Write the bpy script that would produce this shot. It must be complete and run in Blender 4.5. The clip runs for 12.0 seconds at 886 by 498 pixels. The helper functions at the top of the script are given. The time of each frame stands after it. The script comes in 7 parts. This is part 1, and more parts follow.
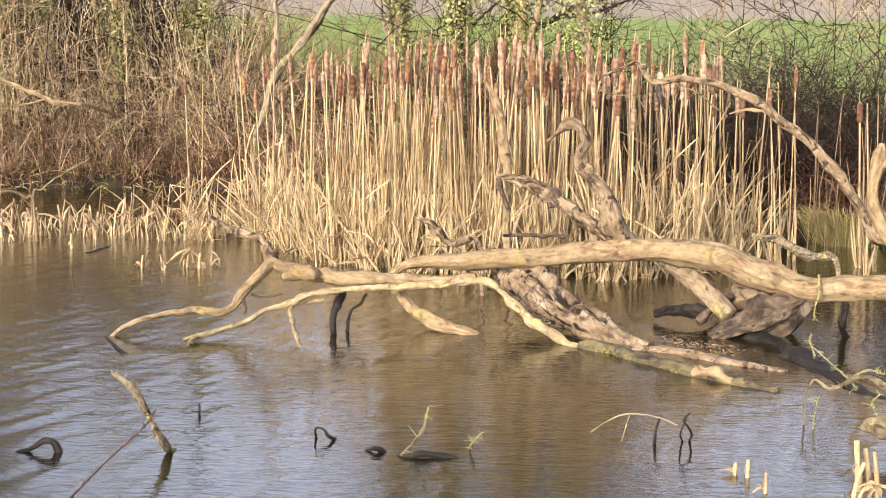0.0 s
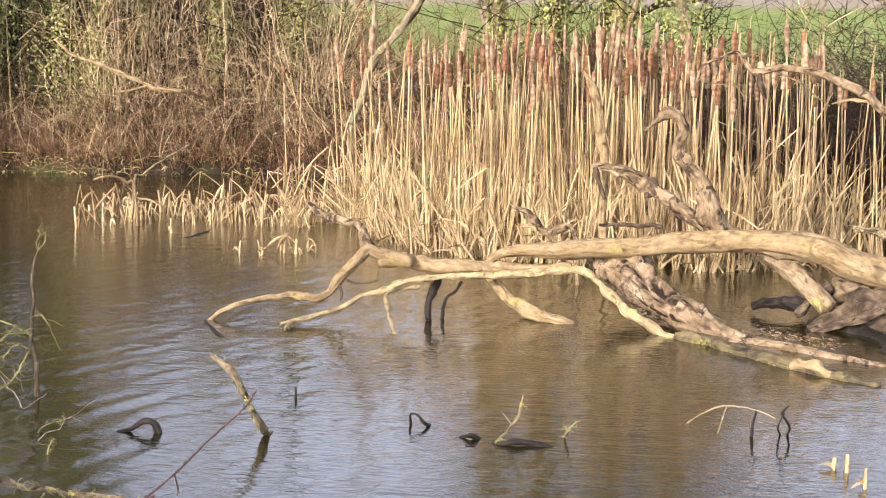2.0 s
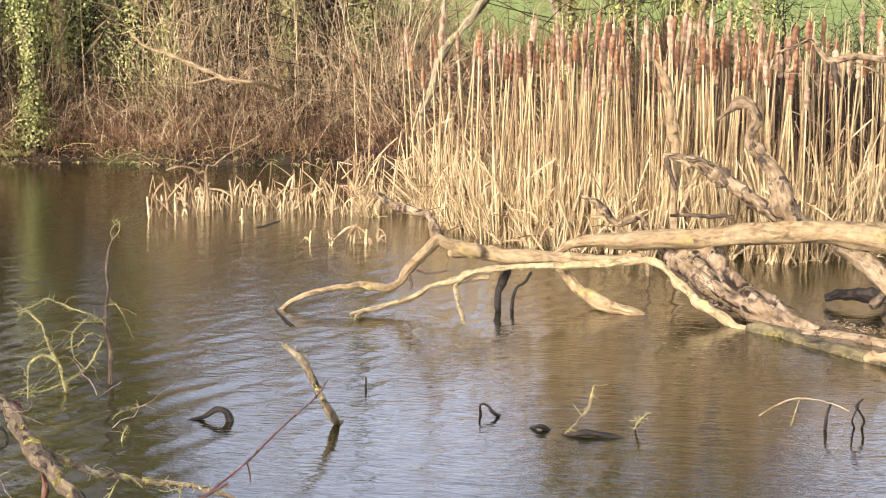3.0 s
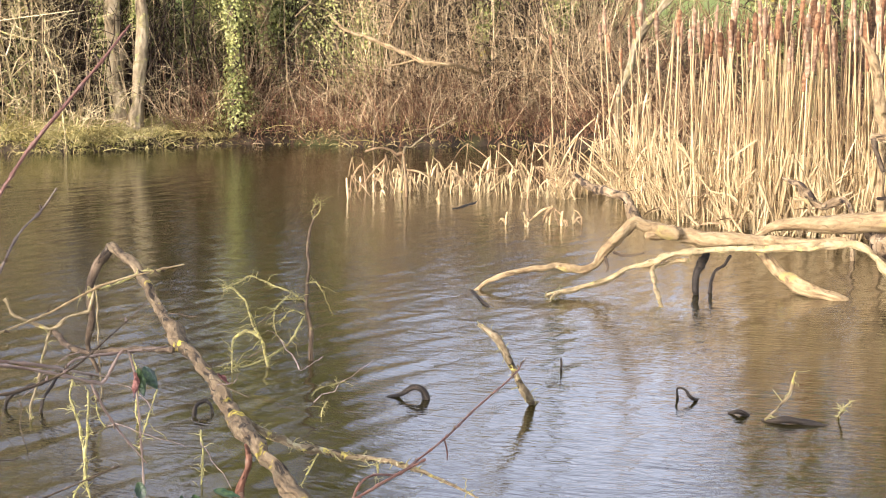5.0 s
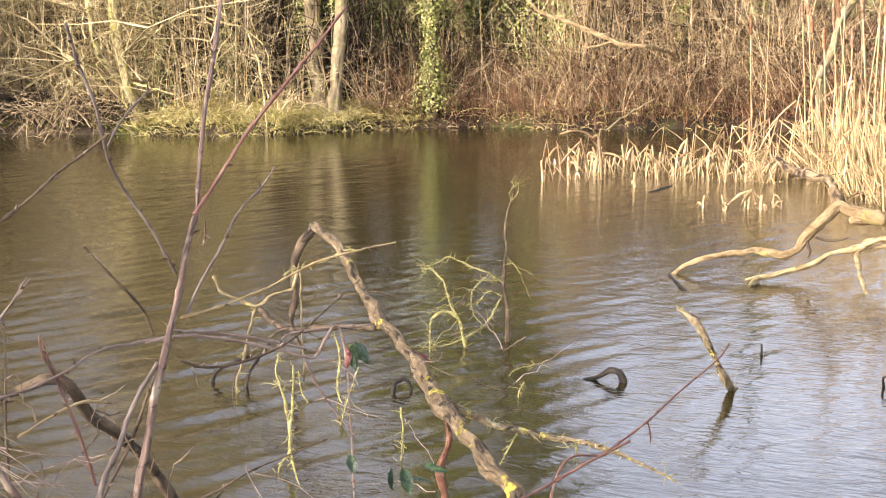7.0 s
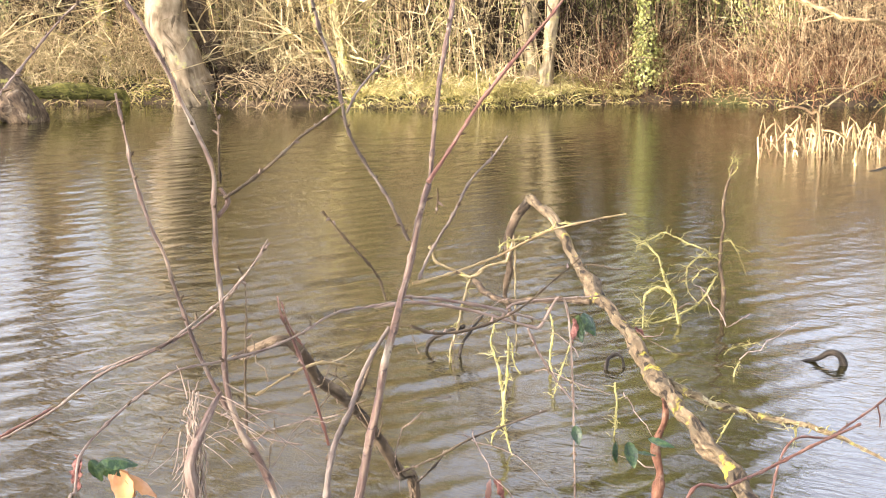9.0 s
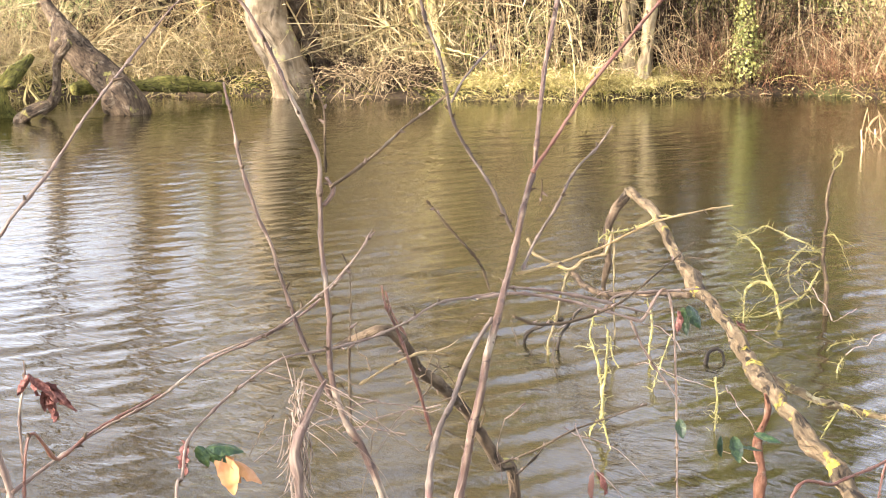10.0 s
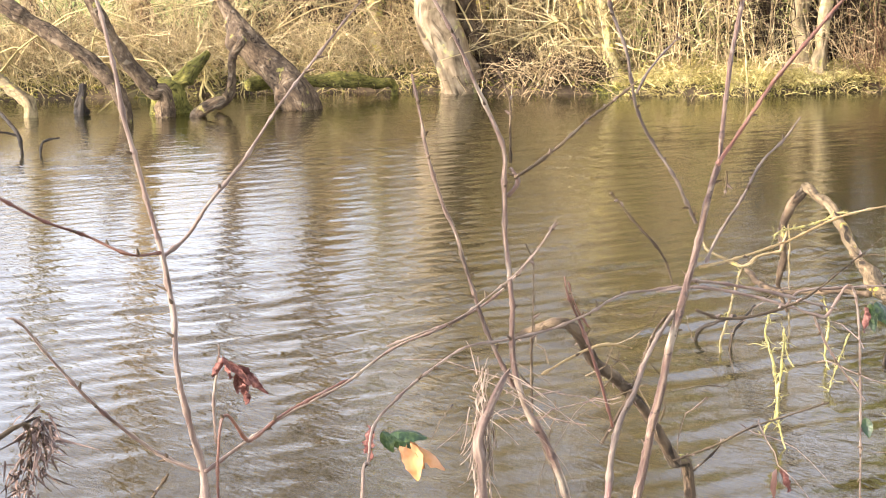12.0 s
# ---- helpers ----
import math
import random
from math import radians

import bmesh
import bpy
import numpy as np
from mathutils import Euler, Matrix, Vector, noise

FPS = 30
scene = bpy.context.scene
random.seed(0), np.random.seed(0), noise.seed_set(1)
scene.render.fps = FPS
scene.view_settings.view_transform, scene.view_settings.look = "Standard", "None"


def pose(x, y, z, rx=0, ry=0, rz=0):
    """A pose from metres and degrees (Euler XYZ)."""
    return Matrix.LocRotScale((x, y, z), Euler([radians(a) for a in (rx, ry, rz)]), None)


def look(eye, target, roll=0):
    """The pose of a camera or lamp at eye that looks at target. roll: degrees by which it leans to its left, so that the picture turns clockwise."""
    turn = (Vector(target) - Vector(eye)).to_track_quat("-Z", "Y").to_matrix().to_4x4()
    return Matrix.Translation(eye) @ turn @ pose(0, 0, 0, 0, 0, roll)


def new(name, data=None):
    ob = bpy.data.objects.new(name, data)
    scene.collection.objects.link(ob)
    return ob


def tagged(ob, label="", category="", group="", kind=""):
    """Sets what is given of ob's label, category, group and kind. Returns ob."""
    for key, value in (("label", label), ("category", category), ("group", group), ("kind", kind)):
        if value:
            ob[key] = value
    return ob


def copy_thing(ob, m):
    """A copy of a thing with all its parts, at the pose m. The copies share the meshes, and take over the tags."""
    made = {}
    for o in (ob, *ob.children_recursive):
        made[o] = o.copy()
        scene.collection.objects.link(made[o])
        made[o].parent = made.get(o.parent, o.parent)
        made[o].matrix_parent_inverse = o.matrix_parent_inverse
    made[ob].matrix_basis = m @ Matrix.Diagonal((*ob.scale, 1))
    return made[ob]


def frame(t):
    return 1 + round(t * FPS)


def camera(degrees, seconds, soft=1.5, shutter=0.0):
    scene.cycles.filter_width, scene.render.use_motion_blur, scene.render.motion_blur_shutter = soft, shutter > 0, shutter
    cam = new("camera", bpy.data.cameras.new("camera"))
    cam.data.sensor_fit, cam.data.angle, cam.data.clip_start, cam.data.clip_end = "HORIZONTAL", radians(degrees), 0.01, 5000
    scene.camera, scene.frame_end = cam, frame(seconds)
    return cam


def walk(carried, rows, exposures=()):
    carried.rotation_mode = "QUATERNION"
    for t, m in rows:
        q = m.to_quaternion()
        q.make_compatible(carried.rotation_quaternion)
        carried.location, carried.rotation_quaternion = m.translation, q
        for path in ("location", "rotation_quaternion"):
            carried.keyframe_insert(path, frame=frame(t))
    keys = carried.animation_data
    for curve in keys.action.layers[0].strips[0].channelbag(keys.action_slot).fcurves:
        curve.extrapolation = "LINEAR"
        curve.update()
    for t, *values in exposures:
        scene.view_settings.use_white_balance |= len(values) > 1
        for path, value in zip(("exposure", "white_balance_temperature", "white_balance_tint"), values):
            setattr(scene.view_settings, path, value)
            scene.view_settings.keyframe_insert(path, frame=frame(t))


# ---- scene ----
cam = camera(33.9, 12.0, soft=1.05)
PATH = [
    (0.0, (-0.013, -0.000, 2.200), (-0.168, 4.959, 1.580), 0.63),
    (0.5, (-0.018, -0.000, 2.200), (-0.230, 4.954, 1.559), 0.77),
    (1.0, (-0.024, -0.003, 2.198), (-0.311, 4.946, 1.544), 0.82),
    (1.5, (-0.028, -0.003, 2.197), (-0.405, 4.939, 1.540), 0.83),
    (2.0, (-0.033, -0.004, 2.191), (-0.507, 4.929, 1.530), 0.86),
    (2.5, (-0.034, -0.004, 2.196), (-0.612, 4.916, 1.520), 0.80),
    (3.0, (-0.041, 0.001, 2.188), (-0.749, 4.901, 1.492), 0.60),
    (5.0, (-0.056, 0.010, 2.176), (-1.414, 4.761, 1.417), -0.01),
    (5.5, (-0.061, 0.006, 2.173), (-1.572, 4.709, 1.398), -0.07),
    (6.0, (-0.073, -0.007, 2.172), (-1.735, 4.642, 1.379), -0.20),
    (6.5, (-0.081, -0.011, 2.168), (-1.892, 4.579, 1.363), -0.43),
    (7.0, (-0.094, -0.018, 2.169), (-2.065, 4.505, 1.357), -0.62),
    (9.0, (-0.149, -0.039, 2.157), (-2.738, 4.145, 1.268), -0.71),
    (9.5, (-0.157, -0.036, 2.153), (-2.882, 4.058, 1.250), -0.88),
    (10.0, (-0.172, -0.041, 2.149), (-3.031, 3.960, 1.241), -1.02),
    (10.5, (-0.180, -0.053, 2.145), (-3.166, 3.852, 1.237), -1.29),
    (11.0, (-0.184, -0.064, 2.144), (-3.282, 3.754, 1.233), -1.44),
    (11.5, (-0.187, -0.070, 2.144), (-3.380, 3.668, 1.233), -1.48),
    (12.0, (-0.196, -0.077, 2.141), (-3.493, 3.571, 1.232), -1.58),
]
walk(cam, [(t, look(eye, target, roll)) for t, eye, target, roll in PATH], [(0.0, 0.34, 6120, 22), (3.0, 0.48, 6120, 22), (5.5, 0.72, 6120, 22), (7.0, 0.84, 6350, 22), (9.0, 1.36, 6400, 20), (12.0, 1.36, 6520, 20)])

# ---- light: low winter sun from behind and to the left, clear pale sky
SUN_YAW, SUN_UP = 152.0, 20.0
world = bpy.data.worlds.new("sky")
scene.world = world
world.use_nodes = True
sky = world.node_tree.nodes.new("ShaderNodeTexSky")
sky.sky_type, sky.sun_disc = "NISHITA", False
sky.sun_elevation, sky.sun_rotation = radians(SUN_UP), radians(-SUN_YAW)
sky.air_density, sky.dust_density, sky.ozone_density = 1.0, 1.6, 1.0
haze = world.node_tree.nodes.new("ShaderNodeHueSaturation")
haze.inputs["Saturation"].default_value, haze.inputs["Value"].default_value = 0.36, 1.95
world.node_tree.links.new(sky.outputs[0], haze.inputs["Color"])
background = world.node_tree.nodes["Background"]
world.node_tree.links.new(haze.outputs[0], background.inputs[0])
background.inputs[1].default_value = 0.15
sun = new("sun", bpy.data.lights.new("sun", "SUN"))
sun.data.energy, sun.data.angle, sun.data.color = 3.25, radians(0.55), (1.0, 0.88, 0.70)
to_sun = Vector((-math.sin(radians(SUN_YAW)) * math.cos(radians(SUN_UP)), math.cos(radians(SUN_YAW)) * math.cos(radians(SUN_UP)), math.sin(radians(SUN_UP))))
sun.matrix_world = look(to_sun * 60, (0, 0, 0))


# ---- materials
def material(name, colours, scale=6.0, fine=60.0, rough=0.8, bump=0.3, stretch=(1, 1, 1), spread=0.0, spots=None, spec=0.3, sheen=0.0, islands=0.0):
    """colours: dark to light, mixed by coarse noise and a fine grain; spread: change of brightness from object to object; islands: from piece to piece; spots: (colour, scale, threshold)."""
    m = bpy.data.materials.new(name)
    m.use_nodes = True
    nt = m.node_tree
    n, l = nt.nodes, nt.links
    b = n["Principled BSDF"]
    b.inputs["Roughness"].default_value = rough
    b.inputs["Specular IOR Level"].default_value = spec
    co = n.new("ShaderNodeTexCoord")
    mp = n.new("ShaderNodeMapping")
    mp.inputs["Scale"].default_value = stretch
    l.new(co.outputs["Object"], mp.inputs["Vector"])
    a = n.new("ShaderNodeTexNoise")
    a.inputs["Scale"].default_value, a.inputs["Detail"].default_value = scale, 5
    f = n.new("ShaderNodeTexNoise")
    f.inputs["Scale"].default_value, f.inputs["Detail"].default_value = fine, 4
    for t in (a, f):
        l.new(mp.outputs[0], t.inputs["Vector"])
    mix = n.new("ShaderNodeMath")
    mix.operation = "MULTIPLY_ADD"
    l.new(f.outputs["Fac"], mix.inputs[0])
    mix.inputs[1].default_value = 0.45
    l.new(a.outputs["Fac"], mix.inputs[2])
    ramp = n.new("ShaderNodeValToRGB")
    e = ramp.color_ramp.elements
    while len(e) < len(colours):
        e.new(0.5)
    for i, c in enumerate(colours):
        e[i].position, e[i].color = 0.5 + 0.42 * i / max(1, len(colours) - 1), (*c, 1)
    l.new(mix.outputs[0], ramp.inputs["Fac"])
    out = ramp.outputs["Color"]
    if spots:
        v = n.new("ShaderNodeTexNoise")
        v.inputs["Scale"].default_value, v.inputs["Detail"].default_value = spots[1], 6
        l.new(co.outputs["Object"], v.inputs["Vector"])
        cut = n.new("ShaderNodeMapRange")
        cut.inputs["From Min"].default_value, cut.inputs["From Max"].default_value = spots[2], spots[2] + 0.06
        l.new(v.outputs["Fac"], cut.inputs["Value"])
        mx = n.new("ShaderNodeMixRGB")
        l.new(cut.outputs[0], mx.inputs[0])
        l.new(out, mx.inputs[1])
        mx.inputs[2].default_value = (*spots[0], 1)
        out = mx.outputs[0]
    for amount, source, socket in ((spread, "ShaderNodeObjectInfo", "Random"), (islands, "ShaderNodeNewGeometry", "Random Per Island")):
        if amount:
            r = n.new(source)
            k = n.new("ShaderNodeMapRange")
            k.inputs["To Min"].default_value, k.inputs["To Max"].default_value = 1 - amount, 1 + amount
            l.new(r.outputs[socket], k.inputs["Value"])
            h = n.new("ShaderNodeHueSaturation")
            l.new(k.outputs[0], h.inputs["Value"])
            l.new(out, h.inputs["Color"])
            out = h.outputs[0]
    l.new(out, b.inputs["Base Color"])
    if bump:
        bp = n.new("ShaderNodeBump")
        bp.inputs["Strength"].default_value, bp.inputs["Distance"].default_value = bump, 0.01
        l.new(mix.outputs[0], bp.inputs["Height"])
        l.new(bp.outputs[0], b.inputs["Normal"])
    return m


def bark(name, colours, rough=0.85, relief=0.6, crack=0.35, patch=None, lichen=None, spec=0.3, length=0.4, fine=90.0, plates=0.0):
    """Bark in the limb's own space (round it, and along it): long grain, dark cracks, stain patches and lichen crusts."""
    m = bpy.data.materials.new(name)
    m.use_nodes = True
    nt = m.node_tree
    n, l = nt.nodes, nt.links
    b = n["Principled BSDF"]
    b.inputs["Roughness"].default_value, b.inputs["Specular IOR Level"].default_value = rough, spec
    at = n.new("ShaderNodeAttribute")
    at.attribute_name = "grain"
    mp = n.new("ShaderNodeMapping")
    mp.inputs["Scale"].default_value = (1, 1, length)
    l.new(at.outputs["Vector"], mp.inputs["Vector"])

    def field(scale, detail, source, distort=0.0):
        t = n.new("ShaderNodeTexNoise")
        t.inputs["Scale"].default_value, t.inputs["Detail"].default_value, t.inputs["Distortion"].default_value = scale, detail, distort
        l.new(source, t.inputs["Vector"])
        return t.outputs["Fac"]

    def between(value, low, high):
        k = n.new("ShaderNodeMapRange")
        k.inputs["From Min"].default_value, k.inputs["From Max"].default_value = low, high
        l.new(value, k.inputs["Value"])
        return k.outputs[0]

    def over(under, colour, mask):
        k = n.new("ShaderNodeMixRGB")
        l.new(mask, k.inputs[0])
        l.new(under, k.inputs[1])
        k.inputs[2].default_value = (*colour, 1)
        return k.outputs[0]

    def times(x, y):
        k = n.new("ShaderNodeMath")
        k.operation = "MULTIPLY"
        for s, v in zip(k.inputs, (x, y)):
            if isinstance(v, float):
                s.default_value = v
            else:
                l.new(v, s)
        return k.outputs[0]

    long, tiny, broad = field(fine * 0.35, 6, mp.outputs[0], 0.6), field(fine * 2.2, 4, at.outputs["Vector"]), field(5.0, 4, at.outputs["Vector"])
    mix = n.new("ShaderNodeMath")
    mix.operation = "MULTIPLY_ADD"
    l.new(long, mix.inputs[0])
    mix.inputs[1].default_value = 0.7
    l.new(times(broad, 0.6), mix.inputs[2])
    ramp = n.new("ShaderNodeValToRGB")
    e = ramp.color_ramp.elements
    while len(e) < len(colours):
        e.new(0.5)
    for i, c in enumerate(colours):
        e[i].position, e[i].color = 0.42 + 0.42 * i / (len(colours) - 1), (*c, 1)
    l.new(mix.outputs[0], ramp.inputs["Fac"])
    out = ramp.outputs["Color"]
    if patch:
        out = over(out, patch[0], between(field(patch[1], 5, at.outputs["Vector"], 0.5), patch[2], patch[2] + 0.12))
    lines = between(field(fine * 0.16, 3, mp.outputs[0], 1.2), 0.44 - 0.1 * (1 - crack), 0.36 - 0.1 * (1 - crack))
    out = over(out, tuple(0.3 * v for v in colours[0]), times(lines, crack))
    if plates:
        bent = n.new("ShaderNodeMixRGB")
        bent.blend_type = "ADD"
        bent.inputs[0].default_value = 0.12
        warp = n.new("ShaderNodeTexNoise")
        warp.inputs["Scale"].default_value = plates * 0.8
        l.new(at.outputs["Vector"], warp.inputs["Vector"])
        l.new(at.outputs["Vector"], bent.inputs[1])
        l.new(warp.outputs["Color"], bent.inputs[2])
        flat = n.new("ShaderNodeMapping")
        flat.inputs["Scale"].default_value = (1, 1, 0.42)
        l.new(bent.outputs[0], flat.inputs["Vector"])
        edge, cell = n.new("ShaderNodeTexVoronoi"), n.new("ShaderNodeTexVoronoi")
        edge.feature = "DISTANCE_TO_EDGE"
        for v in (edge, cell):
            v.inputs["Scale"].default_value = plates
            l.new(flat.outputs[0], v.inputs["Vector"])
        tone = n.new("ShaderNodeMixRGB")
        tone.blend_type = "MULTIPLY"
        l.new(between(cell.outputs["Color"], 1.0, 0.2), tone.inputs[0])
        l.new(out, tone.inputs[1])
        tone.inputs[2].default_value = (0.6, 0.56, 0.52, 1)
        out = over(tone.outputs[0], tuple(0.35 * v for v in colours[0]), times(between(edge.outputs["Distance"], 0.05, 0.0), between(broad, 0.4, 0.6)))
    if lichen:
        crust = times(between(field(lichen[1], 5, at.outputs["Vector"]), lichen[2], lichen[2] + 0.05), between(field(lichen[1] * 5, 4, at.outputs["Vector"]), 0.40, 0.55))
        out = over(out, lichen[0], crust)
    r = n.new("ShaderNodeObjectInfo")
    k = n.new("ShaderNodeMapRange")
    k.inputs["To Min"].default_value, k.inputs["To Max"].default_value = 0.87, 1.13
    l.new(r.outputs["Random"], k.inputs["Value"])
    h = n.new("ShaderNodeHueSaturation")
    l.new(k.outputs[0], h.inputs["Value"])
    l.new(out, h.inputs["Color"])
    l.new(h.outputs[0], b.inputs["Base Color"])
    high = n.new("ShaderNodeMath")
    high.operation = "MULTIPLY_ADD"
    l.new(tiny, high.inputs[0])
    high.inputs[1].default_value = 0.3
    l.new(mix.outputs[0], high.inputs[2])
    cut = n.new("ShaderNodeMath")
    cut.operation = "SUBTRACT"
    l.new(high.outputs[0], cut.inputs[0])
    l.new(times(lines, 0.5 * crack), cut.inputs[1])
    bp = n.new("ShaderNodeBump")
    bp.inputs["Strength"].default_value, bp.inputs["Distance"].default_value = relief, 0.02
    l.new(cut.outputs[0], bp.inputs["Height"])
    l.new(bp.outputs[0], b.inputs["Normal"])
    return m


YELLOW = (0.50, 0.44, 0.07)
bark_pale = bark("bark_pale", [(0.15, 0.098, 0.05), (0.355, 0.25, 0.12), (0.48, 0.37, 0.195)], 0.9, 1.0, 0.5, ((0.22, 0.155, 0.08), 5.0, 0.56), ((0.40, 0.32, 0.11), 4.0, 0.60))
bark_willow = bark("bark_willow", [(0.10, 0.075, 0.042), (0.25, 0.195, 0.12), (0.38, 0.31, 0.21)], 0.9, 0.8, 0.7, ((0.36, 0.32, 0.20), 4.0, 0.58), ((0.42, 0.40, 0.16), 4.0, 0.60), 0.2, 0.3, 24.0)
bark_twin = bark("bark_twin", [(0.12, 0.09, 0.05), (0.30, 0.24, 0.14), (0.48, 0.40, 0.25)], 0.9, 1.0, 0.8, ((0.22, 0.19, 0.08), 5.0, 0.54), ((0.46, 0.42, 0.15), 6.0, 0.60), 0.2, 0.3, 30.0)
bark_dark = bark("bark_dark", [(0.028, 0.020, 0.013), (0.085, 0.06, 0.036), (0.19, 0.14, 0.085)], 0.9, 0.9, 0.8, ((0.21, 0.17, 0.115), 9.0, 0.58), ((0.26, 0.24, 0.07), 7.0, 0.64))
bark_mid = bark("bark_mid", [(0.06, 0.042, 0.025), (0.21, 0.15, 0.08), (0.38, 0.29, 0.17)], 0.88, 0.9, 0.8, ((0.10, 0.075, 0.05), 9.0, 0.56), ((0.36, 0.32, 0.09), 6.0, 0.62))
bark_rough = bark("bark_rough", [(0.10, 0.065, 0.035), (0.34, 0.25, 0.14), (0.54, 0.44, 0.29)], 0.9, 1.0, 1.0, ((0.10, 0.07, 0.045), 11.0, 0.54), ((0.33, 0.31, 0.07), 6.0, 0.66), 0.3, 0.35, 60.0, plates=13.0)
bark_sunk = bark("bark_sunk", [(0.03, 0.025, 0.012), (0.115, 0.09, 0.038), (0.25, 0.20, 0.085)], 0.6, 1.0, 0.8, ((0.05, 0.04, 0.024), 9.0, 0.50), ((0.24, 0.21, 0.06), 7.0, 0.62), 0.4, 0.35, 60.0)
bark_limb = bark("bark_limb", [(0.07, 0.048, 0.026), (0.25, 0.175, 0.09), (0.45, 0.34, 0.20)], 0.9, 1.0, 0.9, ((0.06, 0.042, 0.028), 13.0, 0.53), ((0.42, 0.34, 0.10), 6.0, 0.64))
bark_wet = bark("bark_wet", [(0.008, 0.007, 0.005), (0.022, 0.017, 0.011), (0.055, 0.042, 0.028)], 0.6, 0.9, 0.7, None, ((0.14, 0.13, 0.04), 6.0, 0.66), 0.3)
bark_mossy = bark("bark_mossy", [(0.04, 0.038, 0.012), (0.13, 0.125, 0.028), (0.25, 0.225, 0.055)], 1.0, 1.0, 0.7, ((0.07, 0.05, 0.03), 9.0, 0.55), ((0.32, 0.29, 0.07), 9.0, 0.58))
bark_lichen = bark("bark_lichen", [(0.07, 0.055, 0.032), (0.20, 0.155, 0.08), (0.36, 0.29, 0.16)], 0.9, 0.8, 0.6, ((0.33, 0.29, 0.16), 14.0, 0.57), (YELLOW, 8.0, 0.58))
bark_hook = bark("bark_hook", [(0.045, 0.032, 0.018), (0.15, 0.108, 0.058), (0.30, 0.23, 0.13)], 0.8, 0.8, 0.9, ((0.13, 0.10, 0.055), 9.0, 0.54), ((0.56, 0.46, 0.06), 6.0, 0.59), 0.3, 0.3, 160.0)
bark_rust = bark("bark_rust", [(0.05, 0.022, 0.012), (0.15, 0.065, 0.035), (0.28, 0.15, 0.09)], 0.8, 1.0, 0.8, ((0.24, 0.17, 0.11), 20.0, 0.58), None, 0.3, 0.4, 160.0)
bark_slender = bark("bark_slender", [(0.16, 0.11, 0.055), (0.36, 0.27, 0.13), (0.50, 0.40, 0.22)], 0.9, 0.8, 0.6, ((0.24, 0.19, 0.10), 14.0, 0.54), ((0.48, 0.42, 0.13), 8.0, 0.60))
bark_spot = bark("bark_spot", [(0.055, 0.042, 0.024), (0.19, 0.145, 0.08), (0.37, 0.30, 0.175)], 0.9, 1.0, 0.8, ((0.42, 0.38, 0.22), 34.0, 0.55), ((0.54, 0.46, 0.11), 16.0, 0.59), 0.3, 0.6, 120.0)
bark_alder = bark("bark_alder", [(0.20, 0.155, 0.07), (0.44, 0.37, 0.165), (0.60, 0.52, 0.26)], 0.95, 1.0, 0.9, ((0.18, 0.13, 0.07), 7.0, 0.54), ((0.54, 0.50, 0.10), 6.0, 0.56))
lichen_yellow = bark("lichen_yellow", [(0.10, 0.085, 0.04), (0.28, 0.255, 0.10), (0.47, 0.43, 0.185)], 0.95, 1.0, 0.4, ((0.10, 0.08, 0.045), 30.0, 0.55), ((0.52, 0.46, 0.13), 36.0, 0.52))
bark_sapling = bark("bark_sapling", [(0.045, 0.024, 0.018), (0.14, 0.086, 0.062), (0.32, 0.235, 0.17)], 0.36, 0.7, 0.7, ((0.40, 0.33, 0.24), 9.0, 0.53), ((0.05, 0.028, 0.022), 30.0, 0.58), 0.5, 0.12, 260.0)
bark_pink = bark("bark_pink", [(0.08, 0.05, 0.037), (0.20, 0.14, 0.105), (0.38, 0.30, 0.23)], 0.5, 0.6, 0.5, ((0.12, 0.07, 0.055), 14.0, 0.55), ((0.20, 0.16, 0.12), 40.0, 0.62), 0.5, 0.12, 260.0)
bark_grey = bark("bark_grey", [(0.05, 0.04, 0.033), (0.13, 0.10, 0.08), (0.25, 0.20, 0.155)], 0.6, 0.5, 0.4, ((0.22, 0.13, 0.11), 14.0, 0.58), None, 0.4, 0.25, 260.0)
cane_red = bark("cane_red", [(0.05, 0.016, 0.010), (0.135, 0.05, 0.028), (0.25, 0.135, 0.085)], 0.4, 0.5, 0.5, ((0.22, 0.125, 0.095), 18.0, 0.57), None, 0.6, 0.12, 260.0)
moss = material("moss", [(0.05, 0.06, 0.01), (0.20, 0.21, 0.03), (0.38, 0.36, 0.06)], 10, 90, 1.0, 1.0)
straw = material("straw", [(0.21, 0.138, 0.06), (0.49, 0.36, 0.175), (0.65, 0.52, 0.285)], 5, 60, 0.7, 0.3, (1, 1, 0.25), 0.22, None, 0.3, 0, 0.25)
# Brown straw; its darkness also stands for shade between the cattails.
straw_dark_shaded = material("straw_dark_shaded", [(0.09, 0.055, 0.025), (0.25, 0.165, 0.08), (0.42, 0.30, 0.16)], 5, 60, 0.8, 0.3, (1, 1, 0.3), 0.2, None, 0.3, 0, 0.35)
head_brown = material("head_brown", [(0.09, 0.042, 0.02), (0.22, 0.11, 0.052), (0.38, 0.22, 0.115)], 20, 150, 1.0, 0.8, (1, 1, 1), 0.35)
head_fluff = material("head_fluff", [(0.16, 0.085, 0.048), (0.32, 0.20, 0.115), (0.50, 0.37, 0.23)], 20, 150, 1.0, 0.9, (1, 1, 1), 0.25)
twig_tan = material("twig_tan", [(0.24, 0.17, 0.09), (0.44, 0.33, 0.18), (0.58, 0.47, 0.27)], 3, 40, 0.9, 0.0, (1, 1, 1), 0, None, 0.2, 0, 0.5)
twig_brown = material("twig_brown", [(0.06, 0.03, 0.016), (0.16, 0.085, 0.045), (0.32, 0.19, 0.10)], 3, 40, 0.9, 0.0, (1, 1, 1), 0, None, 0.2, 0, 0.5)
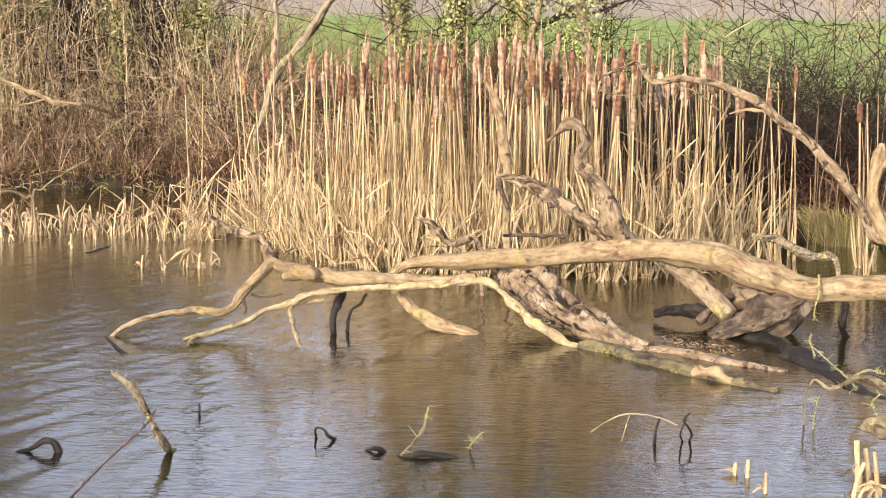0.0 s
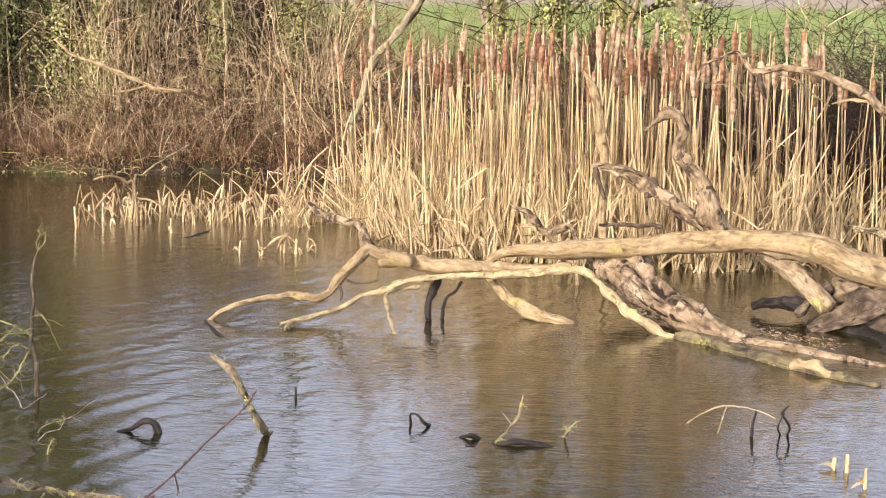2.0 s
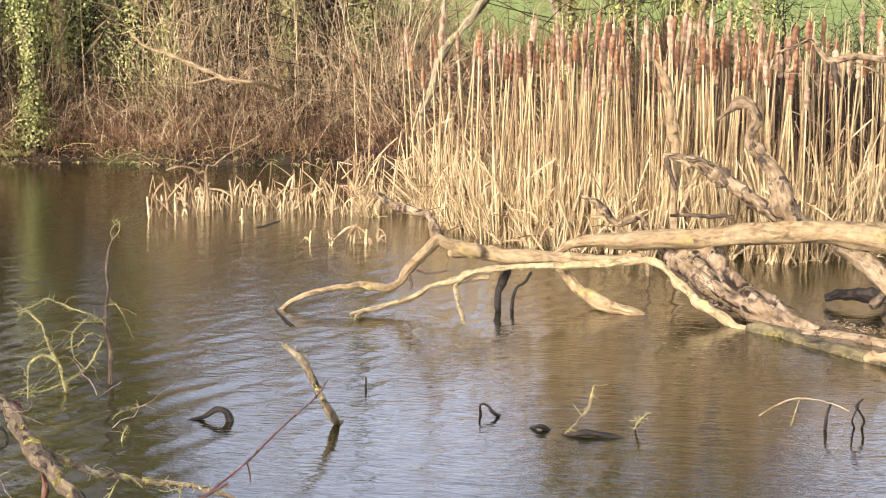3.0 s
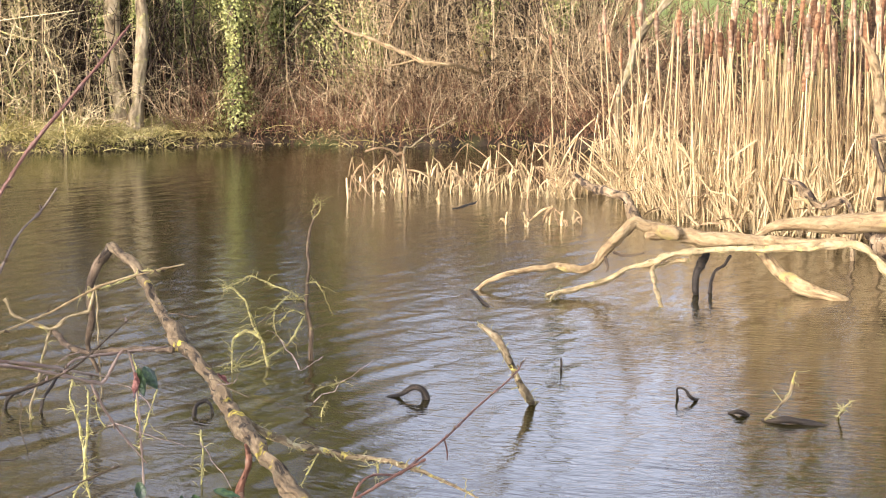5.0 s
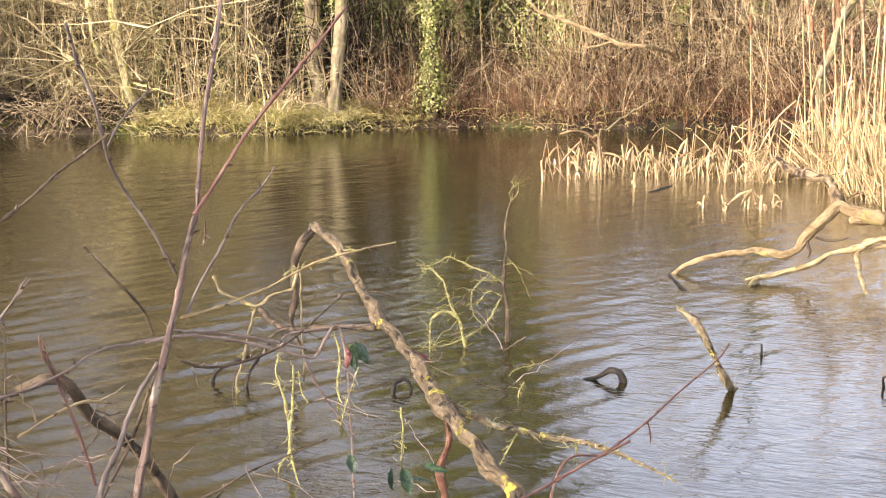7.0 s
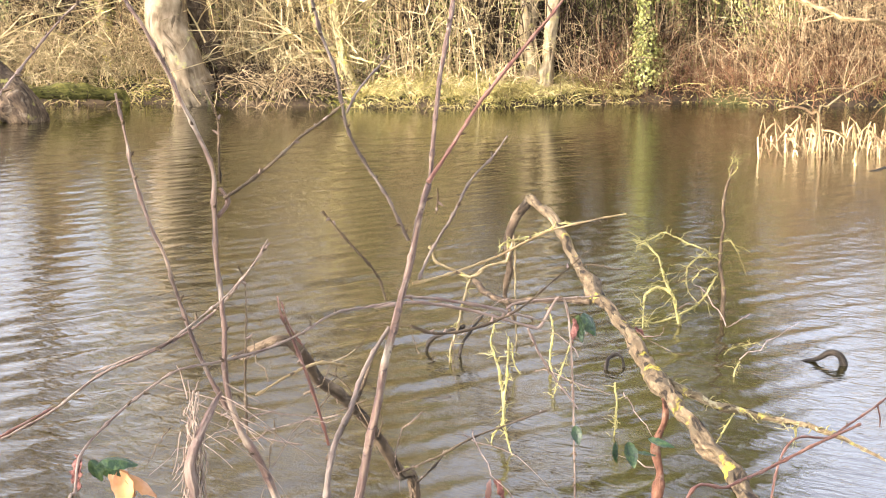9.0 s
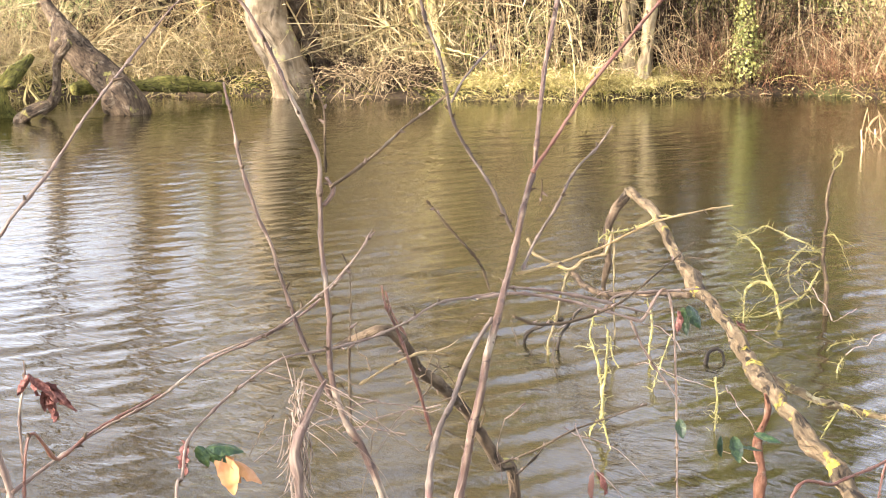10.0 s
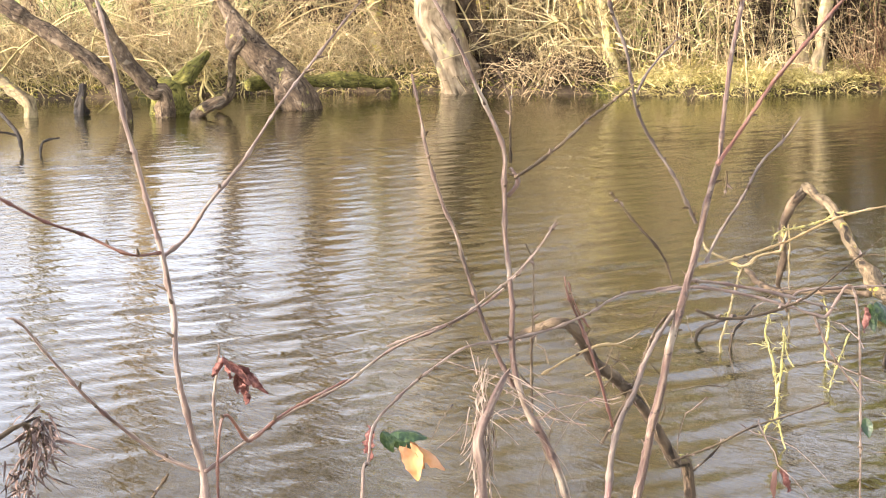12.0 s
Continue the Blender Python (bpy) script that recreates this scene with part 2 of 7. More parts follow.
# Dark crown twigs, and near-black stems whose colour stands for shade in thicket gaps.
twig_dark_shaded = material("twig_dark_shaded", [(0.014, 0.010, 0.007), (0.038, 0.026, 0.017), (0.085, 0.06, 0.038)], 3, 40, 0.9, 0.0, (1, 1, 1), 0, None, 0.2, 0, 0.5)
twig_yellow = material("twig_yellow", [(0.26, 0.20, 0.095), (0.49, 0.40, 0.205), (0.66, 0.56, 0.32)], 3, 40, 0.9, 0.0, (1, 1, 1), 0, None, 0.2, 0, 0.5)
ivy_green = material("ivy_green", [(0.10, 0.12, 0.028), (0.25, 0.265, 0.065), (0.42, 0.405, 0.14)], 3, 30, 0.45, 0.0, (1, 1, 1), 0, None, 0.5, 0, 0.5)
leaf_green = material("leaf_green", [(0.008, 0.022, 0.010), (0.022, 0.055, 0.018), (0.08, 0.12, 0.035)], 40, 160, 0.35, 0.5, (1, 1, 1), 0.2, None, 0.5)
leaf_autumn = material("leaf_autumn", [(0.42, 0.23, 0.07), (0.52, 0.25, 0.10), (0.58, 0.34, 0.18)], 25, 60, 0.6, 0.3, (1, 1, 1), 0.2)
leaf_tan = material("leaf_tan", [(0.20, 0.09, 0.06), (0.36, 0.19, 0.135), (0.48, 0.31, 0.24)], 25, 60, 0.6, 0.4, (1, 1, 1), 0.2)
leaf_dead = material("leaf_dead", [(0.045, 0.015, 0.013), (0.13, 0.05, 0.04), (0.27, 0.13, 0.105)], 40, 160, 0.7, 0.6, (1, 1, 1), 0.2)
bast = material("bast", [(0.15, 0.11, 0.085), (0.28, 0.215, 0.165), (0.42, 0.345, 0.27)], 12, 60, 0.9, 0.0, (1, 1, 1), 0, None, 0.2, 0, 0.45)
withered = material("withered", [(0.05, 0.035, 0.03), (0.12, 0.085, 0.07), (0.22, 0.165, 0.14)], 25, 90, 0.8, 0.0, (1, 1, 1), 0, None, 0.2, 0, 0.4)
grass_pale = material("grass_pale", [(0.24, 0.195, 0.065), (0.45, 0.385, 0.14), (0.62, 0.54, 0.24)], 2, 40, 0.9, 0.0, (1, 1, 1), 0, None, 0.2, 0, 0.4)
grass_moss = material("grass_moss", [(0.10, 0.11, 0.015), (0.24, 0.24, 0.035), (0.38, 0.36, 0.08)], 2, 40, 1.0, 0.0, (1, 1, 1), 0, None, 0.1, 0, 0.4)
grass_green = material("grass_green", [(0.05, 0.09, 0.015), (0.11, 0.17, 0.03), (0.20, 0.24, 0.06)], 2, 40, 0.9, 0.0, (1, 1, 1), 0, None, 0.2, 0, 0.4)


def ground_material():
    """Leaf litter and soil near the pond, green pasture and a bare brown slope farther off."""
    m = material("ground", [(0.016, 0.012, 0.007), (0.045, 0.032, 0.019), (0.11, 0.08, 0.045)], 1.2, 20, 0.95, 0.6, (1, 1, 1), 0, ((0.07, 0.07, 0.022), 0.7, 0.56))
    nt = m.node_tree
    n, l = nt.nodes, nt.links
    b = n["Principled BSDF"]
    litter = b.inputs["Base Color"].links[0].from_socket
    pos = n.new("ShaderNodeSeparateXYZ")
    g = n.new("ShaderNodeNewGeometry")
    l.new(g.outputs["Position"], pos.inputs[0])
    wob = n.new("ShaderNodeTexNoise")
    wob.inputs["Scale"].default_value = 0.08
    l.new(g.outputs["Position"], wob.inputs["Vector"])
    fine = n.new("ShaderNodeTexNoise")
    fine.inputs["Scale"].default_value, fine.inputs["Detail"].default_value = 1.3, 8
    l.new(g.outputs["Position"], fine.inputs["Vector"])
    turf = n.new("ShaderNodeValToRGB")
    turf.color_ramp.elements[0].position, turf.color_ramp.elements[0].color = 0.35, (0.15, 0.215, 0.033, 1)
    turf.color_ramp.elements[1].position, turf.color_ramp.elements[1].color = 0.65, (0.26, 0.315, 0.065, 1)
    l.new(fine.outputs["Fac"], turf.inputs["Fac"])
    earth = n.new("ShaderNodeValToRGB")
    earth.color_ramp.elements[0].color, earth.color_ramp.elements[1].color = (0.22, 0.17, 0.11, 1), (0.42, 0.36, 0.24, 1)
    l.new(fine.outputs["Fac"], earth.inputs["Fac"])
    prev = litter
    for low, high, colour in ((31.0, 34.0, turf), (98.0, 106.0, earth)):
        far = n.new("ShaderNodeMath")
        far.operation = "MULTIPLY_ADD"
        l.new(wob.outputs["Fac"], far.inputs[0])
        far.inputs[1].default_value = 6.0
        l.new(pos.outputs["Y"], far.inputs[2])
        cut = n.new("ShaderNodeMapRange")
        cut.inputs["From Min"].default_value, cut.inputs["From Max"].default_value = low + 3, high + 3
        l.new(far.outputs[0], cut.inputs["Value"])
        mx = n.new("ShaderNodeMixRGB")
        l.new(cut.outputs[0], mx.inputs[0])
        l.new(prev, mx.inputs[1])
        l.new(colour.outputs["Color"], mx.inputs[2])
        prev = mx.outputs[0]
    l.new(prev, b.inputs["Base Color"])
    return m


def water_material():
    """Brown silty pond water with wind ripples."""
    m = bpy.data.materials.new("water")
    m.use_nodes = True
    nt = m.node_tree
    n, l = nt.nodes, nt.links
    b = n["Principled BSDF"]
    b.inputs["Roughness"].default_value, b.inputs["IOR"].default_value = 0.035, 1.95
    g = n.new("ShaderNodeNewGeometry")
    murk = n.new("ShaderNodeTexNoise")
    murk.inputs["Scale"].default_value, murk.inputs["Detail"].default_value = 0.35, 4
    l.new(g.outputs["Position"], murk.inputs["Vector"])
    ramp = n.new("ShaderNodeValToRGB")
    ramp.color_ramp.elements[0].position, ramp.color_ramp.elements[0].color = 0.3, (0.013, 0.012, 0.002, 1)
    ramp.color_ramp.elements[1].position, ramp.color_ramp.elements[1].color = 0.7, (0.030, 0.024, 0.005, 1)
    l.new(murk.outputs["Fac"], ramp.inputs["Fac"])
    l.new(ramp.outputs["Color"], b.inputs["Base Color"])
    normal = None
    for turn, scale, detail, strength, dist in ((-64, (2.0, 8.0, 1), 2, 0.5, 0.007), (-56, (8.0, 24.0, 1), 3, 0.5, 0.0066)):
        mp = n.new("ShaderNodeMapping")
        mp.inputs["Rotation"].default_value, mp.inputs["Scale"].default_value = (0, 0, radians(turn)), scale
        l.new(g.outputs["Position"], mp.inputs["Vector"])
        t = n.new("ShaderNodeTexNoise")
        t.inputs["Scale"].default_value, t.inputs["Detail"].default_value, t.inputs["Distortion"].default_value = 1.0, detail, 0.4
        l.new(mp.outputs[0], t.inputs["Vector"])
        bp = n.new("ShaderNodeBump")
        bp.inputs["Strength"].default_value, bp.inputs["Distance"].default_value = strength, dist
        l.new(t.outputs["Fac"], bp.inputs["Height"])
        if normal:
            l.new(normal, bp.inputs["Normal"])
        normal = bp.outputs[0]
    l.new(normal, b.inputs["Normal"])
    return m


# ---- mesh helpers
def mesh(name, verts, quads, mat, smooth=True, grain=None):
    verts, quads = np.asarray(verts, dtype=np.float32), np.asarray(quads, dtype=np.int32)
    me = bpy.data.meshes.new(name)
    k = quads.shape[1]
    me.vertices.add(len(verts))
    me.vertices.foreach_set("co", verts.ravel())
    me.loops.add(quads.size)
    me.loops.foreach_set("vertex_index", quads.ravel())
    me.polygons.add(len(quads))
    me.polygons.foreach_set("loop_start", np.arange(0, quads.size, k, dtype=np.int32))
    me.polygons.foreach_set("use_smooth", np.full(len(quads), smooth))
    if grain is not None:
        me.attributes.new("grain", "FLOAT_VECTOR", "POINT").data.foreach_set("vector", np.asarray(grain, dtype=np.float32).ravel())
    me.update(calc_edges=True)
    me.materials.append(mat)
    return me


def stand(name, base, label, category, group=""):
    """A thing: an Empty at its base, to which limb() and part() add meshes."""
    ob = new(name)
    ob.empty_display_size = 0.1
    ob.location = base
    return tagged(ob, label, category, group)


def part(name, verts, quads, mat, parent, label="", smooth=True, grain=None):
    """Links world-placed geometry as one mesh object under a thing."""
    top = parent if parent.parent is None else parent.parent
    ob = new(name, mesh(name, np.asarray(verts) - np.array(top.location), quads, mat, smooth, grain))
    ob.parent = parent
    return tagged(ob, label) if label else ob


def stuff(name, verts, quads, mat, label, category, smooth=False):
    return tagged(new(name, mesh(name, verts, quads, mat, smooth)), label, category, "", "stuff")


def spline(pts, step):
    """Points along a Catmull-Rom curve through pts, about step apart."""
    p = np.asarray(pts, dtype=float)
    p = np.vstack([2 * p[0] - p[1], p, 2 * p[-1] - p[-2]])
    p[0, 3:], p[-1, 3:] = p[1, 3:], p[-2, 3:]
    out = []
    for i in range(1, len(p) - 2):
        n = max(2, min(60, int(np.linalg.norm(p[i + 1, :3] - p[i, :3]) / step)))
        for u in np.arange(n) / n:
            out.append(0.5 * (2 * p[i] + (p[i + 1] - p[i - 1]) * u + (2 * p[i - 1] - 5 * p[i] + 4 * p[i + 1] - p[i + 2]) * u * u + (3 * p[i] - p[i - 1] - 3 * p[i + 1] + p[i + 2]) * u ** 3))
    out.append(p[-2])
    return np.array(out)


def tube(pts, sides=9, rough=0.12, step=None, seed=0, knots=0.0, kink=0.0, nodes=0.0, plate=0.0, burls=0):
    """A tapered, ridged and knobbly tube through (x, y, z, radius) points: vertices, quads, and each vertex's place in the limb's own space."""
    rmax = max(q[3] for q in pts)
    c = spline(pts, step or max(0.02, rmax * 0.7))
    if kink:
        s = np.concatenate([[0], np.cumsum(np.linalg.norm(np.diff(c[:, :3], axis=0), axis=1))])
        fade = np.minimum(1, np.minimum(s, s[-1] - s) / (4 * rmax))
        for j, u in enumerate(s):
            c[j, :3] += np.array(noise.noise_vector(Vector((u / (rmax * 7), seed * 2.1, 0)))) * kink * rmax * fade[j] + np.array(noise.noise_vector(Vector((u / (rmax * 2.2), seed * 2.1, 5)))) * kink * 0.35 * rmax * fade[j]
    r = np.maximum(c[:, 3], 0.0012)
    if nodes:
        s = np.concatenate([[0], np.cumsum(np.linalg.norm(np.diff(c[:, :3], axis=0), axis=1))])
        r = r + 0.0021 * np.exp(-((((s + 0.013 * seed) % nodes) - nodes / 2) / 0.006) ** 2)
    t = np.gradient(c[:, :3], axis=0)
    t /= np.linalg.norm(t, axis=1)[:, None] + 1e-9
    along = np.concatenate([[0], np.cumsum(np.linalg.norm(np.diff(c[:, :3], axis=0), axis=1))])
    side = np.cross(t[0], (0.31, 0.22, 0.92) if abs(t[0][2]) < 0.8 else (1, 0.2, 0))
    verts, grain, n = [], [], len(c)
    knob = [(random.Random(seed * 31 + b).uniform(0, along[-1]), random.Random(seed * 17 + b).uniform(0, 2 * math.pi), random.Random(seed * 7 + b).uniform(0.15, 0.5)) for b in range(burls)]
    for i in range(n):
        side = side - t[i] * (side @ t[i])
        side /= np.linalg.norm(side) + 1e-9
        other = np.cross(t[i], side)
        swell = 1 + knots * (noise.noise(Vector((along[i] / (rmax * 4), seed * 1.3, 0))) - 0.05) * 1.6
        for k in range(sides):
            a = 2 * math.pi * k / sides
            ca, sa = math.cos(a), math.sin(a)
            w = swell + rough * (noise.noise(Vector((ca * 0.9, sa * 0.9, along[i] / (rmax * 5) + seed * 3.7))) + 0.55 * noise.noise(Vector((ca * 2.6, sa * 2.6, along[i] / (rmax * 3.5) - seed))) + 0.35 * noise.noise(Vector((ca * 4, sa * 4, along[i] / (rmax * 0.9)))))
            for at, turn, tall in knob:
                w += tall * math.exp(-((along[i] - at) / (rmax * 0.55)) ** 2 - ((1 - math.cos(a - turn)) * 3.0) ** 2)
            if plate:
                d, cells = noise.voronoi(Vector((ca * r[i] / plate + seed, sa * r[i] / plate, along[i] / plate * 0.42)))
                w += 0.2 * noise.cell(cells[0] * 7.3) - 0.08 * max(0, 1 - (d[1] - d[0]) / 0.16)
            verts.append(c[i, :3] + (side * ca + other * sa) * r[i] * w)
            grain.append((ca * r[i] + seed, sa * r[i], along[i]))
    i, k = np.meshgrid(np.arange(n - 1), np.arange(sides), indexing="ij")
    a, b = i * sides + k, i * sides + (k + 1) % sides
    quads = [np.stack([a, b, b + sides, a + sides], -1).reshape(-1, 4)]
    for ring, flip in ((0, 1), (n - 1, -1)):
        verts.append(c[ring, :3] - t[ring] * r[ring] * 0.3 * flip)
        grain.append((seed, 0, along[ring]))
        m, o = len(verts) - 1, ring * sides
        quads.append(np.array([(m, o + (k + 2) % sides, o + (k + 1) % sides, o + k % sides)[::flip] for k in range(0, sides - 1, 2)]))
    return np.array(verts), np.vstack(quads), np.array(grain)


def limb(thing, name, mat, pts, label="", root=0):
    """One branch of a thing. root=1 or -1: its start or end goes on down into the ground."""
    pts = [tuple(q) for q in pts]
    if root:
        x, y, z, r = pts[0] if root > 0 else pts[-1]
        x2, y2, z2 = (pts[1] if root > 0 else pts[-2])[:3]
        low = ground_z(x, y)
        if z > low + 0.02:
            k = min(0.25, 0.3 * (z - low))
            foot = (x + (x - x2) * k, y + (y - y2) * k, min(low, z) - 0.12, r * 1.15)
            pts = [foot, *pts] if root > 0 else [*pts, foot]
    thick = max(q[3] for q in pts)
    wild = thing.name.startswith(("fallen", "broken", "bank_tree", "dead_branch", "leaning", "tree_stump", "willow")) and thick > 0.035
    plated = wild and mat is bark_rough
    if mat in (lichen_yellow, bark_spot) or mat is bark_lichen and thick < 0.02:
        pts = [(*q[:3], q[3] * 0.82) for q in pts]
    sides = 44 if plated else 30 if wild else 20 if thick > 0.08 else 12 if thick > 0.02 else 8
    crusted = mat in (bark_lichen, bark_slender, bark_hook, bark_spot, lichen_yellow) and thick < 0.06
    young = thing.name.startswith(("sapling", "bramble"))
    if young:
        pts = [(*q[:3], q[3] * 0.87) for q in pts]
    seed = len(bpy.data.objects) % 97
    v, q, g = tube(pts, sides, (0.6 if mat is lichen_yellow else 0.4) if crusted else 0.15 if mat is bark_hook else 0.34 if thick > 0.03 else 0.2, 0.008 if young else max(0.015, thick * 0.22) if wild else None, seed, 0.1 if young else 0.35 if crusted else 0.25, 0.22 if young else 0.3 if thing.name.startswith("dead_stick") and thick > 0.012 else (0.9 if thick < 0.016 else 0.7) if crusted else 0.8 if thick < 0.06 else 0.4, 0.085 if young else 0, 0.075 if plated else 0.0, 3 if mat is bark_hook else 9 if wild else 0)
    if name == "root_plate":
        v, q, g = tube(pts, 26, 1.1, thick * 0.3, seed, 0.5, 0.3, 0, 0.16, 14)
    ob = part(name, v, q, mat, thing, label, name != "root_plate", g)
    rng = np.random.default_rng(seed)
    if young:
        c = spline(pts, 0.02)
        n = max(2, int(len(c) / 4.2))
        j = rng.integers(1, len(c) - 1, n)
        d = rng.normal(0, 1, (n, 3))
        t = c[j + 1, :3] - c[j - 1, :3]
        t /= np.linalg.norm(t, axis=1)[:, None]
        d -= t * (d * t).sum(1)[:, None]
        d = d / np.linalg.norm(d, axis=1)[:, None] + t * 0.7
        long = rng.uniform(0.006, 0.013, n) * np.where(rng.random(n) < 0.1, 2.0, 1)
        bv, bq, _ = strands(rng, c[j, :3] + d * c[j, 3:] * 0.5, d, long + c[j, 3] * 0.7, 0.0040, 0.0014, 0.1, 0, 0.05, 3, 5)
        tagged(part("bud", bv, bq, bark_dark if mat is not bark_dark else bark_pink, ob, "small pointed buds and thorns"), kind="stuff")
    elif crusted and name != "limb" or mat is lichen_yellow:
        c = spline(pts, 0.03)
        bushy = "bright lichen" in thing["label"]
        n = max(3, int(len(c) * (2.2 if bushy else 2.0)))
        j = rng.integers(0, len(c), n)
        w = rng.normal(0, 1, (n, 3)) + np.array([0, 0, 0.2])
        bv, bq, _ = strands(rng, c[j, :3], w, rng.gamma(2, 0.024 if bushy else 0.013, n) + 0.008, np.minimum(0.003 if bushy else 0.004, c[j, 3] * 0.6), 0.0014, 0.3, 0.1, 0.3, 5, 5)
        tagged(part("spur", bv, bq, lichen_yellow, ob, "short lichen-crusted spurs"), kind="stuff")
    return ob


def strands(rng, base, way, length, r0, r1, bend=0.25, droop=0.0, wig=0.05, segs=4, sides=3):
    """Many thin tapering stems at once: base (n, 3), way (n, 3), length and radius (n,)."""
    n = len(base)
    way = way / np.linalg.norm(way, axis=1)[:, None]
    length, r0, r1 = (np.broadcast_to(np.asarray(a, dtype=float), (n,)) for a in (length, r0, r1))
    curve = rng.normal(0, 1, (n, 3)) * np.array([1, 1, 0.3]) * bend
    s = np.linspace(0, 1, segs + 1)
    p = base[:, None] + way[:, None] * (length[:, None] * s)[..., None] + curve[:, None] * (length[:, None] * s * s)[..., None]
    p[..., 2] -= (np.broadcast_to(droop, (n,)) * length)[:, None] * (s ** 2.4)
    p[:, 1:] += rng.normal(0, 1, (n, segs, 3)) * (wig * length)[:, None, None] / segs
    u = np.cross(way, rng.normal(0, 1, (n, 3)))
    u /= np.linalg.norm(u, axis=1)[:, None] + 1e-9
    v = np.cross(way, u)
    r = r0[:, None] * (1 - s) + r1[:, None] * s
    ring = np.stack([u[:, None] * math.cos(2 * math.pi * k / sides) + v[:, None] * math.sin(2 * math.pi * k / sides) for k in range(sides)], 2)
    verts = (p[:, :, None] + ring * r[:, :, None, None]).reshape(-1, 3)
    j, i, k = np.meshgrid(np.arange(n), np.arange(segs), np.arange(sides), indexing="ij")
    o = j * (segs + 1) * sides + i * sides
    quads = np.stack([o + k, o + (k + 1) % sides, o + sides + (k + 1) % sides, o + sides + k], -1).reshape(-1, 4)
    return verts, quads, p


def blades(rng, base, way, length, width, droop=0.3, bend=0.2, segs=4):
    """Flat leaf blades, folded slightly along the middle by the width's taper."""
    n = len(base)
    way = way / np.linalg.norm(way, axis=1)[:, None]
    length, width = (np.broadcast_to(np.asarray(a, dtype=float), (n,)) for a in (length, width))
    s = np.linspace(0, 1, segs + 1)
    curve = rng.normal(0, 1, (n, 3)) * np.array([1, 1, 0.2]) * bend
    p = base[:, None] + way[:, None] * (length[:, None] * s)[..., None] + curve[:, None] * (length[:, None] * s * s)[..., None]
    p[..., 2] -= (np.broadcast_to(droop, (n,)) * length)[:, None] * s ** 2.2
    u = np.cross(way, rng.normal(0, 1, (n, 3)))
    u /= np.linalg.norm(u, axis=1)[:, None] + 1e-9
    w = width[:, None] * np.array([0.8, 1.0, 0.9, 0.65, 0.12, 0.1, 0.1])[: segs + 1]
    verts = np.stack([p - u[:, None] * w[..., None] / 2, p + u[:, None] * w[..., None] / 2], 2).reshape(-1, 3)
    j, i = np.meshgrid(np.arange(n), np.arange(segs), indexing="ij")
    o = j * (segs + 1) * 2 + i * 2
    quads = np.stack([o, o + 1, o + 3, o + 2], -1).reshape(-1, 4)
    return verts, quads


def leaves(rng, at, size, out=None, flat=0.35):
    """Many small leaves, each a bent four-sided blade."""
    n = len(at)
    size = np.broadcast_to(np.asarray(size, dtype=float), (n,))[:, None]
    nrm = rng.normal(0, 1, (n, 3)) * 0.7 + (0 if out is None else out * 1.5 + np.array([0, 0, 0.5]))
    nrm /= np.linalg.norm(nrm, axis=1)[:, None] + 1e-9
    u = np.cross(nrm, rng.normal(0, 1, (n, 3)))
    u /= np.linalg.norm(u, axis=1)[:, None] + 1e-9
    v = np.cross(nrm, u)
    verts = np.stack([at - u * size * 0.6, at - v * size * 0.42 + nrm * size * flat * 0.3, at + u * size * 0.6, at + v * size * 0.42 + nrm * size * flat * 0.3], 1).reshape(-1, 3)
    return verts, np.arange(4 * n).reshape(n, 4)


def ivy(thing, pts, n, thick, seed, label="glossy ivy leaves", big=1.0):
    """Ivy leaves round a stem that runs through (x, y, z) points."""
    rng = np.random.default_rng(seed)
    c = np.array(pts, dtype=float)
    u = rng.uniform(0, len(c) - 1.001, n)
    j = u.astype(int)
    at = c[j] + (c[j + 1] - c[j]) * (u - j)[:, None]
    a = rng.uniform(0, 2 * math.pi, n)
    d = np.stack([np.cos(a), np.sin(a), rng.normal(0, 0.3, n)], 1)
    at = at + d * (thick * rng.gamma(5, 0.2, n) * (0.8 + 0.4 * np.sin(at[:, 2] * 2.1 + seed)))[:, None]
    v, q = leaves(rng, at, rng.uniform(0.035, 0.065, n) * big, d)
    part("ivy", v, q, ivy_green, thing, label, False)


def joined(*pairs):
    verts, quads, k = [], [], 0
    for v, q in pairs:
        verts.append(v)
        quads.append(q + k)
        k += len(v)
    return np.vstack(verts), np.vstack(quads)


# ---- ground and water
FAR_SHORE = [(-40, 8), (-30, 12.5), (-24.5, 17.2), (-22, 19.6), (-20.2, 20.8), (-18.3, 21.1), (-16.7, 21.6), (-14.8, 21.9), (-13, 22.6), (-12, 24.1), (-10.3, 25.3), (-8.6, 25.0), (-7, 25.6), (-5.8, 26.2), (-3.5, 25.2), (-1, 23.2), (1.5, 20.8), (3.5, 19.7), (5.2, 18.8), (8, 16), (11, 12)]
NEAR_SHORE = [(12, 8), (8, 4.6), (4, 3.7), (0, 3.7), (-1.6, 3.5), (-2.7, 2.7), (-3.5, 1.6), (-5, -1.0), (-9, -4), (-18, -5), (-30, -3), (-40, 2)]
POND = np.array(FAR_SHORE + NEAR_SHORE, dtype=float)
SHORE_X, SHORE_Y = np.array(FAR_SHORE, dtype=float).T


def shore_y(x):
    return np.interp(x, SHORE_X, SHORE_Y)


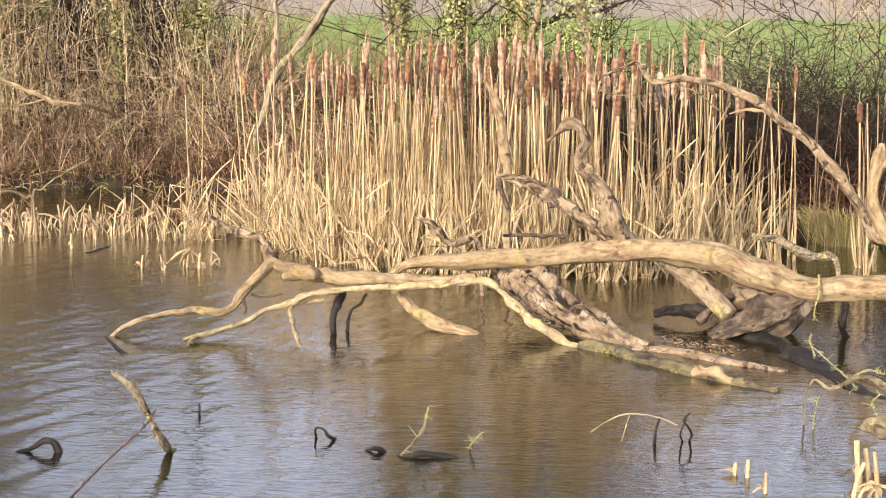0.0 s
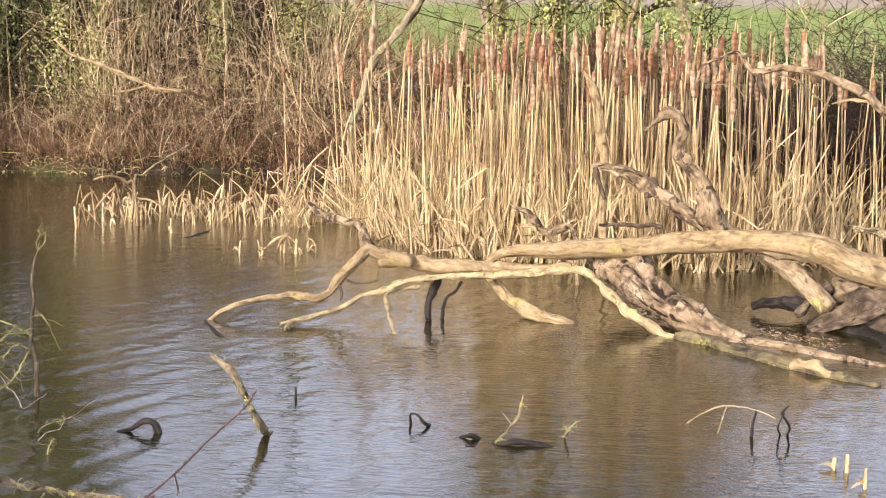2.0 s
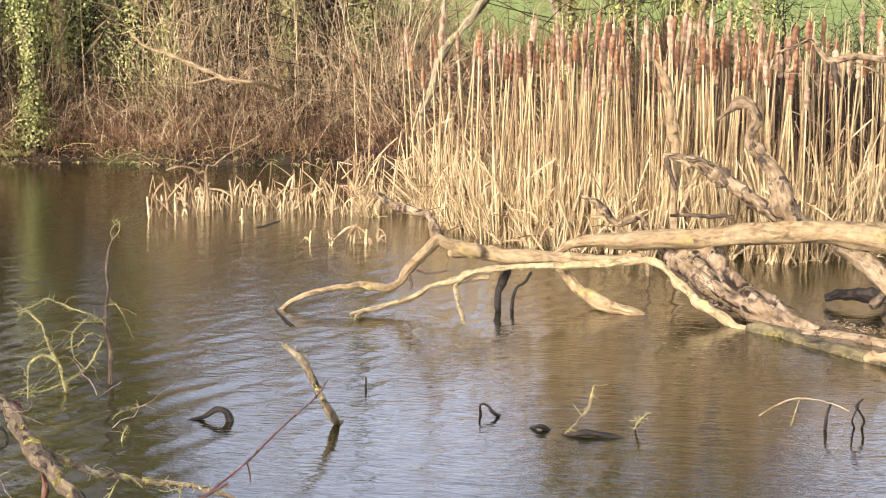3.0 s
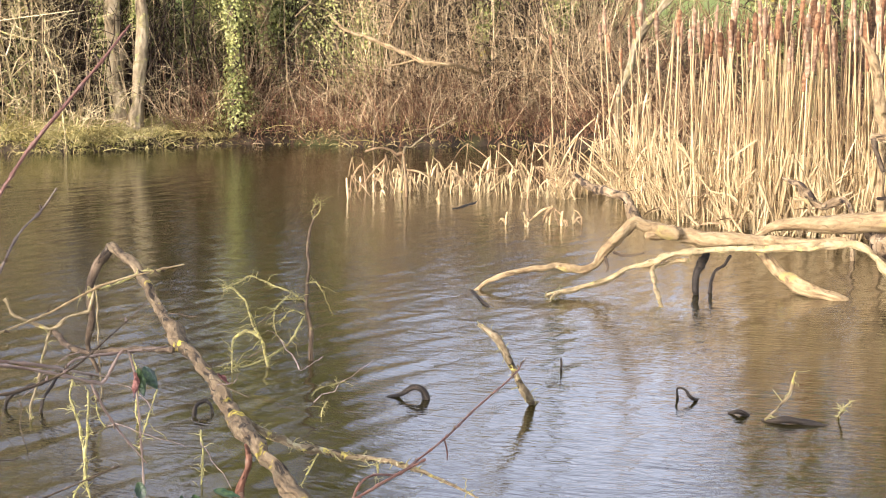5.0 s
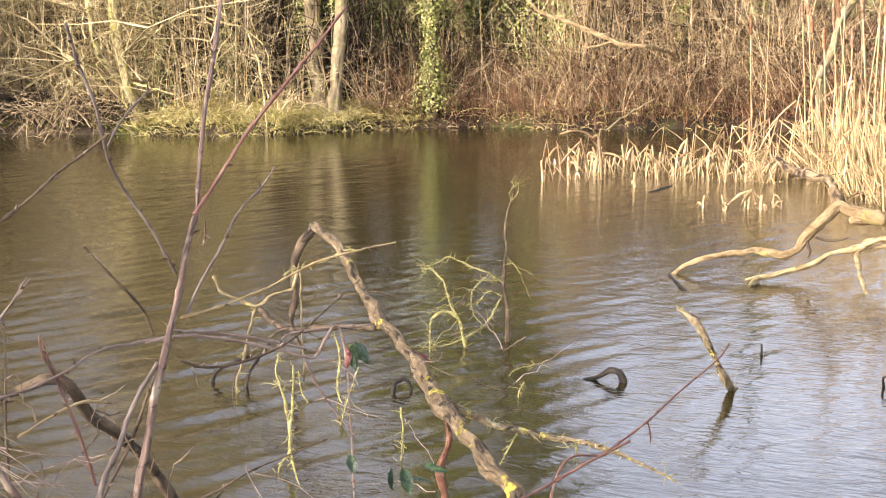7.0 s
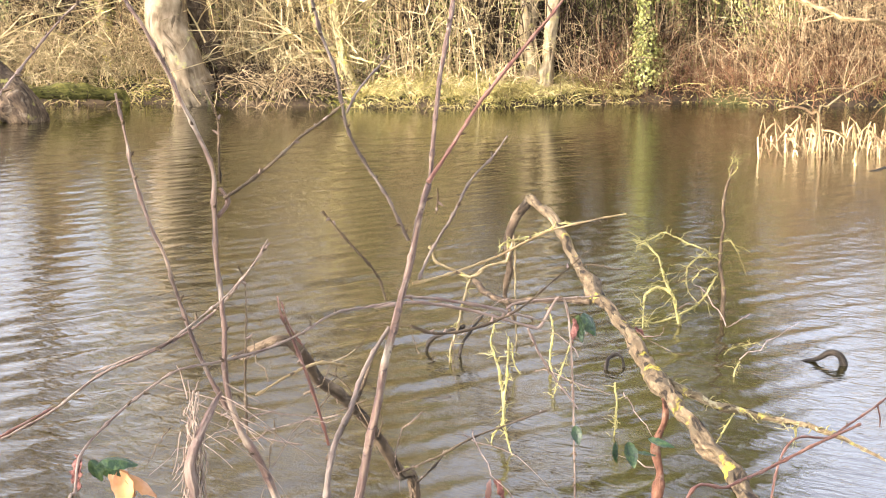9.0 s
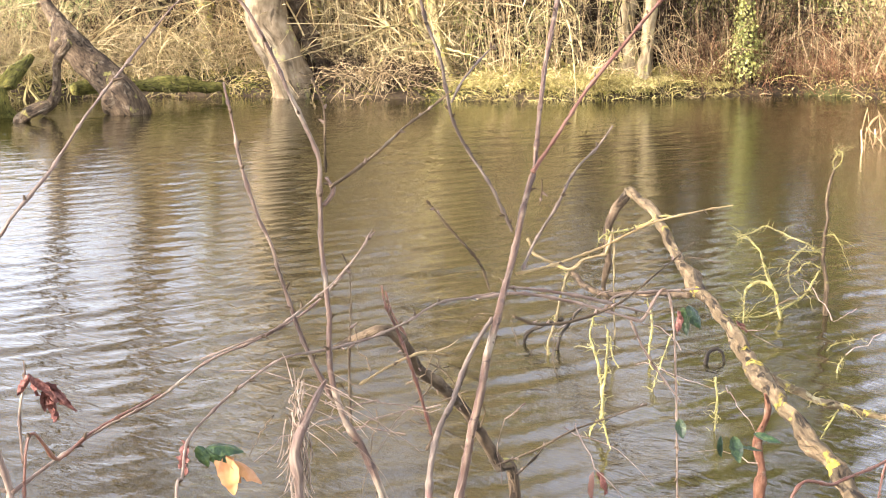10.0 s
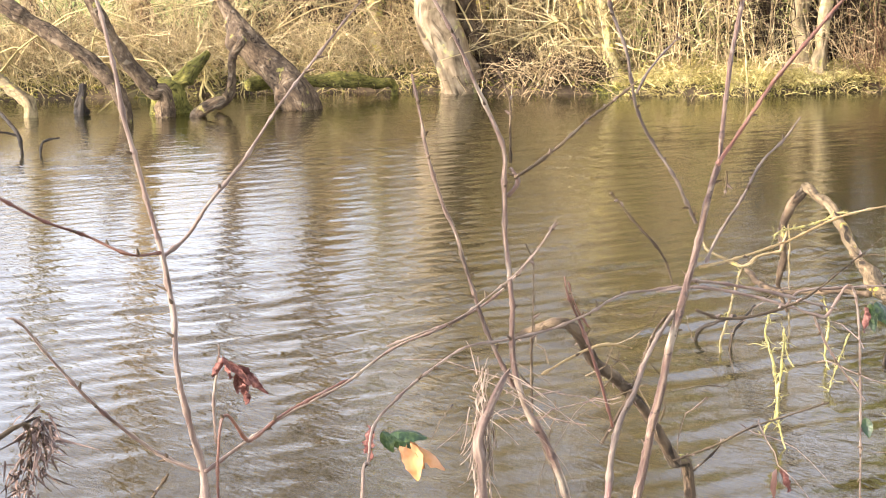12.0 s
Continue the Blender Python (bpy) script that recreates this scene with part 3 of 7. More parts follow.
def inland(x, y):
    """Signed distance to the pond's edge: positive on land."""
    x, y = np.asarray(x, dtype=float), np.asarray(y, dtype=float)
    best, inside = np.full(x.shape, 1e9), np.zeros(x.shape, dtype=bool)
    for (ax, ay), (bx, by) in zip(POND, np.roll(POND, -1, axis=0)):
        dx, dy = bx - ax, by - ay
        u = np.clip(((x - ax) * dx + (y - ay) * dy) / (dx * dx + dy * dy), 0, 1)
        best = np.minimum(best, np.hypot(x - ax - u * dx, y - ay - u * dy))
        cross = ((ay > y) != (by > y)) & (x < ax + (y - ay) * dx / (dy if dy else 1e-9))
        inside ^= cross
    return np.where(inside, -best, best)


def ground_z(x, y):
    """Height of the ground: pond bed, low banks, and a pasture that climbs away behind the far bank."""
    d = inland(x, y)
    wob = 0.06 * np.sin(np.asarray(x) * 1.7 + 0.6 * np.asarray(y)) + 0.04 * np.sin(np.asarray(y) * 2.9 - np.asarray(x))
    bank = np.where(d < 0, np.maximum(-0.9, d * 0.45), 0.28 * (1 - np.exp(-np.maximum(d, 0) / 0.12)) + 0.35 * (1 - np.exp(-np.maximum(d, 0) / 2.0)))
    hill = np.maximum(0, np.asarray(y) - 31) * 0.062 + np.maximum(0, np.asarray(y) - 80) * 0.03
    z = bank + np.where(d > 0, wob * np.minimum(1, np.maximum(d, 0)), 0) + np.minimum(hill, 16)
    return float(z) if np.ndim(z) == 0 else z


def spread(lo, hi, far, fine, coarse):
    """Grid lines: fine between lo and hi, then wider and wider out to far."""
    a = list(np.arange(lo, hi + 1e-6, fine))
    step = fine
    while a[-1] < far:
        step *= coarse
        a.append(a[-1] + step)
    step = fine
    while a[0] > -far:
        step *= coarse
        a.insert(0, a[0] - step)
    return np.array(a)


gx, gy = np.meshgrid(spread(-34, 14, 1500, 0.3, 1.25), spread(-8, 34, 1500, 0.3, 1.25))
gz = ground_z(gx, gy)
rows_n, cols_n = gx.shape
i, k = np.meshgrid(np.arange(rows_n - 1), np.arange(cols_n - 1), indexing="ij")
o = (i * cols_n + k).reshape(-1)
ground = new("ground", mesh("ground", np.stack([gx, gy, gz], -1).reshape(-1, 3), np.stack([o, o + 1, o + cols_n + 1, o + cols_n], -1), ground_material()))
tagged(ground, "leaf-strewn pond banks rising to green pasture", "ground", "", "structure")


def ripples(x, y):
    """Height of the wind ripples: one main train whose crests run north-north-east, a little chop, stronger in some patches."""
    h = np.zeros(x.shape)
    for turn, wave, amp, ph in ((-26, 0.23, 1.1, 0.3), (-20, 0.30, 0.85, 1.9), (-33, 0.19, 0.75, 4.1), (-14, 0.42, 0.5, 2.2), (-43, 0.27, 0.35, 5.0), (4, 0.36, 0.2, 0.9), (-75, 0.5, 0.14, 3.3)):
        d = radians(turn)
        u, v = x * math.cos(d) + y * math.sin(d), -x * math.sin(d) + y * math.cos(d)
        phase = 2 * math.pi * u / wave + ph + 1.2 * np.sin(v * 0.9 + ph * 2) + 0.6 * np.sin(v * 2.3 + u * 0.6 + ph) + 0.8 * np.sin(u * 0.9 - v * 0.5)
        h += amp * (np.sin(phase) + 0.2 * np.cos(2 * phase)) * (0.65 + 0.35 * np.sin(v * 0.8 + u * 0.37 + ph * 3))
    patch = 0.62 + 0.38 * np.sin(x * 0.42 + 0.8 * np.sin(y * 0.31) + 0.5) * np.sin(y * 0.36 - 0.15 * x + 1.0)
    lee = np.clip(-inland(x, y) / 4.0, 0.85, 1.35)
    gust = 1 + 0.9 * np.exp(-(((x + 6) / 4.5) ** 2 + ((y - 5) / 4.5) ** 2))
    return RIPPLE * h * patch * lee * gust


RIPPLE = 0.0039
wx, wy = np.meshgrid(np.concatenate([np.arange(-42, -27, 1.5), np.arange(-27, 7.0, 0.085), np.arange(7.0, 15, 1.0)]), np.concatenate([np.arange(-6, 2.5, 0.5), np.arange(2.5, 27.2, 0.06), [28.5]]))
rows_n, cols_n = wx.shape
i, k = np.meshgrid(np.arange(rows_n - 1), np.arange(cols_n - 1), indexing="ij")
o = (i * cols_n + k).reshape(-1)
water = new("water", mesh("water", np.stack([wx, wy, ripples(wx, wy)], -1).reshape(-1, 3), np.stack([o, o + 1, o + cols_n + 1, o + cols_n], -1), water_material()))
tagged(water, "brown silty pond water with small wind ripples", "water", "", "structure")


# ---- fallen timber, sticks, saplings and the trees nearest the water
T = stand("fallen_tree", (4.06, 11.92, 0.36), "fallen pale willow lying half sunk in the pond", "fallen tree")
limb(T, "trunk", bark_pale, [(4.06, 11.92, 0.36, 0.15), (3.27, 11.96, 0.42, 0.125), (2.71, 12.1, 0.42, 0.113), (2.21, 12.2, 0.53, 0.106), (1.83, 12.26, 0.65, 0.1), (1.36, 12.32, 0.69, 0.092), (0.84, 12.37, 0.65, 0.083), (0.16, 12.3, 0.59, 0.073), (-0.32, 12.3, 0.56, 0.064), (-0.68, 12.28, 0.53, 0.046), (-0.85, 12.27, 0.44, 0.023)], root=1)
limb(T, "limb", bark_limb, [(1.19, 12.44, 0.6, 0.116), (1.15, 12.43, 0.71, 0.107), (1.06, 12.35, 0.9, 0.083), (0.97, 12.36, 1.14, 0.069), (0.82, 12.37, 1.33, 0.057), (0.76, 12.38, 1.41, 0.051)], "crooked grey-brown upright limb")
limb(T, "limb", bark_limb, [(0.85, 12.37, 1.3, 0.051), (0.76, 12.38, 1.4, 0.055), (0.77, 12.37, 1.51, 0.041), (0.81, 12.37, 1.61, 0.046), (0.75, 12.38, 1.7, 0.037), (0.66, 12.38, 1.73, 0.048), (0.59, 12.39, 1.69, 0.025), (0.47, 12.29, 1.59, 0.011)], "dark hooked top of the limb")
limb(T, "limb", bark_pale, [(-0.12, 12.2, 0.44, 0.032), (-0.51, 12.19, 0.4, 0.046), (-0.79, 12.17, 0.41, 0.059), (-1.18, 12.14, 0.43, 0.062), (-1.46, 12.11, 0.46, 0.064), (-1.72, 11.98, 0.45, 0.05)], "pale broken-off limb")
limb(T, "branch", bark_pale, [(-1.45, 12.01, 0.46, 0.05), (-1.73, 11.98, 0.54, 0.054), (-1.83, 11.96, 0.56, 0.05), (-1.93, 11.9, 0.45, 0.043), (-2.05, 11.83, 0.29, 0.038), (-2.18, 11.8, 0.2, 0.034), (-2.49, 11.74, 0.2, 0.029), (-2.79, 11.67, 0.15, 0.025), (-2.96, 11.6, 0.07, 0.02), (-3.1, 11.56, -0.03, 0.015)])
limb(T, "branch", bark_limb, [(-1.8, 11.97, 0.55, 0.05), (-1.9, 12.15, 0.7, 0.041), (-2.07, 12.33, 0.74, 0.037), (-2.31, 12.59, 0.78, 0.033), (-2.48, 12.76, 0.87, 0.029)])
limb(T, "branch", bark_slender, [(0.75, 11.46, -0.03, 0.036), (0.46, 11.59, 0.1, 0.035), (0.26, 11.75, 0.22, 0.033), (0.11, 11.9, 0.37, 0.034), (-0.07, 12.0, 0.43, 0.034), (-0.31, 12.0, 0.42, 0.03), (-0.59, 11.99, 0.39, 0.028), (-1.02, 11.96, 0.36, 0.026), (-1.38, 11.92, 0.34, 0.025), (-1.62, 11.84, 0.26, 0.023), (-1.84, 11.76, 0.19, 0.023), (-2.0, 11.63, 0.12, 0.022), (-2.25, 11.48, 0.06, 0.019), (-2.43, 11.34, 0.03, 0.013)], "slender branch with yellow-green lichen")
limb(T, "branch", bark_slender, [(-1.44, 11.91, 0.33, 0.024), (-1.58, 11.86, 0.28, 0.022), (-1.64, 11.8, 0.2, 0.02), (-1.59, 11.6, 0.11, 0.018), (-1.51, 11.3, 0.02, 0.017), (-1.44, 11.05, -0.06, 0.017)])
limb(T, "twig", bark_slender, [(-2.34, 11.47, 0.04, 0.013), (-2.36, 11.26, 0.02, 0.011), (-2.37, 11.15, -0.05, 0.009)])
limb(T, "twig", bark_slender, [(-1.37, 11.92, 0.27, 0.017), (-1.51, 11.91, 0.25, 0.013), (-1.62, 11.84, 0.21, 0.009)])
limb(T, "log", bark_rough, [(0.12, 12.7, 0.52, 0.104), (0.32, 12.5, 0.37, 0.145), (0.59, 12.08, 0.23, 0.172), (0.86, 11.77, 0.09, 0.15), (1.11, 11.45, 0.0, 0.1), (1.48, 11.2, 0.0, 0.055), (1.9, 10.82, 0.0, 0.04), (2.2, 10.6, -0.02, 0.03)], "thick half-sunk log with flaking plated bark")
limb(T, "log", bark_sunk, [(0.75, 11.45, 0.0, 0.05), (0.95, 11.22, 0.01, 0.06), (1.22, 10.83, 0.0, 0.062), (1.5, 10.45, 0.0, 0.06), (1.78, 10.13, -0.01, 0.056), (2.0, 9.94, -0.04, 0.05)], "wet dark sunken log")
limb(T, "knot", bark_pale, [(1.5, 10.4, 0.03, 0.035), (1.6, 10.26, 0.04, 0.036), (1.72, 10.14, 0.02, 0.026)], "pale broken knot")
# Long black form, mostly below the water, running out from the butt.
limb(T, "log", bark_wet, [(1.95, 12.3, -0.06, 0.12), (2.3, 11.8, -0.09, 0.13), (2.46, 10.9, -0.09, 0.12), (2.62, 10.05, -0.08, 0.1), (2.75, 9.4, -0.09, 0.07)], "black log-shaped form level with the water")
limb(T, "branch", bark_pale, [(-0.82, 12.27, 0.35, 0.046), (-0.65, 12.18, 0.17, 0.05), (-0.43, 12.04, 0.08, 0.054), (-0.23, 11.9, 0.03, 0.054), (-0.1, 11.94, -0.03, 0.04)])
limb(T, "branch", bark_wet, [(-1.24, 12.14, 0.29, 0.037), (-1.26, 11.93, 0.2, 0.027), (-1.27, 11.88, 0.13, 0.025), (-1.28, 11.84, -0.12, 0.025)], "short black wet stub")
limb(T, "twig", bark_wet, [(-1.03, 12.06, 0.3, 0.014), (-1.08, 12.0, 0.22, 0.016), (-1.16, 11.95, 0.16, 0.014), (-1.19, 11.93, -0.12, 0.014)])
limb(T, "twig", bark_dark, [(-2.04, 11.83, 0.29, 0.013), (-1.99, 11.73, 0.22, 0.011), (-2.01, 11.73, 0.17, 0.007)])
limb(T, "twig", bark_dark, [(-1.97, 11.84, 0.32, 0.011), (-1.85, 11.86, 0.29, 0.009), (-1.72, 11.88, 0.32, 0.007)])
limb(T, "limb", bark_mid, [(1.5, 12.41, 0.6, 0.06), (1.69, 12.38, 0.45, 0.07), (1.87, 12.26, 0.3, 0.075), (2.02, 12.13, 0.15, 0.085)], "lichen-stained prop limb")
# Dark bark all over; it carries the shade of the butt's underside.
limb(T, "root_plate", bark_dark, [(1.86, 11.95, -0.03, 0.08), (2.0, 11.98, 0.03, 0.13), (2.2, 12.02, 0.08, 0.15), (2.38, 12.05, 0.16, 0.13), (2.55, 12.07, 0.26, 0.10), (2.72, 12.07, 0.36, 0.06)], "splintered butt of a second log, dark for its shaded underside")
limb(T, "limb", bark_mid, [(2.07, 12.43, 0.22, 0.094), (2.34, 12.38, 0.31, 0.094), (2.67, 12.31, 0.32, 0.071)])
limb(T, "root", bark_wet, [(1.47, 12.71, 0.06, 0.034), (1.65, 12.59, 0.12, 0.048), (1.88, 12.46, 0.11, 0.061)])
limb(T, "root", bark_dark, [(1.77, 12.17, 0.09, 0.032), (1.9, 12.25, 0.22, 0.042), (2.05, 12.33, 0.31, 0.047)])
limb(T, "branch", bark_wet, [(2.94, 11.94, 0.29, 0.032), (2.91, 11.84, 0.17, 0.03), (3.0, 12.15, -0.03, 0.028)], "short black wet stub")
limb(T, "branch", bark_dark, [(0.19, 12.6, 0.57, 0.042), (0.13, 12.6, 0.46, 0.071), (0.19, 12.6, 0.38, 0.052)])
limb(T, "moss_strip", lichen_yellow, [(2.72, 11.99, 0.53, 0.011), (2.7, 11.84, 0.4, 0.014), (2.66, 11.8, 0.31, 0.011), (2.66, 11.8, 0.19, 0.007)], "hanging yellow lichen")
T = stand("dead_branch", (3.73, 13.08, 0.58), "arching dead branch over the reed bed", "dead branch")
limb(T, "limb", bark_limb, [(3.73, 13.08, 0.58, 0.082), (3.46, 13.15, 0.75, 0.072), (3.27, 13.2, 1.1, 0.056), (3.07, 13.24, 1.38, 0.047), (2.85, 13.3, 1.61, 0.043), (2.63, 13.34, 1.76, 0.041), (2.44, 13.38, 1.93, 0.036), (2.11, 13.43, 2.06, 0.031), (1.72, 13.39, 2.11, 0.029), (1.5, 13.41, 2.08, 0.029), (1.41, 13.42, 2.17, 0.022), (1.34, 13.43, 2.28, 0.018), (1.22, 13.44, 2.23, 0.016), (1.03, 13.46, 2.14, 0.011), (0.96, 13.46, 1.98, 0.007)], root=1)
limb(T, "twig", bark_dark, [(1.52, 13.41, 2.08, 0.025), (1.53, 13.31, 1.97, 0.029), (1.57, 13.31, 1.85, 0.018)])
limb(T, "twig", bark_pale, [(2.65, 13.34, 1.76, 0.02), (2.52, 13.36, 1.82, 0.016), (2.32, 13.4, 1.85, 0.016), (2.16, 13.32, 1.81, 0.007)])
limb(T, "twig", bark_lichen, [(1.7, 13.39, 2.07, 0.01), (1.9, 13.36, 1.98, 0.008), (2.0, 13.25, 1.88, 0.008), (2.12, 13.23, 1.8, 0.005)])
limb(T, "twig", bark_dark, [(2.21, 13.42, 2.07, 0.013), (2.17, 13.42, 2.15, 0.011), (2.11, 13.43, 2.23, 0.007)])
limb(T, "twig", bark_lichen, [(0.98, 13.46, 2.01, 0.007), (1.13, 13.35, 1.97, 0.006), (1.38, 13.33, 1.96, 0.005)])
T = stand("broken_trunk", (3.67, 12.16, 0.37), "pale broken trunk stub standing beside the dead branch", "tree stump")
limb(T, "trunk", bark_pale, [(3.67, 12.16, 0.37, 0.077), (3.57, 12.7, 0.63, 0.076), (3.44, 12.84, 0.86, 0.069), (3.36, 12.86, 1.06, 0.065), (3.37, 12.86, 1.31, 0.065), (3.4, 12.85, 1.48, 0.054), (3.42, 12.85, 1.58, 0.022)], root=1)
limb(T, "branch", bark_pale, [(3.39, 12.86, 1.36, 0.047), (3.51, 12.82, 1.46, 0.044), (3.6, 12.8, 1.55, 0.025)])
T = stand("dead_branch", (0.17, 14.2, 1.05), "weathered dead branch sticking up among the reeds", "dead branch")
limb(T, "limb", bark_pale, [(0.17, 14.2, 1.05, 0.038), (0.15, 14.2, 1.33, 0.047), (0.09, 14.2, 1.66, 0.042), (0.01, 14.2, 1.93, 0.033), (-0.07, 14.2, 2.07, 0.019)], root=1)
limb(T, "limb", bark_limb, [(1.22, 13.95, 0.57, 0.047), (0.97, 13.97, 0.71, 0.061), (0.72, 13.98, 0.89, 0.065), (0.48, 13.99, 1.03, 0.056), (0.26, 14.0, 1.13, 0.046), (0.05, 14.0, 1.17, 0.028)])
limb(T, "twig", bark_dark, [(0.08, 14.0, 1.15, 0.03), (0.12, 14.0, 0.99, 0.026), (0.18, 14.0, 0.84, 0.019)])
limb(T, "twig", bark_dark, [(0.67, 13.98, 0.91, 0.047), (0.6, 13.99, 0.98, 0.056), (0.59, 13.99, 0.87, 0.028)])
limb(T, "twig", bark_dark, [(0.73, 13.98, 0.59, 0.021), (0.4, 13.99, 0.6, 0.021), (0.13, 14.0, 0.59, 0.014)])
T = stand("dead_branch", (-0.09, 14.0, 0.46), "gnarled dark driftwood lying at the edge of the reeds", "driftwood")
limb(T, "limb", bark_limb, [(-0.75, 14.48, 0.71, 0.017), (-0.6, 14.39, 0.64, 0.038), (-0.52, 14.39, 0.57, 0.05), (-0.37, 14.3, 0.47, 0.041), (-0.09, 14.0, 0.46, 0.023)], root=-1)
limb(T, "twig", bark_pale, [(-0.63, 14.39, 0.52, 0.014), (-0.51, 14.29, 0.5, 0.017), (-0.47, 14.29, 0.39, 0.012)])
T = stand("dead_branch", (3.48, 14.49, 0.23), "short sawn log lying behind the fallen willow", "driftwood")
limb(T, "limb", bark_spot, [(2.7, 14.96, 0.51, 0.035), (2.93, 14.81, 0.48, 0.055), (3.22, 14.65, 0.34, 0.055), (3.48, 14.49, 0.23, 0.035)], root=-1)
T = stand("dead_branch", (-5.65, 17.72, 0.48), "thin bent stick rising from the reed stubble", "stick")
limb(T, "limb", bark_lichen, [(-5.65, 17.72, 0.48, 0.014), (-5.54, 17.76, 0.65, 0.016), (-5.31, 17.83, 0.83, 0.016), (-4.95, 17.83, 1.04, 0.011)], root=1)
T = stand("dead_branch", (-5.63, 17.73, 0.41), "curved dead reed stalk arching over the water", "reed stalk")
limb(T, "limb", straw_dark_shaded, [(-5.63, 17.73, 0.41, 0.019), (-5.73, 17.7, 0.55, 0.019), (-5.92, 17.64, 0.64, 0.015), (-6.11, 17.57, 0.59, 0.012)], root=1)
T = stand("dead_stick", (-1.81, 8.13, -0.03), "lichen-crusted stick leaning out of the water", "stick")
limb(T, "stem", bark_spot, [(-2.12, 7.98, 0.47, 0.016), (-2.04, 7.95, 0.43, 0.021), (-1.97, 7.91, 0.38, 0.024), (-1.9, 7.9, 0.25, 0.025), (-1.83, 7.89, 0.12, 0.027), (-1.81, 8.13, -0.03, 0.033)])
T = stand("dead_stick", (-2.47, 7.79, -0.03), "black wet branch looped at the water surface", "driftwood")
limb(T, "stem", bark_wet, [(-2.42, 7.98, -0.12, 0.024), (-2.44, 8.0, 0.0, 0.026), (-2.47, 8.0, 0.055, 0.026), (-2.53, 8.0, 0.065, 0.02), (-2.6, 7.99, 0.02, 0.012), (-2.68, 8.0, -0.01, 0.011), (-2.76, 8.0, -0.05, 0.008)])
T = stand("dead_stick", (-1.02, 8.45, -0.03), "black wet twig looped at the water surface", "driftwood")
limb(T, "stem", bark_wet, [(-1.02, 8.45, -0.03, 0.01), (-1.02, 8.39, 0.07, 0.008), (-0.98, 8.39, 0.07, 0.008), (-0.93, 8.35, 0.03, 0.012), (-0.89, 8.49, -0.03, 0.007)])
T = stand("dead_stick", (-0.56, 8.16, -0.03), "sunken dark branch with one lichen-yellow twig", "driftwood")
limb(T, "stem", bark_wet, [(-0.7, 8.17, -0.0, 0.012), (-0.63, 8.13, 0.02, 0.016), (-0.56, 8.16, -0.03, 0.014), (-0.46, 8.04, 0.01, 0.019), (-0.33, 8.04, 0.02, 0.019), (-0.07, 8.07, -0.03, 0.016)])
limb(T, "twig", bark_lichen, [(-0.49, 8.04, 0.01, 0.008), (-0.4, 8.09, 0.1, 0.009), (-0.36, 8.09, 0.17, 0.012), (-0.34, 8.09, 0.28, 0.005)])
limb(T, "twig", bark_lichen, [(-0.11, 8.31, -0.03, 0.007), (-0.07, 8.1, 0.09, 0.008), (-0.04, 8.1, 0.13, 0.004)])
T = stand("dead_stick", (0.61, 8.74, -0.03), "pale thin twigs curving out of the water", "stick")
limb(T, "stem", bark_twin, [(0.61, 8.74, -0.03, 0.004), (0.72, 8.57, 0.1, 0.004), (0.84, 8.56, 0.15, 0.005), (1.0, 8.49, 0.15, 0.004), (1.12, 8.42, 0.12, 0.004)])
limb(T, "twig", bark_twin, [(0.85, 8.56, 0.14, 0.004), (0.82, 8.51, 0.07, 0.004), (0.79, 8.48, -0.03, 0.004)])
limb(T, "twig", bark_wet, [(1.02, 8.49, 0.15, 0.008), (0.99, 8.44, 0.05, 0.01), (0.99, 8.47, -0.03, 0.01)])
T = stand("dead_stick", (1.21, 8.58, -0.03), "dark forked twig standing in the water", "stick")
limb(T, "stem", bark_wet, [(1.19, 8.41, 0.2, 0.005), (1.16, 8.42, 0.15, 0.009), (1.2, 8.41, 0.08, 0.007), (1.21, 8.58, -0.03, 0.007)])
limb(T, "twig", bark_wet, [(1.17, 8.42, 0.15, 0.005), (1.13, 8.37, 0.09, 0.005), (1.18, 8.58, -0.03, 0.007)])
T = stand("dead_stick", (-1.83, 8.96, -0.03), "small black stub breaking the surface", "stick")
limb(T, "stem", bark_wet, [(-1.83, 8.97, 0.07, 0.006), (-1.83, 8.97, 0.02, 0.008), (-1.83, 8.96, -0.03, 0.008)])
T = stand("dead_stick", (-4.76, 16.6, -0.03), "low dark log just breaking the surface", "driftwood")
limb(T, "stem", bark_wet, [(-4.76, 16.6, -0.03, 0.017), (-4.67, 16.87, -0.03, 0.039), (-4.62, 17.3, -0.03, 0.04), (-4.66, 17.87, -0.03, 0.015)])
T = stand("dead_stick", (-3.12, 10.71, -0.03), "small dark stone-like snag in the water", "driftwood")
limb(T, "stem", bark_wet, [(-3.12, 10.71, -0.03, 0.016), (-3.08, 10.76, -0.03, 0.033), (-3.02, 10.72, -0.03, 0.016)])
T = stand("dead_stick", (-3.15, 11.72, -0.03), "sunken dark branch trailing in the water", "driftwood")
limb(T, "stem", bark_wet, [(-3.13, 11.6, -0.02, 0.014), (-3.0, 11.3, 0.0, 0.013), (-2.83, 10.94, 0.005, 0.012), (-2.7, 10.8, -0.02, 0.009)])
T = stand("bramble_cane", (-1.48, 3.96, 0.72), "bare red bramble cane leaning over the water", "bramble")
limb(T, "stem", cane_red, [(-1.48, 3.96, 0.72, 0.004), (-1.37, 4.16, 0.81, 0.004), (-1.29, 4.34, 0.87, 0.004), (-1.24, 4.56, 0.92, 0.004), (-1.17, 4.78, 0.98, 0.003), (-1.15, 4.89, 1.02, 0.002)], root=1)
limb(T, "twig", cane_red, [(-1.29, 4.34, 0.87, 0.003), (-1.28, 4.34, 0.83, 0.003), (-1.28, 4.34, 0.8, 0.002)])
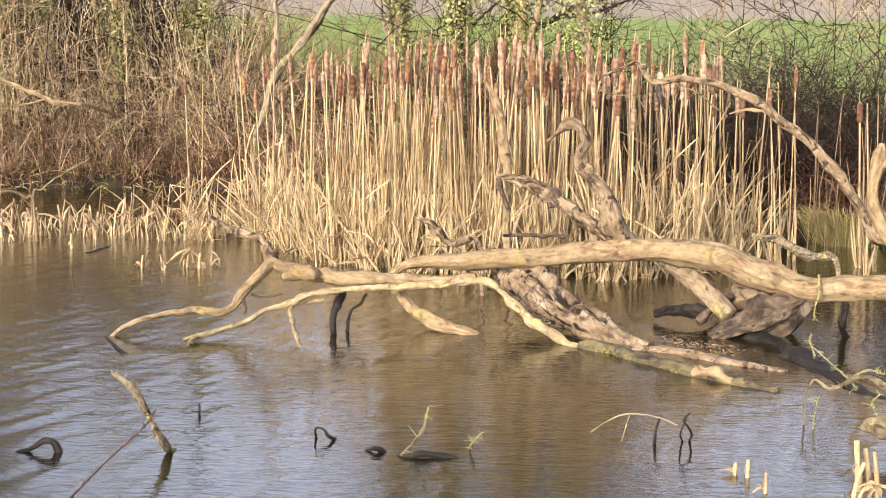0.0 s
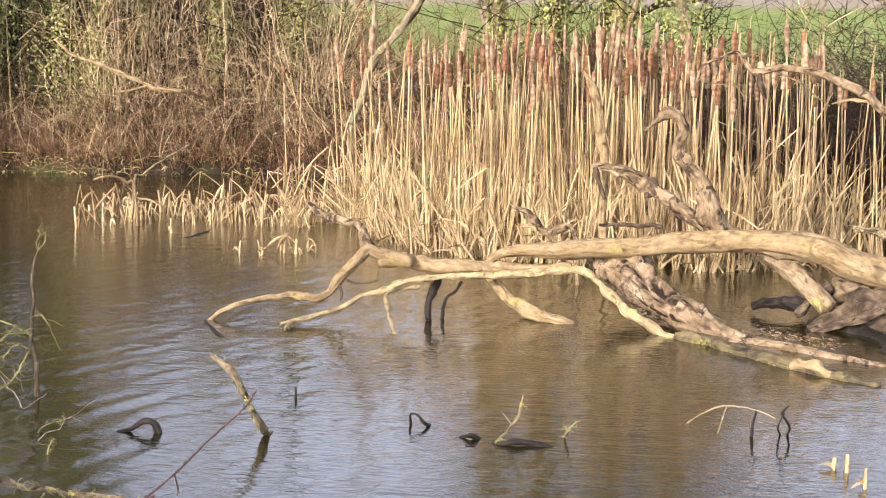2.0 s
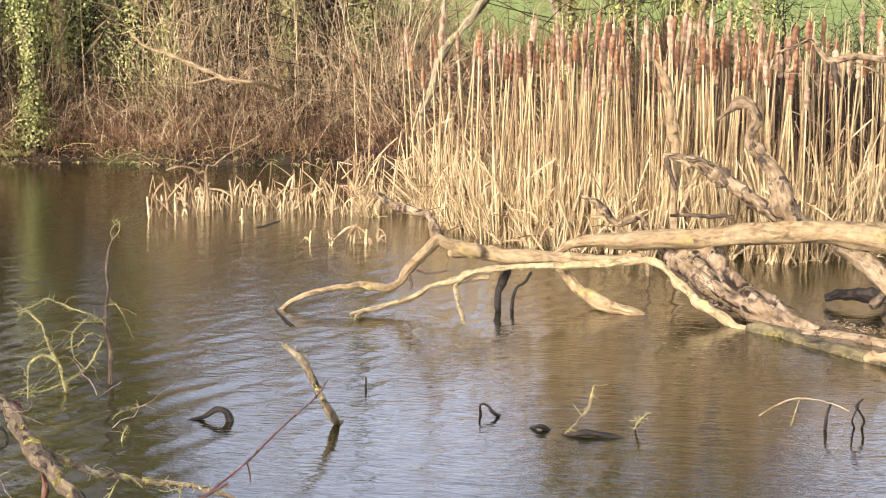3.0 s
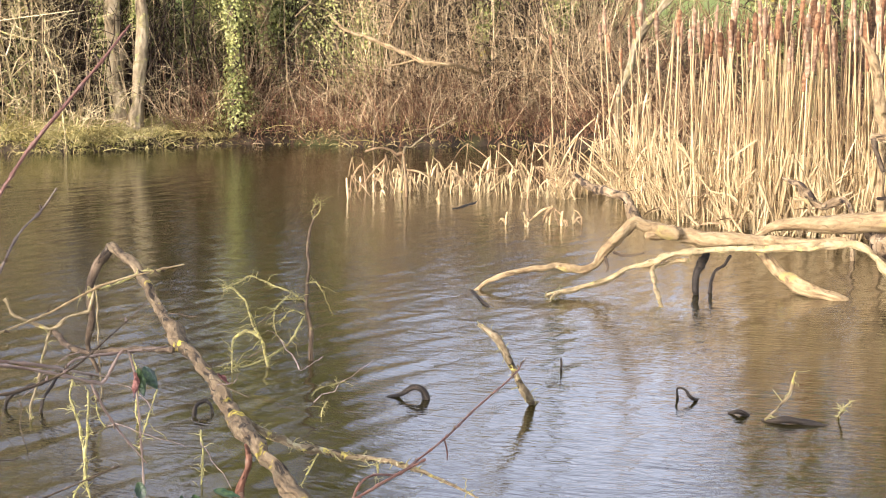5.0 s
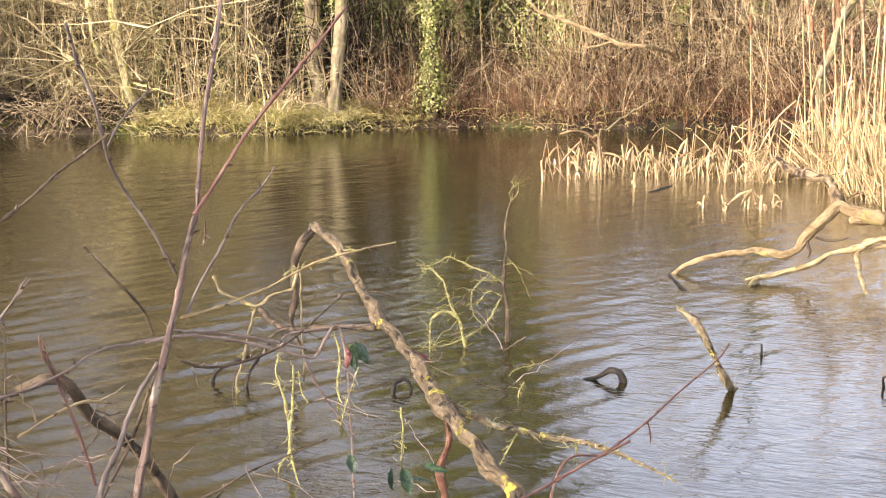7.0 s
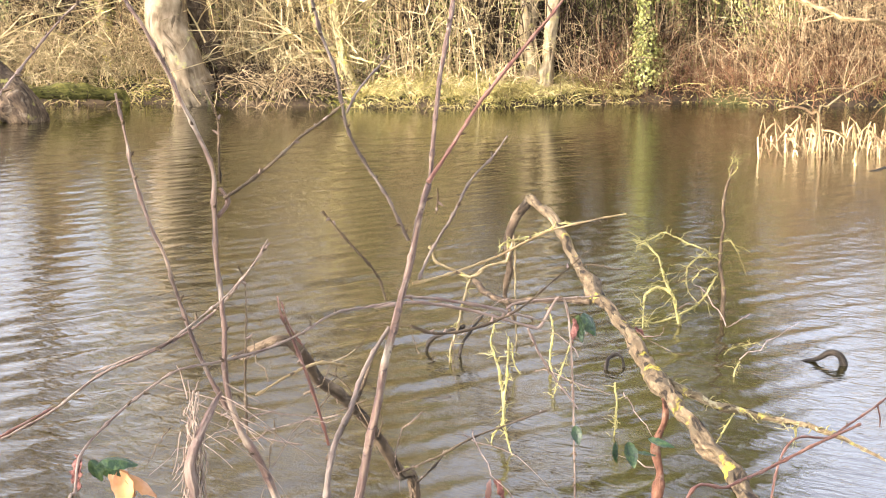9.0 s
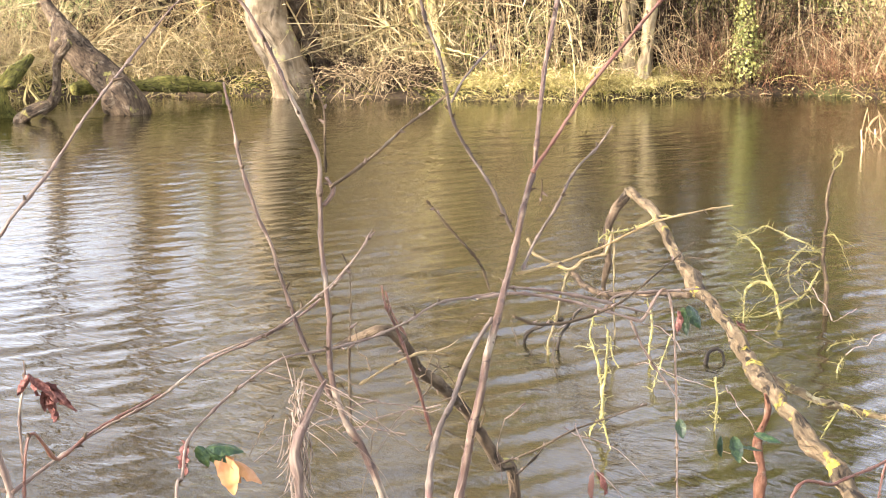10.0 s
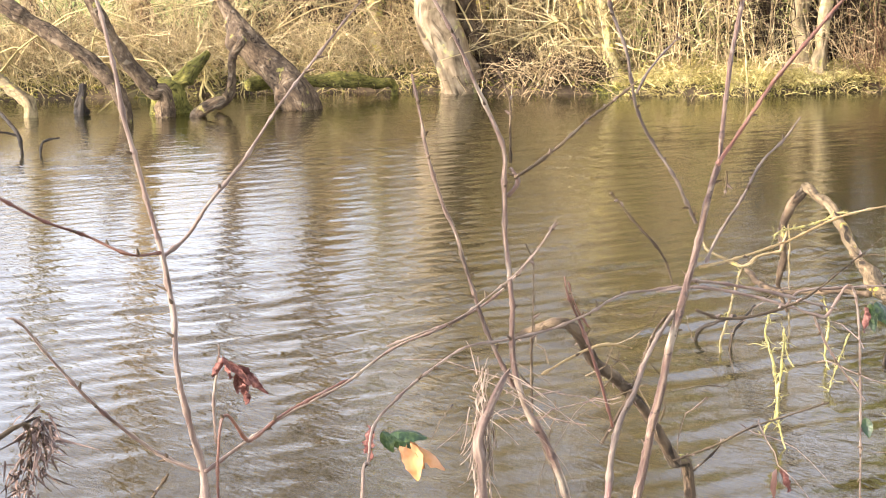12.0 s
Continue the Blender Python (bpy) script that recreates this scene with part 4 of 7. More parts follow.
T = stand("dead_branch", (-1.74, 4.61, 0.31), "lichen-spotted dead branch hooked over the water", "dead branch")
limb(T, "limb", bark_hook, [(-1.39, 3.99, 0.38, 0.0395), (-1.74, 4.61, 0.31, 0.0403), (-2.17, 5.2, 0.35, 0.0395), (-2.49, 5.6, 0.42, 0.0361), (-2.8, 6.01, 0.44, 0.0336), (-3.13, 6.41, 0.53, 0.0286), (-3.41, 6.72, 0.57, 0.0344), (-3.65, 7.04, 0.64, 0.0260), (-3.85, 7.28, 0.75, 0.0252), (-4.15, 7.57, 0.84, 0.0235), (-4.32, 7.71, 0.88, 0.0269)], root=1)
limb(T, "limb", bark_dark, [(-4.32, 7.71, 0.88, 0.029), (-4.36, 7.62, 0.75, 0.026), (-4.38, 7.56, 0.61, 0.022), (-4.34, 7.5, 0.47, 0.02), (-4.36, 7.5, 0.3, 0.016), (-4.3, 7.48, 0.16, 0.01)])
limb(T, "branch", bark_spot, [(-2.74, 5.93, 0.43, 0.024), (-2.56, 5.9, 0.36, 0.022), (-2.4, 5.85, 0.33, 0.022), (-2.29, 5.9, 0.3, 0.02), (-2.1, 5.97, 0.26, 0.016), (-1.92, 5.92, 0.26, 0.013), (-1.78, 5.96, 0.2, 0.009), (-1.58, 5.91, 0.14, 0.005)])
limb(T, "twig", lichen_yellow, [(-2.31, 5.89, 0.3, 0.005), (-2.33, 5.83, 0.24, 0.005), (-2.35, 5.77, 0.18, 0.002)])
limb(T, "twig", lichen_yellow, [(-2.07, 5.98, 0.26, 0.006), (-2.05, 5.93, 0.21, 0.005), (-2.06, 5.93, 0.18, 0.002)])
limb(T, "twig", lichen_yellow, [(-3.84, 7.39, 0.8, 0.006), (-3.93, 7.35, 0.8, 0.008), (-4.04, 7.29, 0.74, 0.007), (-4.16, 7.11, 0.71, 0.006), (-4.18, 7.09, 0.67, 0.003)])
T = stand("dead_branch", (-4.44, 6.95, -0.03), "yellow lichen-covered branch half in the water", "dead branch")
limb(T, "limb", bark_lichen, [(-4.75, 7.24, 0.62, 0.0125), (-4.7, 7.27, 0.52, 0.0125), (-4.54, 7.37, 0.43, 0.0137), (-4.45, 7.42, 0.5, 0.0137), (-4.35, 7.49, 0.52, 0.0137), (-4.31, 7.5, 0.58, 0.0062)], root=-1)
limb(T, "branch", bark_lichen, [(-4.54, 7.37, 0.42, 0.0112), (-4.51, 7.24, 0.32, 0.01), (-4.48, 7.11, 0.18, 0.01), (-4.45, 6.99, 0.07, 0.0087), (-4.44, 6.95, -0.12, 0.0087)])
limb(T, "branch", bark_dark, [(-4.53, 7.39, 0.41, 0.015), (-4.21, 7.05, 0.4, 0.018), (-3.94, 6.84, 0.44, 0.0173), (-3.6, 6.66, 0.52, 0.0177), (-3.3, 6.45, 0.58, 0.0148)])
limb(T, "twig", lichen_yellow, [(-3.54, 5.9, 0.55, 0.0053), (-3.55, 5.89, 0.45, 0.0053), (-3.49, 5.87, 0.31, 0.0084), (-3.45, 5.83, 0.1, 0.0084), (-3.49, 5.8, 0.04, 0.0063), (-3.48, 5.75, -0.02, 0.0042)])
limb(T, "twig", lichen_yellow, [(-3.42, 5.83, 0.51, 0.0072), (-3.4, 5.78, 0.36, 0.0083), (-3.39, 5.72, 0.19, 0.0083), (-3.34, 5.68, 0.04, 0.0052), (-3.29, 5.65, -0.02, 0.0031)])
limb(T, "twig", lichen_yellow, [(-4.01, 6.92, 0.18, 0.0049), (-3.99, 6.93, 0.04, 0.0049), (-3.9, 6.9, -0.02, 0.0024)])
limb(T, "twig", lichen_yellow, [(-3.91, 7.17, 0.34, 0.0048), (-3.86, 7.14, 0.23, 0.0072), (-3.85, 7.08, 0.05, 0.0072), (-3.76, 6.98, -0.02, 0.0036)])
limb(T, "twig", lichen_yellow, [(-3.59, 6.84, 0.26, 0.0057), (-3.59, 6.7, 0.11, 0.0046), (-3.58, 6.58, -0.02, 0.0046)])
limb(T, "twig", lichen_yellow, [(-3.06, 6.25, 0.24, 0.0055), (-3.01, 6.16, 0.12, 0.0055), (-3.02, 6.15, -0.02, 0.0044)])
limb(T, "twig", bark_wet, [(-4.45, 7.14, 0.18, 0.0112), (-4.69, 7.14, 0.06, 0.0125), (-4.73, 7.14, -0.12, 0.0125)])
limb(T, "twig", bark_wet, [(-4.35, 7.19, 0.25, 0.0075), (-4.45, 7.12, 0.08, 0.01), (-4.48, 7.1, -0.12, 0.01)])
T = stand("dead_stick", (-3.6, 7.26, -0.03), "curled wet bramble stem in the water", "stick")
limb(T, "stem", bark_wet, [(-3.6, 7.26, -0.12, 0.012), (-3.6, 7.3, 0.02, 0.012), (-3.6, 7.37, 0.06, 0.0108), (-3.55, 7.39, 0.05, 0.0084), (-3.51, 7.39, -0.12, 0.0084)])
T = stand("dead_branch", (-3.44, 8.77, -0.03), "bright lichen-yellow twigs standing in the water", "dead branch")
limb(T, "limb", bark_dark, [(-3.44, 8.77, -0.12, 0.0177), (-3.45, 8.75, 0.04, 0.0177), (-3.46, 8.74, 0.22, 0.0142), (-3.48, 8.74, 0.41, 0.013), (-3.46, 8.74, 0.6, 0.0094), (-3.46, 8.74, 0.77, 0.013), (-3.44, 8.75, 0.87, 0.0083), (-3.42, 8.77, 0.99, 0.0047)])
limb(T, "twig", lichen_yellow, [(-3.48, 8.74, 0.39, 0.0083), (-3.55, 8.65, 0.47, 0.0071), (-3.66, 8.6, 0.52, 0.0071), (-3.78, 8.55, 0.58, 0.0059), (-3.86, 8.52, 0.54, 0.0059), (-3.95, 8.47, 0.51, 0.0059)])
limb(T, "twig", lichen_yellow, [(-3.5, 8.73, 0.29, 0.0071), (-3.52, 8.66, 0.21, 0.0083), (-3.58, 8.64, 0.12, 0.0094), (-3.66, 8.54, 0.06, 0.0083), (-3.77, 8.42, 0.02, 0.0071), (-3.88, 8.32, 0.02, 0.0059)])
limb(T, "twig", lichen_yellow, [(-3.52, 8.72, 0.41, 0.0071), (-3.59, 8.62, 0.42, 0.0059), (-3.65, 8.6, 0.33, 0.0059), (-3.64, 8.61, 0.2, 0.0047), (-3.59, 8.62, 0.14, 0.0035)])
limb(T, "twig", lichen_yellow, [(-3.49, 8.73, 0.31, 0.0059), (-3.55, 8.65, 0.35, 0.0059), (-3.62, 8.62, 0.27, 0.0047)])
limb(T, "twig", lichen_yellow, [(-3.63, 8.48, -0.12, 0.013), (-3.66, 8.47, 0.09, 0.013), (-3.7, 8.46, 0.21, 0.013), (-3.77, 8.42, 0.24, 0.0118), (-3.84, 8.39, 0.2, 0.0083), (-3.83, 8.33, 0.12, 0.0071), (-3.82, 8.29, -0.12, 0.0071)])
limb(T, "twig", lichen_yellow, [(-3.7, 8.46, 0.21, 0.0094), (-3.75, 8.44, 0.35, 0.0094), (-3.78, 8.42, 0.45, 0.0071), (-3.85, 8.39, 0.53, 0.0059), (-3.9, 8.37, 0.51, 0.0035)])
limb(T, "twig", lichen_yellow, [(-3.46, 8.74, 0.52, 0.0047), (-3.42, 8.77, 0.52, 0.0047), (-3.37, 8.78, 0.44, 0.0024)])
limb(T, "twig", lichen_yellow, [(-3.43, 8.77, 0.93, 0.0024), (-3.44, 8.75, 0.99, 0.0024), (-3.42, 8.77, 1.03, 0.0024), (-3.43, 8.77, 1.06, 0.0024)])
limb(T, "twig", lichen_yellow, [(-3.43, 8.75, 0.94, 0.0024), (-3.39, 8.77, 0.99, 0.0024), (-3.39, 8.78, 1.05, 0.0024)])
T = stand("drowned_twigs", (-3.13, 7.87, -0.03), "thin lichen twigs lying at the water surface", "twigs")
limb(T, "twig", lichen_yellow, [(-3.13, 7.87, -0.12, 0.005), (-3.11, 7.91, 0.02, 0.005), (-3.03, 8.19, 0.02, 0.004)])
limb(T, "twig", lichen_yellow, [(-2.89, 7.43, -0.12, 0.004), (-2.9, 7.47, 0.02, 0.004), (-2.96, 7.72, 0.02, 0.003)])
limb(T, "twig", bark_lichen, [(-3.07, 8.18, -0.12, 0.006), (-3.07, 8.18, 0.02, 0.006), (-3.07, 8.18, -0.12, 0.006)])
T = stand("sapling", (-2.02, 2.44, 0.69), "young bare cherry-like sapling with glossy red-brown bark", "sapling", "saplings on the near bank")
limb(T, "stem", bark_sapling, [(-2.02, 2.44, 0.69, 0.016), (-2.01, 2.51, 0.84, 0.014), (-2.01, 2.58, 0.98, 0.012), (-1.97, 2.6, 1.2, 0.011), (-1.93, 2.63, 1.41, 0.01), (-1.92, 2.69, 1.56, 0.009), (-1.9, 2.71, 1.68, 0.009), (-1.91, 2.76, 1.74, 0.006), (-1.92, 2.81, 1.92, 0.006), (-1.92, 2.87, 2.09, 0.006), (-1.93, 2.92, 2.21, 0.005), (-1.95, 2.97, 2.37, 0.003)], root=1)
limb(T, "branch", cane_red, [(-1.9, 2.73, 1.72, 0.006), (-1.88, 2.78, 1.78, 0.005), (-1.84, 2.86, 1.89, 0.005), (-1.79, 2.94, 1.99, 0.005), (-1.74, 3.03, 2.09, 0.004), (-1.7, 3.11, 2.18, 0.003)])
limb(T, "branch", bark_grey, [(-1.93, 2.69, 1.59, 0.005), (-1.94, 2.62, 1.7, 0.004), (-1.98, 2.6, 1.77, 0.004), (-1.98, 2.53, 1.86, 0.004), (-1.97, 2.48, 1.98, 0.004), (-1.99, 2.46, 2.06, 0.004), (-1.98, 2.41, 2.15, 0.004)])
limb(T, "twig", bark_grey, [(-1.98, 2.53, 1.89, 0.003), (-1.96, 2.55, 1.94, 0.003), (-1.95, 2.62, 1.99, 0.002), (-1.93, 2.63, 2.01, 0.002)])
limb(T, "branch", bark_grey, [(-1.91, 2.7, 1.5, 0.004), (-1.91, 2.76, 1.56, 0.004), (-1.87, 2.79, 1.64, 0.004), (-1.86, 2.85, 1.71, 0.003), (-1.84, 2.92, 1.76, 0.003), (-1.81, 2.94, 1.81, 0.002)])
limb(T, "branch", bark_grey, [(-1.94, 2.62, 1.4, 0.006), (-1.96, 2.55, 1.32, 0.006), (-1.96, 2.49, 1.24, 0.007), (-1.96, 2.42, 1.16, 0.008), (-1.95, 2.37, 1.03, 0.009), (-1.93, 2.32, 0.87, 0.01)])
limb(T, "twig", bark_dark, [(-1.92, 2.58, 1.47, 0.003), (-1.93, 2.57, 1.52, 0.003), (-1.92, 2.51, 1.57, 0.003), (-1.96, 2.49, 1.62, 0.003), (-1.97, 2.42, 1.69, 0.002)])
limb(T, "twig", bark_pale, [(-1.92, 2.69, 1.49, 0.004), (-1.88, 2.78, 1.5, 0.003), (-1.81, 2.88, 1.53, 0.003), (-1.73, 2.98, 1.58, 0.003), (-1.66, 3.07, 1.6, 0.002), (-1.6, 3.15, 1.61, 0.002)])
limb(T, "twig", bark_dark, [(-1.9, 2.77, 1.7, 0.002), (-1.9, 2.77, 1.67, 0.003), (-1.9, 2.76, 1.64, 0.002)])
limb(T, "twig", bark_dark, [(-1.93, 2.69, 1.39, 0.004), (-1.9, 2.76, 1.36, 0.004), (-1.85, 2.85, 1.36, 0.004), (-1.79, 2.94, 1.39, 0.003), (-1.75, 3.03, 1.44, 0.002), (-1.68, 3.11, 1.52, 0.001)])
limb(T, "twig", bark_pink, [(-1.97, 2.72, 1.45, 0.004), (-1.93, 2.81, 1.43, 0.004), (-1.86, 2.91, 1.4, 0.005), (-1.82, 2.99, 1.37, 0.004), (-1.77, 3.07, 1.34, 0.002)])
T = stand("sapling", (-1.91, 2.27, 0.82), "thin forked sapling with knobbly grey-brown bark", "sapling", "saplings on the near bank")
limb(T, "stem", bark_sapling, [(-1.91, 2.27, 0.82, 0.011), (-1.96, 2.24, 1.07, 0.01), (-1.99, 2.21, 1.19, 0.01), (-2.02, 2.18, 1.27, 0.008), (-2.04, 2.17, 1.37, 0.007), (-2.05, 2.18, 1.49, 0.006), (-2.08, 2.2, 1.6, 0.006), (-2.08, 2.2, 1.68, 0.006), (-2.08, 2.2, 1.74, 0.006), (-2.08, 2.2, 1.8, 0.005), (-2.11, 2.18, 1.89, 0.005), (-2.14, 2.15, 1.99, 0.004), (-2.17, 2.12, 2.08, 0.004), (-2.2, 2.09, 2.15, 0.004), (-2.22, 2.07, 2.23, 0.003)], root=1)
limb(T, "branch", bark_sapling, [(-2.08, 2.21, 1.7, 0.005), (-2.06, 2.22, 1.73, 0.005), (-2.07, 2.21, 1.76, 0.004)])
limb(T, "twig", bark_dark, [(-2.07, 2.21, 1.77, 0.003), (-2.07, 2.21, 1.84, 0.003), (-2.07, 2.21, 1.9, 0.002), (-2.09, 2.2, 1.96, 0.002)])
limb(T, "branch", bark_dark, [(-2.06, 2.21, 1.74, 0.004), (-2.04, 2.27, 1.77, 0.004), (-2.01, 2.32, 1.81, 0.004), (-2.0, 2.39, 1.85, 0.003), (-1.99, 2.46, 1.88, 0.003), (-1.95, 2.49, 1.92, 0.002)])
limb(T, "branch", bark_sapling, [(-2.04, 2.17, 1.31, 0.006), (-2.06, 2.15, 1.37, 0.005), (-2.09, 2.13, 1.46, 0.005), (-2.11, 2.11, 1.56, 0.004), (-2.12, 2.09, 1.64, 0.004), (-2.14, 2.08, 1.69, 0.004), (-2.16, 2.06, 1.79, 0.004), (-2.17, 2.05, 1.88, 0.003), (-2.18, 2.04, 1.96, 0.003)])
limb(T, "twig", bark_pink, [(-2.16, 1.92, 1.43, 0.002), (-2.12, 1.96, 1.45, 0.002), (-2.06, 2.02, 1.48, 0.002), (-2.05, 2.1, 1.51, 0.002), (-2.03, 2.17, 1.55, 0.002), (-2.0, 2.21, 1.6, 0.002), (-2.0, 2.27, 1.65, 0.001)])
limb(T, "twig", bark_dark, [(-2.04, 2.23, 1.23, 0.003), (-2.04, 2.23, 1.36, 0.003), (-2.04, 2.24, 1.48, 0.002), (-2.04, 2.24, 1.56, 0.002), (-2.05, 2.23, 1.6, 0.002)])
limb(T, "twig", cane_red, [(-1.94, 2.38, 1.19, 0.004), (-1.96, 2.36, 1.3, 0.004), (-1.99, 2.34, 1.41, 0.004), (-2.01, 2.32, 1.48, 0.003), (-2.02, 2.32, 1.52, 0.002)])
limb(T, "twig", cane_red, [(-1.98, 2.35, 1.41, 0.002), (-2.0, 2.33, 1.46, 0.002), (-2.01, 2.32, 1.51, 0.001)])
T = stand("sapling", (-2.25, 1.52, 1.02), "smooth pale young sapling forking low", "sapling", "saplings on the near bank")
limb(T, "stem", bark_pink, [(-2.25, 1.52, 1.02, 0.012), (-2.29, 1.55, 1.14, 0.011), (-2.33, 1.58, 1.23, 0.009), (-2.34, 1.56, 1.34, 0.007), (-2.35, 1.55, 1.45, 0.006), (-2.39, 1.58, 1.55, 0.007), (-2.4, 1.57, 1.64, 0.006), (-2.41, 1.56, 1.72, 0.005), (-2.42, 1.54, 1.82, 0.005), (-2.43, 1.52, 1.94, 0.005), (-2.44, 1.51, 2.04, 0.004), (-2.45, 1.5, 2.12, 0.004), (-2.46, 1.49, 2.21, 0.003)], root=1)
limb(T, "branch", bark_pink, [(-2.4, 1.57, 1.64, 0.005), (-2.41, 1.64, 1.67, 0.004), (-2.38, 1.67, 1.73, 0.004), (-2.38, 1.76, 1.8, 0.004), (-2.36, 1.85, 1.91, 0.003), (-2.34, 1.95, 2.01, 0.003), (-2.32, 2.04, 2.1, 0.002), (-2.27, 2.09, 2.16, 0.002)])
limb(T, "branch", cane_red, [(-2.4, 1.57, 1.65, 0.003), (-2.39, 1.49, 1.66, 0.003), (-2.44, 1.43, 1.7, 0.003), (-2.43, 1.34, 1.74, 0.003), (-2.43, 1.26, 1.79, 0.003), (-2.46, 1.2, 1.84, 0.002)])
limb(T, "branch", bark_pink, [(-2.33, 1.58, 1.23, 0.005), (-2.37, 1.53, 1.26, 0.005), (-2.4, 1.48, 1.31, 0.004), (-2.4, 1.4, 1.39, 0.004), (-2.43, 1.34, 1.48, 0.003), (-2.42, 1.27, 1.57, 0.003), (-2.43, 1.25, 1.58, 0.002)])
limb(T, "branch", bark_sapling, [(-2.32, 1.58, 1.23, 0.005), (-2.33, 1.66, 1.25, 0.004), (-2.3, 1.77, 1.3, 0.003), (-2.26, 1.89, 1.34, 0.003), (-2.22, 2.0, 1.4, 0.003), (-2.16, 2.12, 1.44, 0.003), (-2.11, 2.23, 1.5, 0.003), (-2.05, 2.34, 1.63, 0.002)])
limb(T, "twig", bark_dark, [(-2.37, 1.53, 1.23, 0.002), (-2.38, 1.52, 1.21, 0.003), (-2.36, 1.46, 1.18, 0.003)])
limb(T, "twig", bark_sapling, [(-2.27, 1.57, 1.3, 0.003), (-2.27, 1.57, 1.39, 0.003), (-2.26, 1.58, 1.46, 0.002), (-2.26, 1.58, 1.49, 0.001)])
T = stand("bramble_cane", (-2.06, 1.74, 1.15), "arching thorny bramble cane with dry tips", "bramble", "brambles on the near bank")
limb(T, "stem", bark_pink, [(-2.06, 1.74, 1.15, 0.004), (-2.08, 1.78, 1.25, 0.003), (-2.11, 1.83, 1.3, 0.003), (-2.11, 1.9, 1.34, 0.003), (-2.11, 1.98, 1.37, 0.003), (-2.08, 2.07, 1.41, 0.003), (-2.05, 2.16, 1.41, 0.003), (-2.01, 2.26, 1.42, 0.003), (-1.98, 2.35, 1.44, 0.003), (-1.95, 2.43, 1.47, 0.003), (-1.92, 2.51, 1.47, 0.003), (-1.88, 2.54, 1.48, 0.002)], root=1)
limb(T, "twig", bark_pale, [(-2.03, 2.25, 1.32, 0.003), (-2.0, 2.33, 1.35, 0.003), (-1.98, 2.41, 1.36, 0.004), (-1.96, 2.48, 1.34, 0.003)])
T = stand("bramble_cane", (-2.34, 3.44, 0.43), "dark arching bramble stem", "bramble", "brambles on the near bank")
limb(T, "stem", bark_dark, [(-2.816, 3.111, 1.107, 0.01), (-2.740, 3.118, 1.142, 0.017), (-2.683, 3.169, 1.162, 0.021), (-2.672, 3.233, 1.126, 0.021), (-2.701, 3.364, 0.999, 0.021), (-2.721, 3.559, 0.866, 0.02), (-2.733, 3.695, 0.737, 0.02), (-2.729, 3.822, 0.568, 0.021), (-2.707, 3.903, 0.428, 0.022)], root=-1)
limb(T, "twig", bark_dark, [(-2.50, 3.48, 0.70, 0.0038), (-2.43, 3.60, 0.73, 0.0038), (-2.37, 3.71, 0.77, 0.0038), (-2.31, 3.83, 0.79, 0.0026), (-2.23, 3.94, 0.82, 0.0026)])
limb(T, "twig", bark_dark, [(-2.45, 3.51, 0.67, 0.0038), (-2.44, 3.60, 0.70, 0.0038), (-2.44, 3.67, 0.73, 0.0026)])
T = stand("withered_weed", (-1.96, 1.97, 0.97), "rotten hollow stem wrapped in frayed dry grass", "dead stem", "brambles on the near bank")
limb(T, "stem", bark_pink, [(-1.96, 1.97, 0.97, 0.011), (-1.96, 1.97, 1.16, 0.01), (-1.96, 1.97, 1.27, 0.011), (-1.96, 2.0, 1.33, 0.009), (-1.96, 2.04, 1.37, 0.007), (-1.95, 2.05, 1.39, 0.003)], root=1)
T = stand("bramble_cane", (-2.23, 1.54, 1.29), "bare red bramble shoot", "bramble", "brambles on the near bank")
limb(T, "stem", cane_red, [(-2.23, 1.54, 1.29, 0.003), (-2.23, 1.62, 1.3, 0.004), (-2.23, 1.7, 1.33, 0.003), (-2.19, 1.74, 1.36, 0.003), (-2.18, 1.83, 1.38, 0.002)], root=1)
T = stand("bramble_cane", (-1.5, 3.3, 0.82), "bare red bramble shoot", "bramble", "brambles on the near bank")
limb(T, "stem", cane_red, [(-1.5, 3.3, 0.82, 0.005), (-1.43, 3.44, 0.86, 0.005), (-1.37, 3.57, 0.88, 0.005), (-1.29, 3.7, 0.92, 0.005), (-1.2, 3.83, 0.96, 0.004)], root=1)
T = stand("withered_weed", (-2.34, 5.12, 0.08), "short rust-red dead stem standing in the water", "dead stem")
limb(T, "stem", bark_rust, [(-2.34, 5.12, 0.08, 0.023), (-2.38, 5.21, 0.18, 0.019), (-2.43, 5.3, 0.29, 0.017), (-2.44, 5.4, 0.41, 0.014), (-2.45, 5.4, 0.46, 0.006)], root=1)
T = stand("bramble_cane", (-2.43, 3.49, 0.59), "dark thorny bramble stems in a tangle", "bramble", "brambles on the near bank")
limb(T, "stem", bark_dark, [(-2.73, 3.43, 0.72, 0.0051), (-2.69, 3.54, 0.88, 0.0064), (-2.67, 3.63, 1.04, 0.0051), (-2.63, 3.67, 1.11, 0.0038)])
T = stand("bramble_cane", (-1.92, 3.49, 1.2), "pinkish horizontal bramble runner", "bramble", "brambles on the near bank")
limb(T, "stem", bark_pink, [(-2.24, 3.0, 1.34, 0.005), (-2.18, 3.1, 1.34, 0.005), (-2.11, 3.21, 1.31, 0.005), (-2.04, 3.31, 1.27, 0.005), (-1.98, 3.4, 1.23, 0.005), (-1.92, 3.49, 1.2, 0.003)], root=-1)
limb(T, "twig", bark_pink, [(-2.0, 3.39, 1.23, 0.004), (-1.97, 3.41, 1.15, 0.004), (-1.93, 3.43, 1.08, 0.003), (-1.88, 3.46, 1.0, 0.002)])
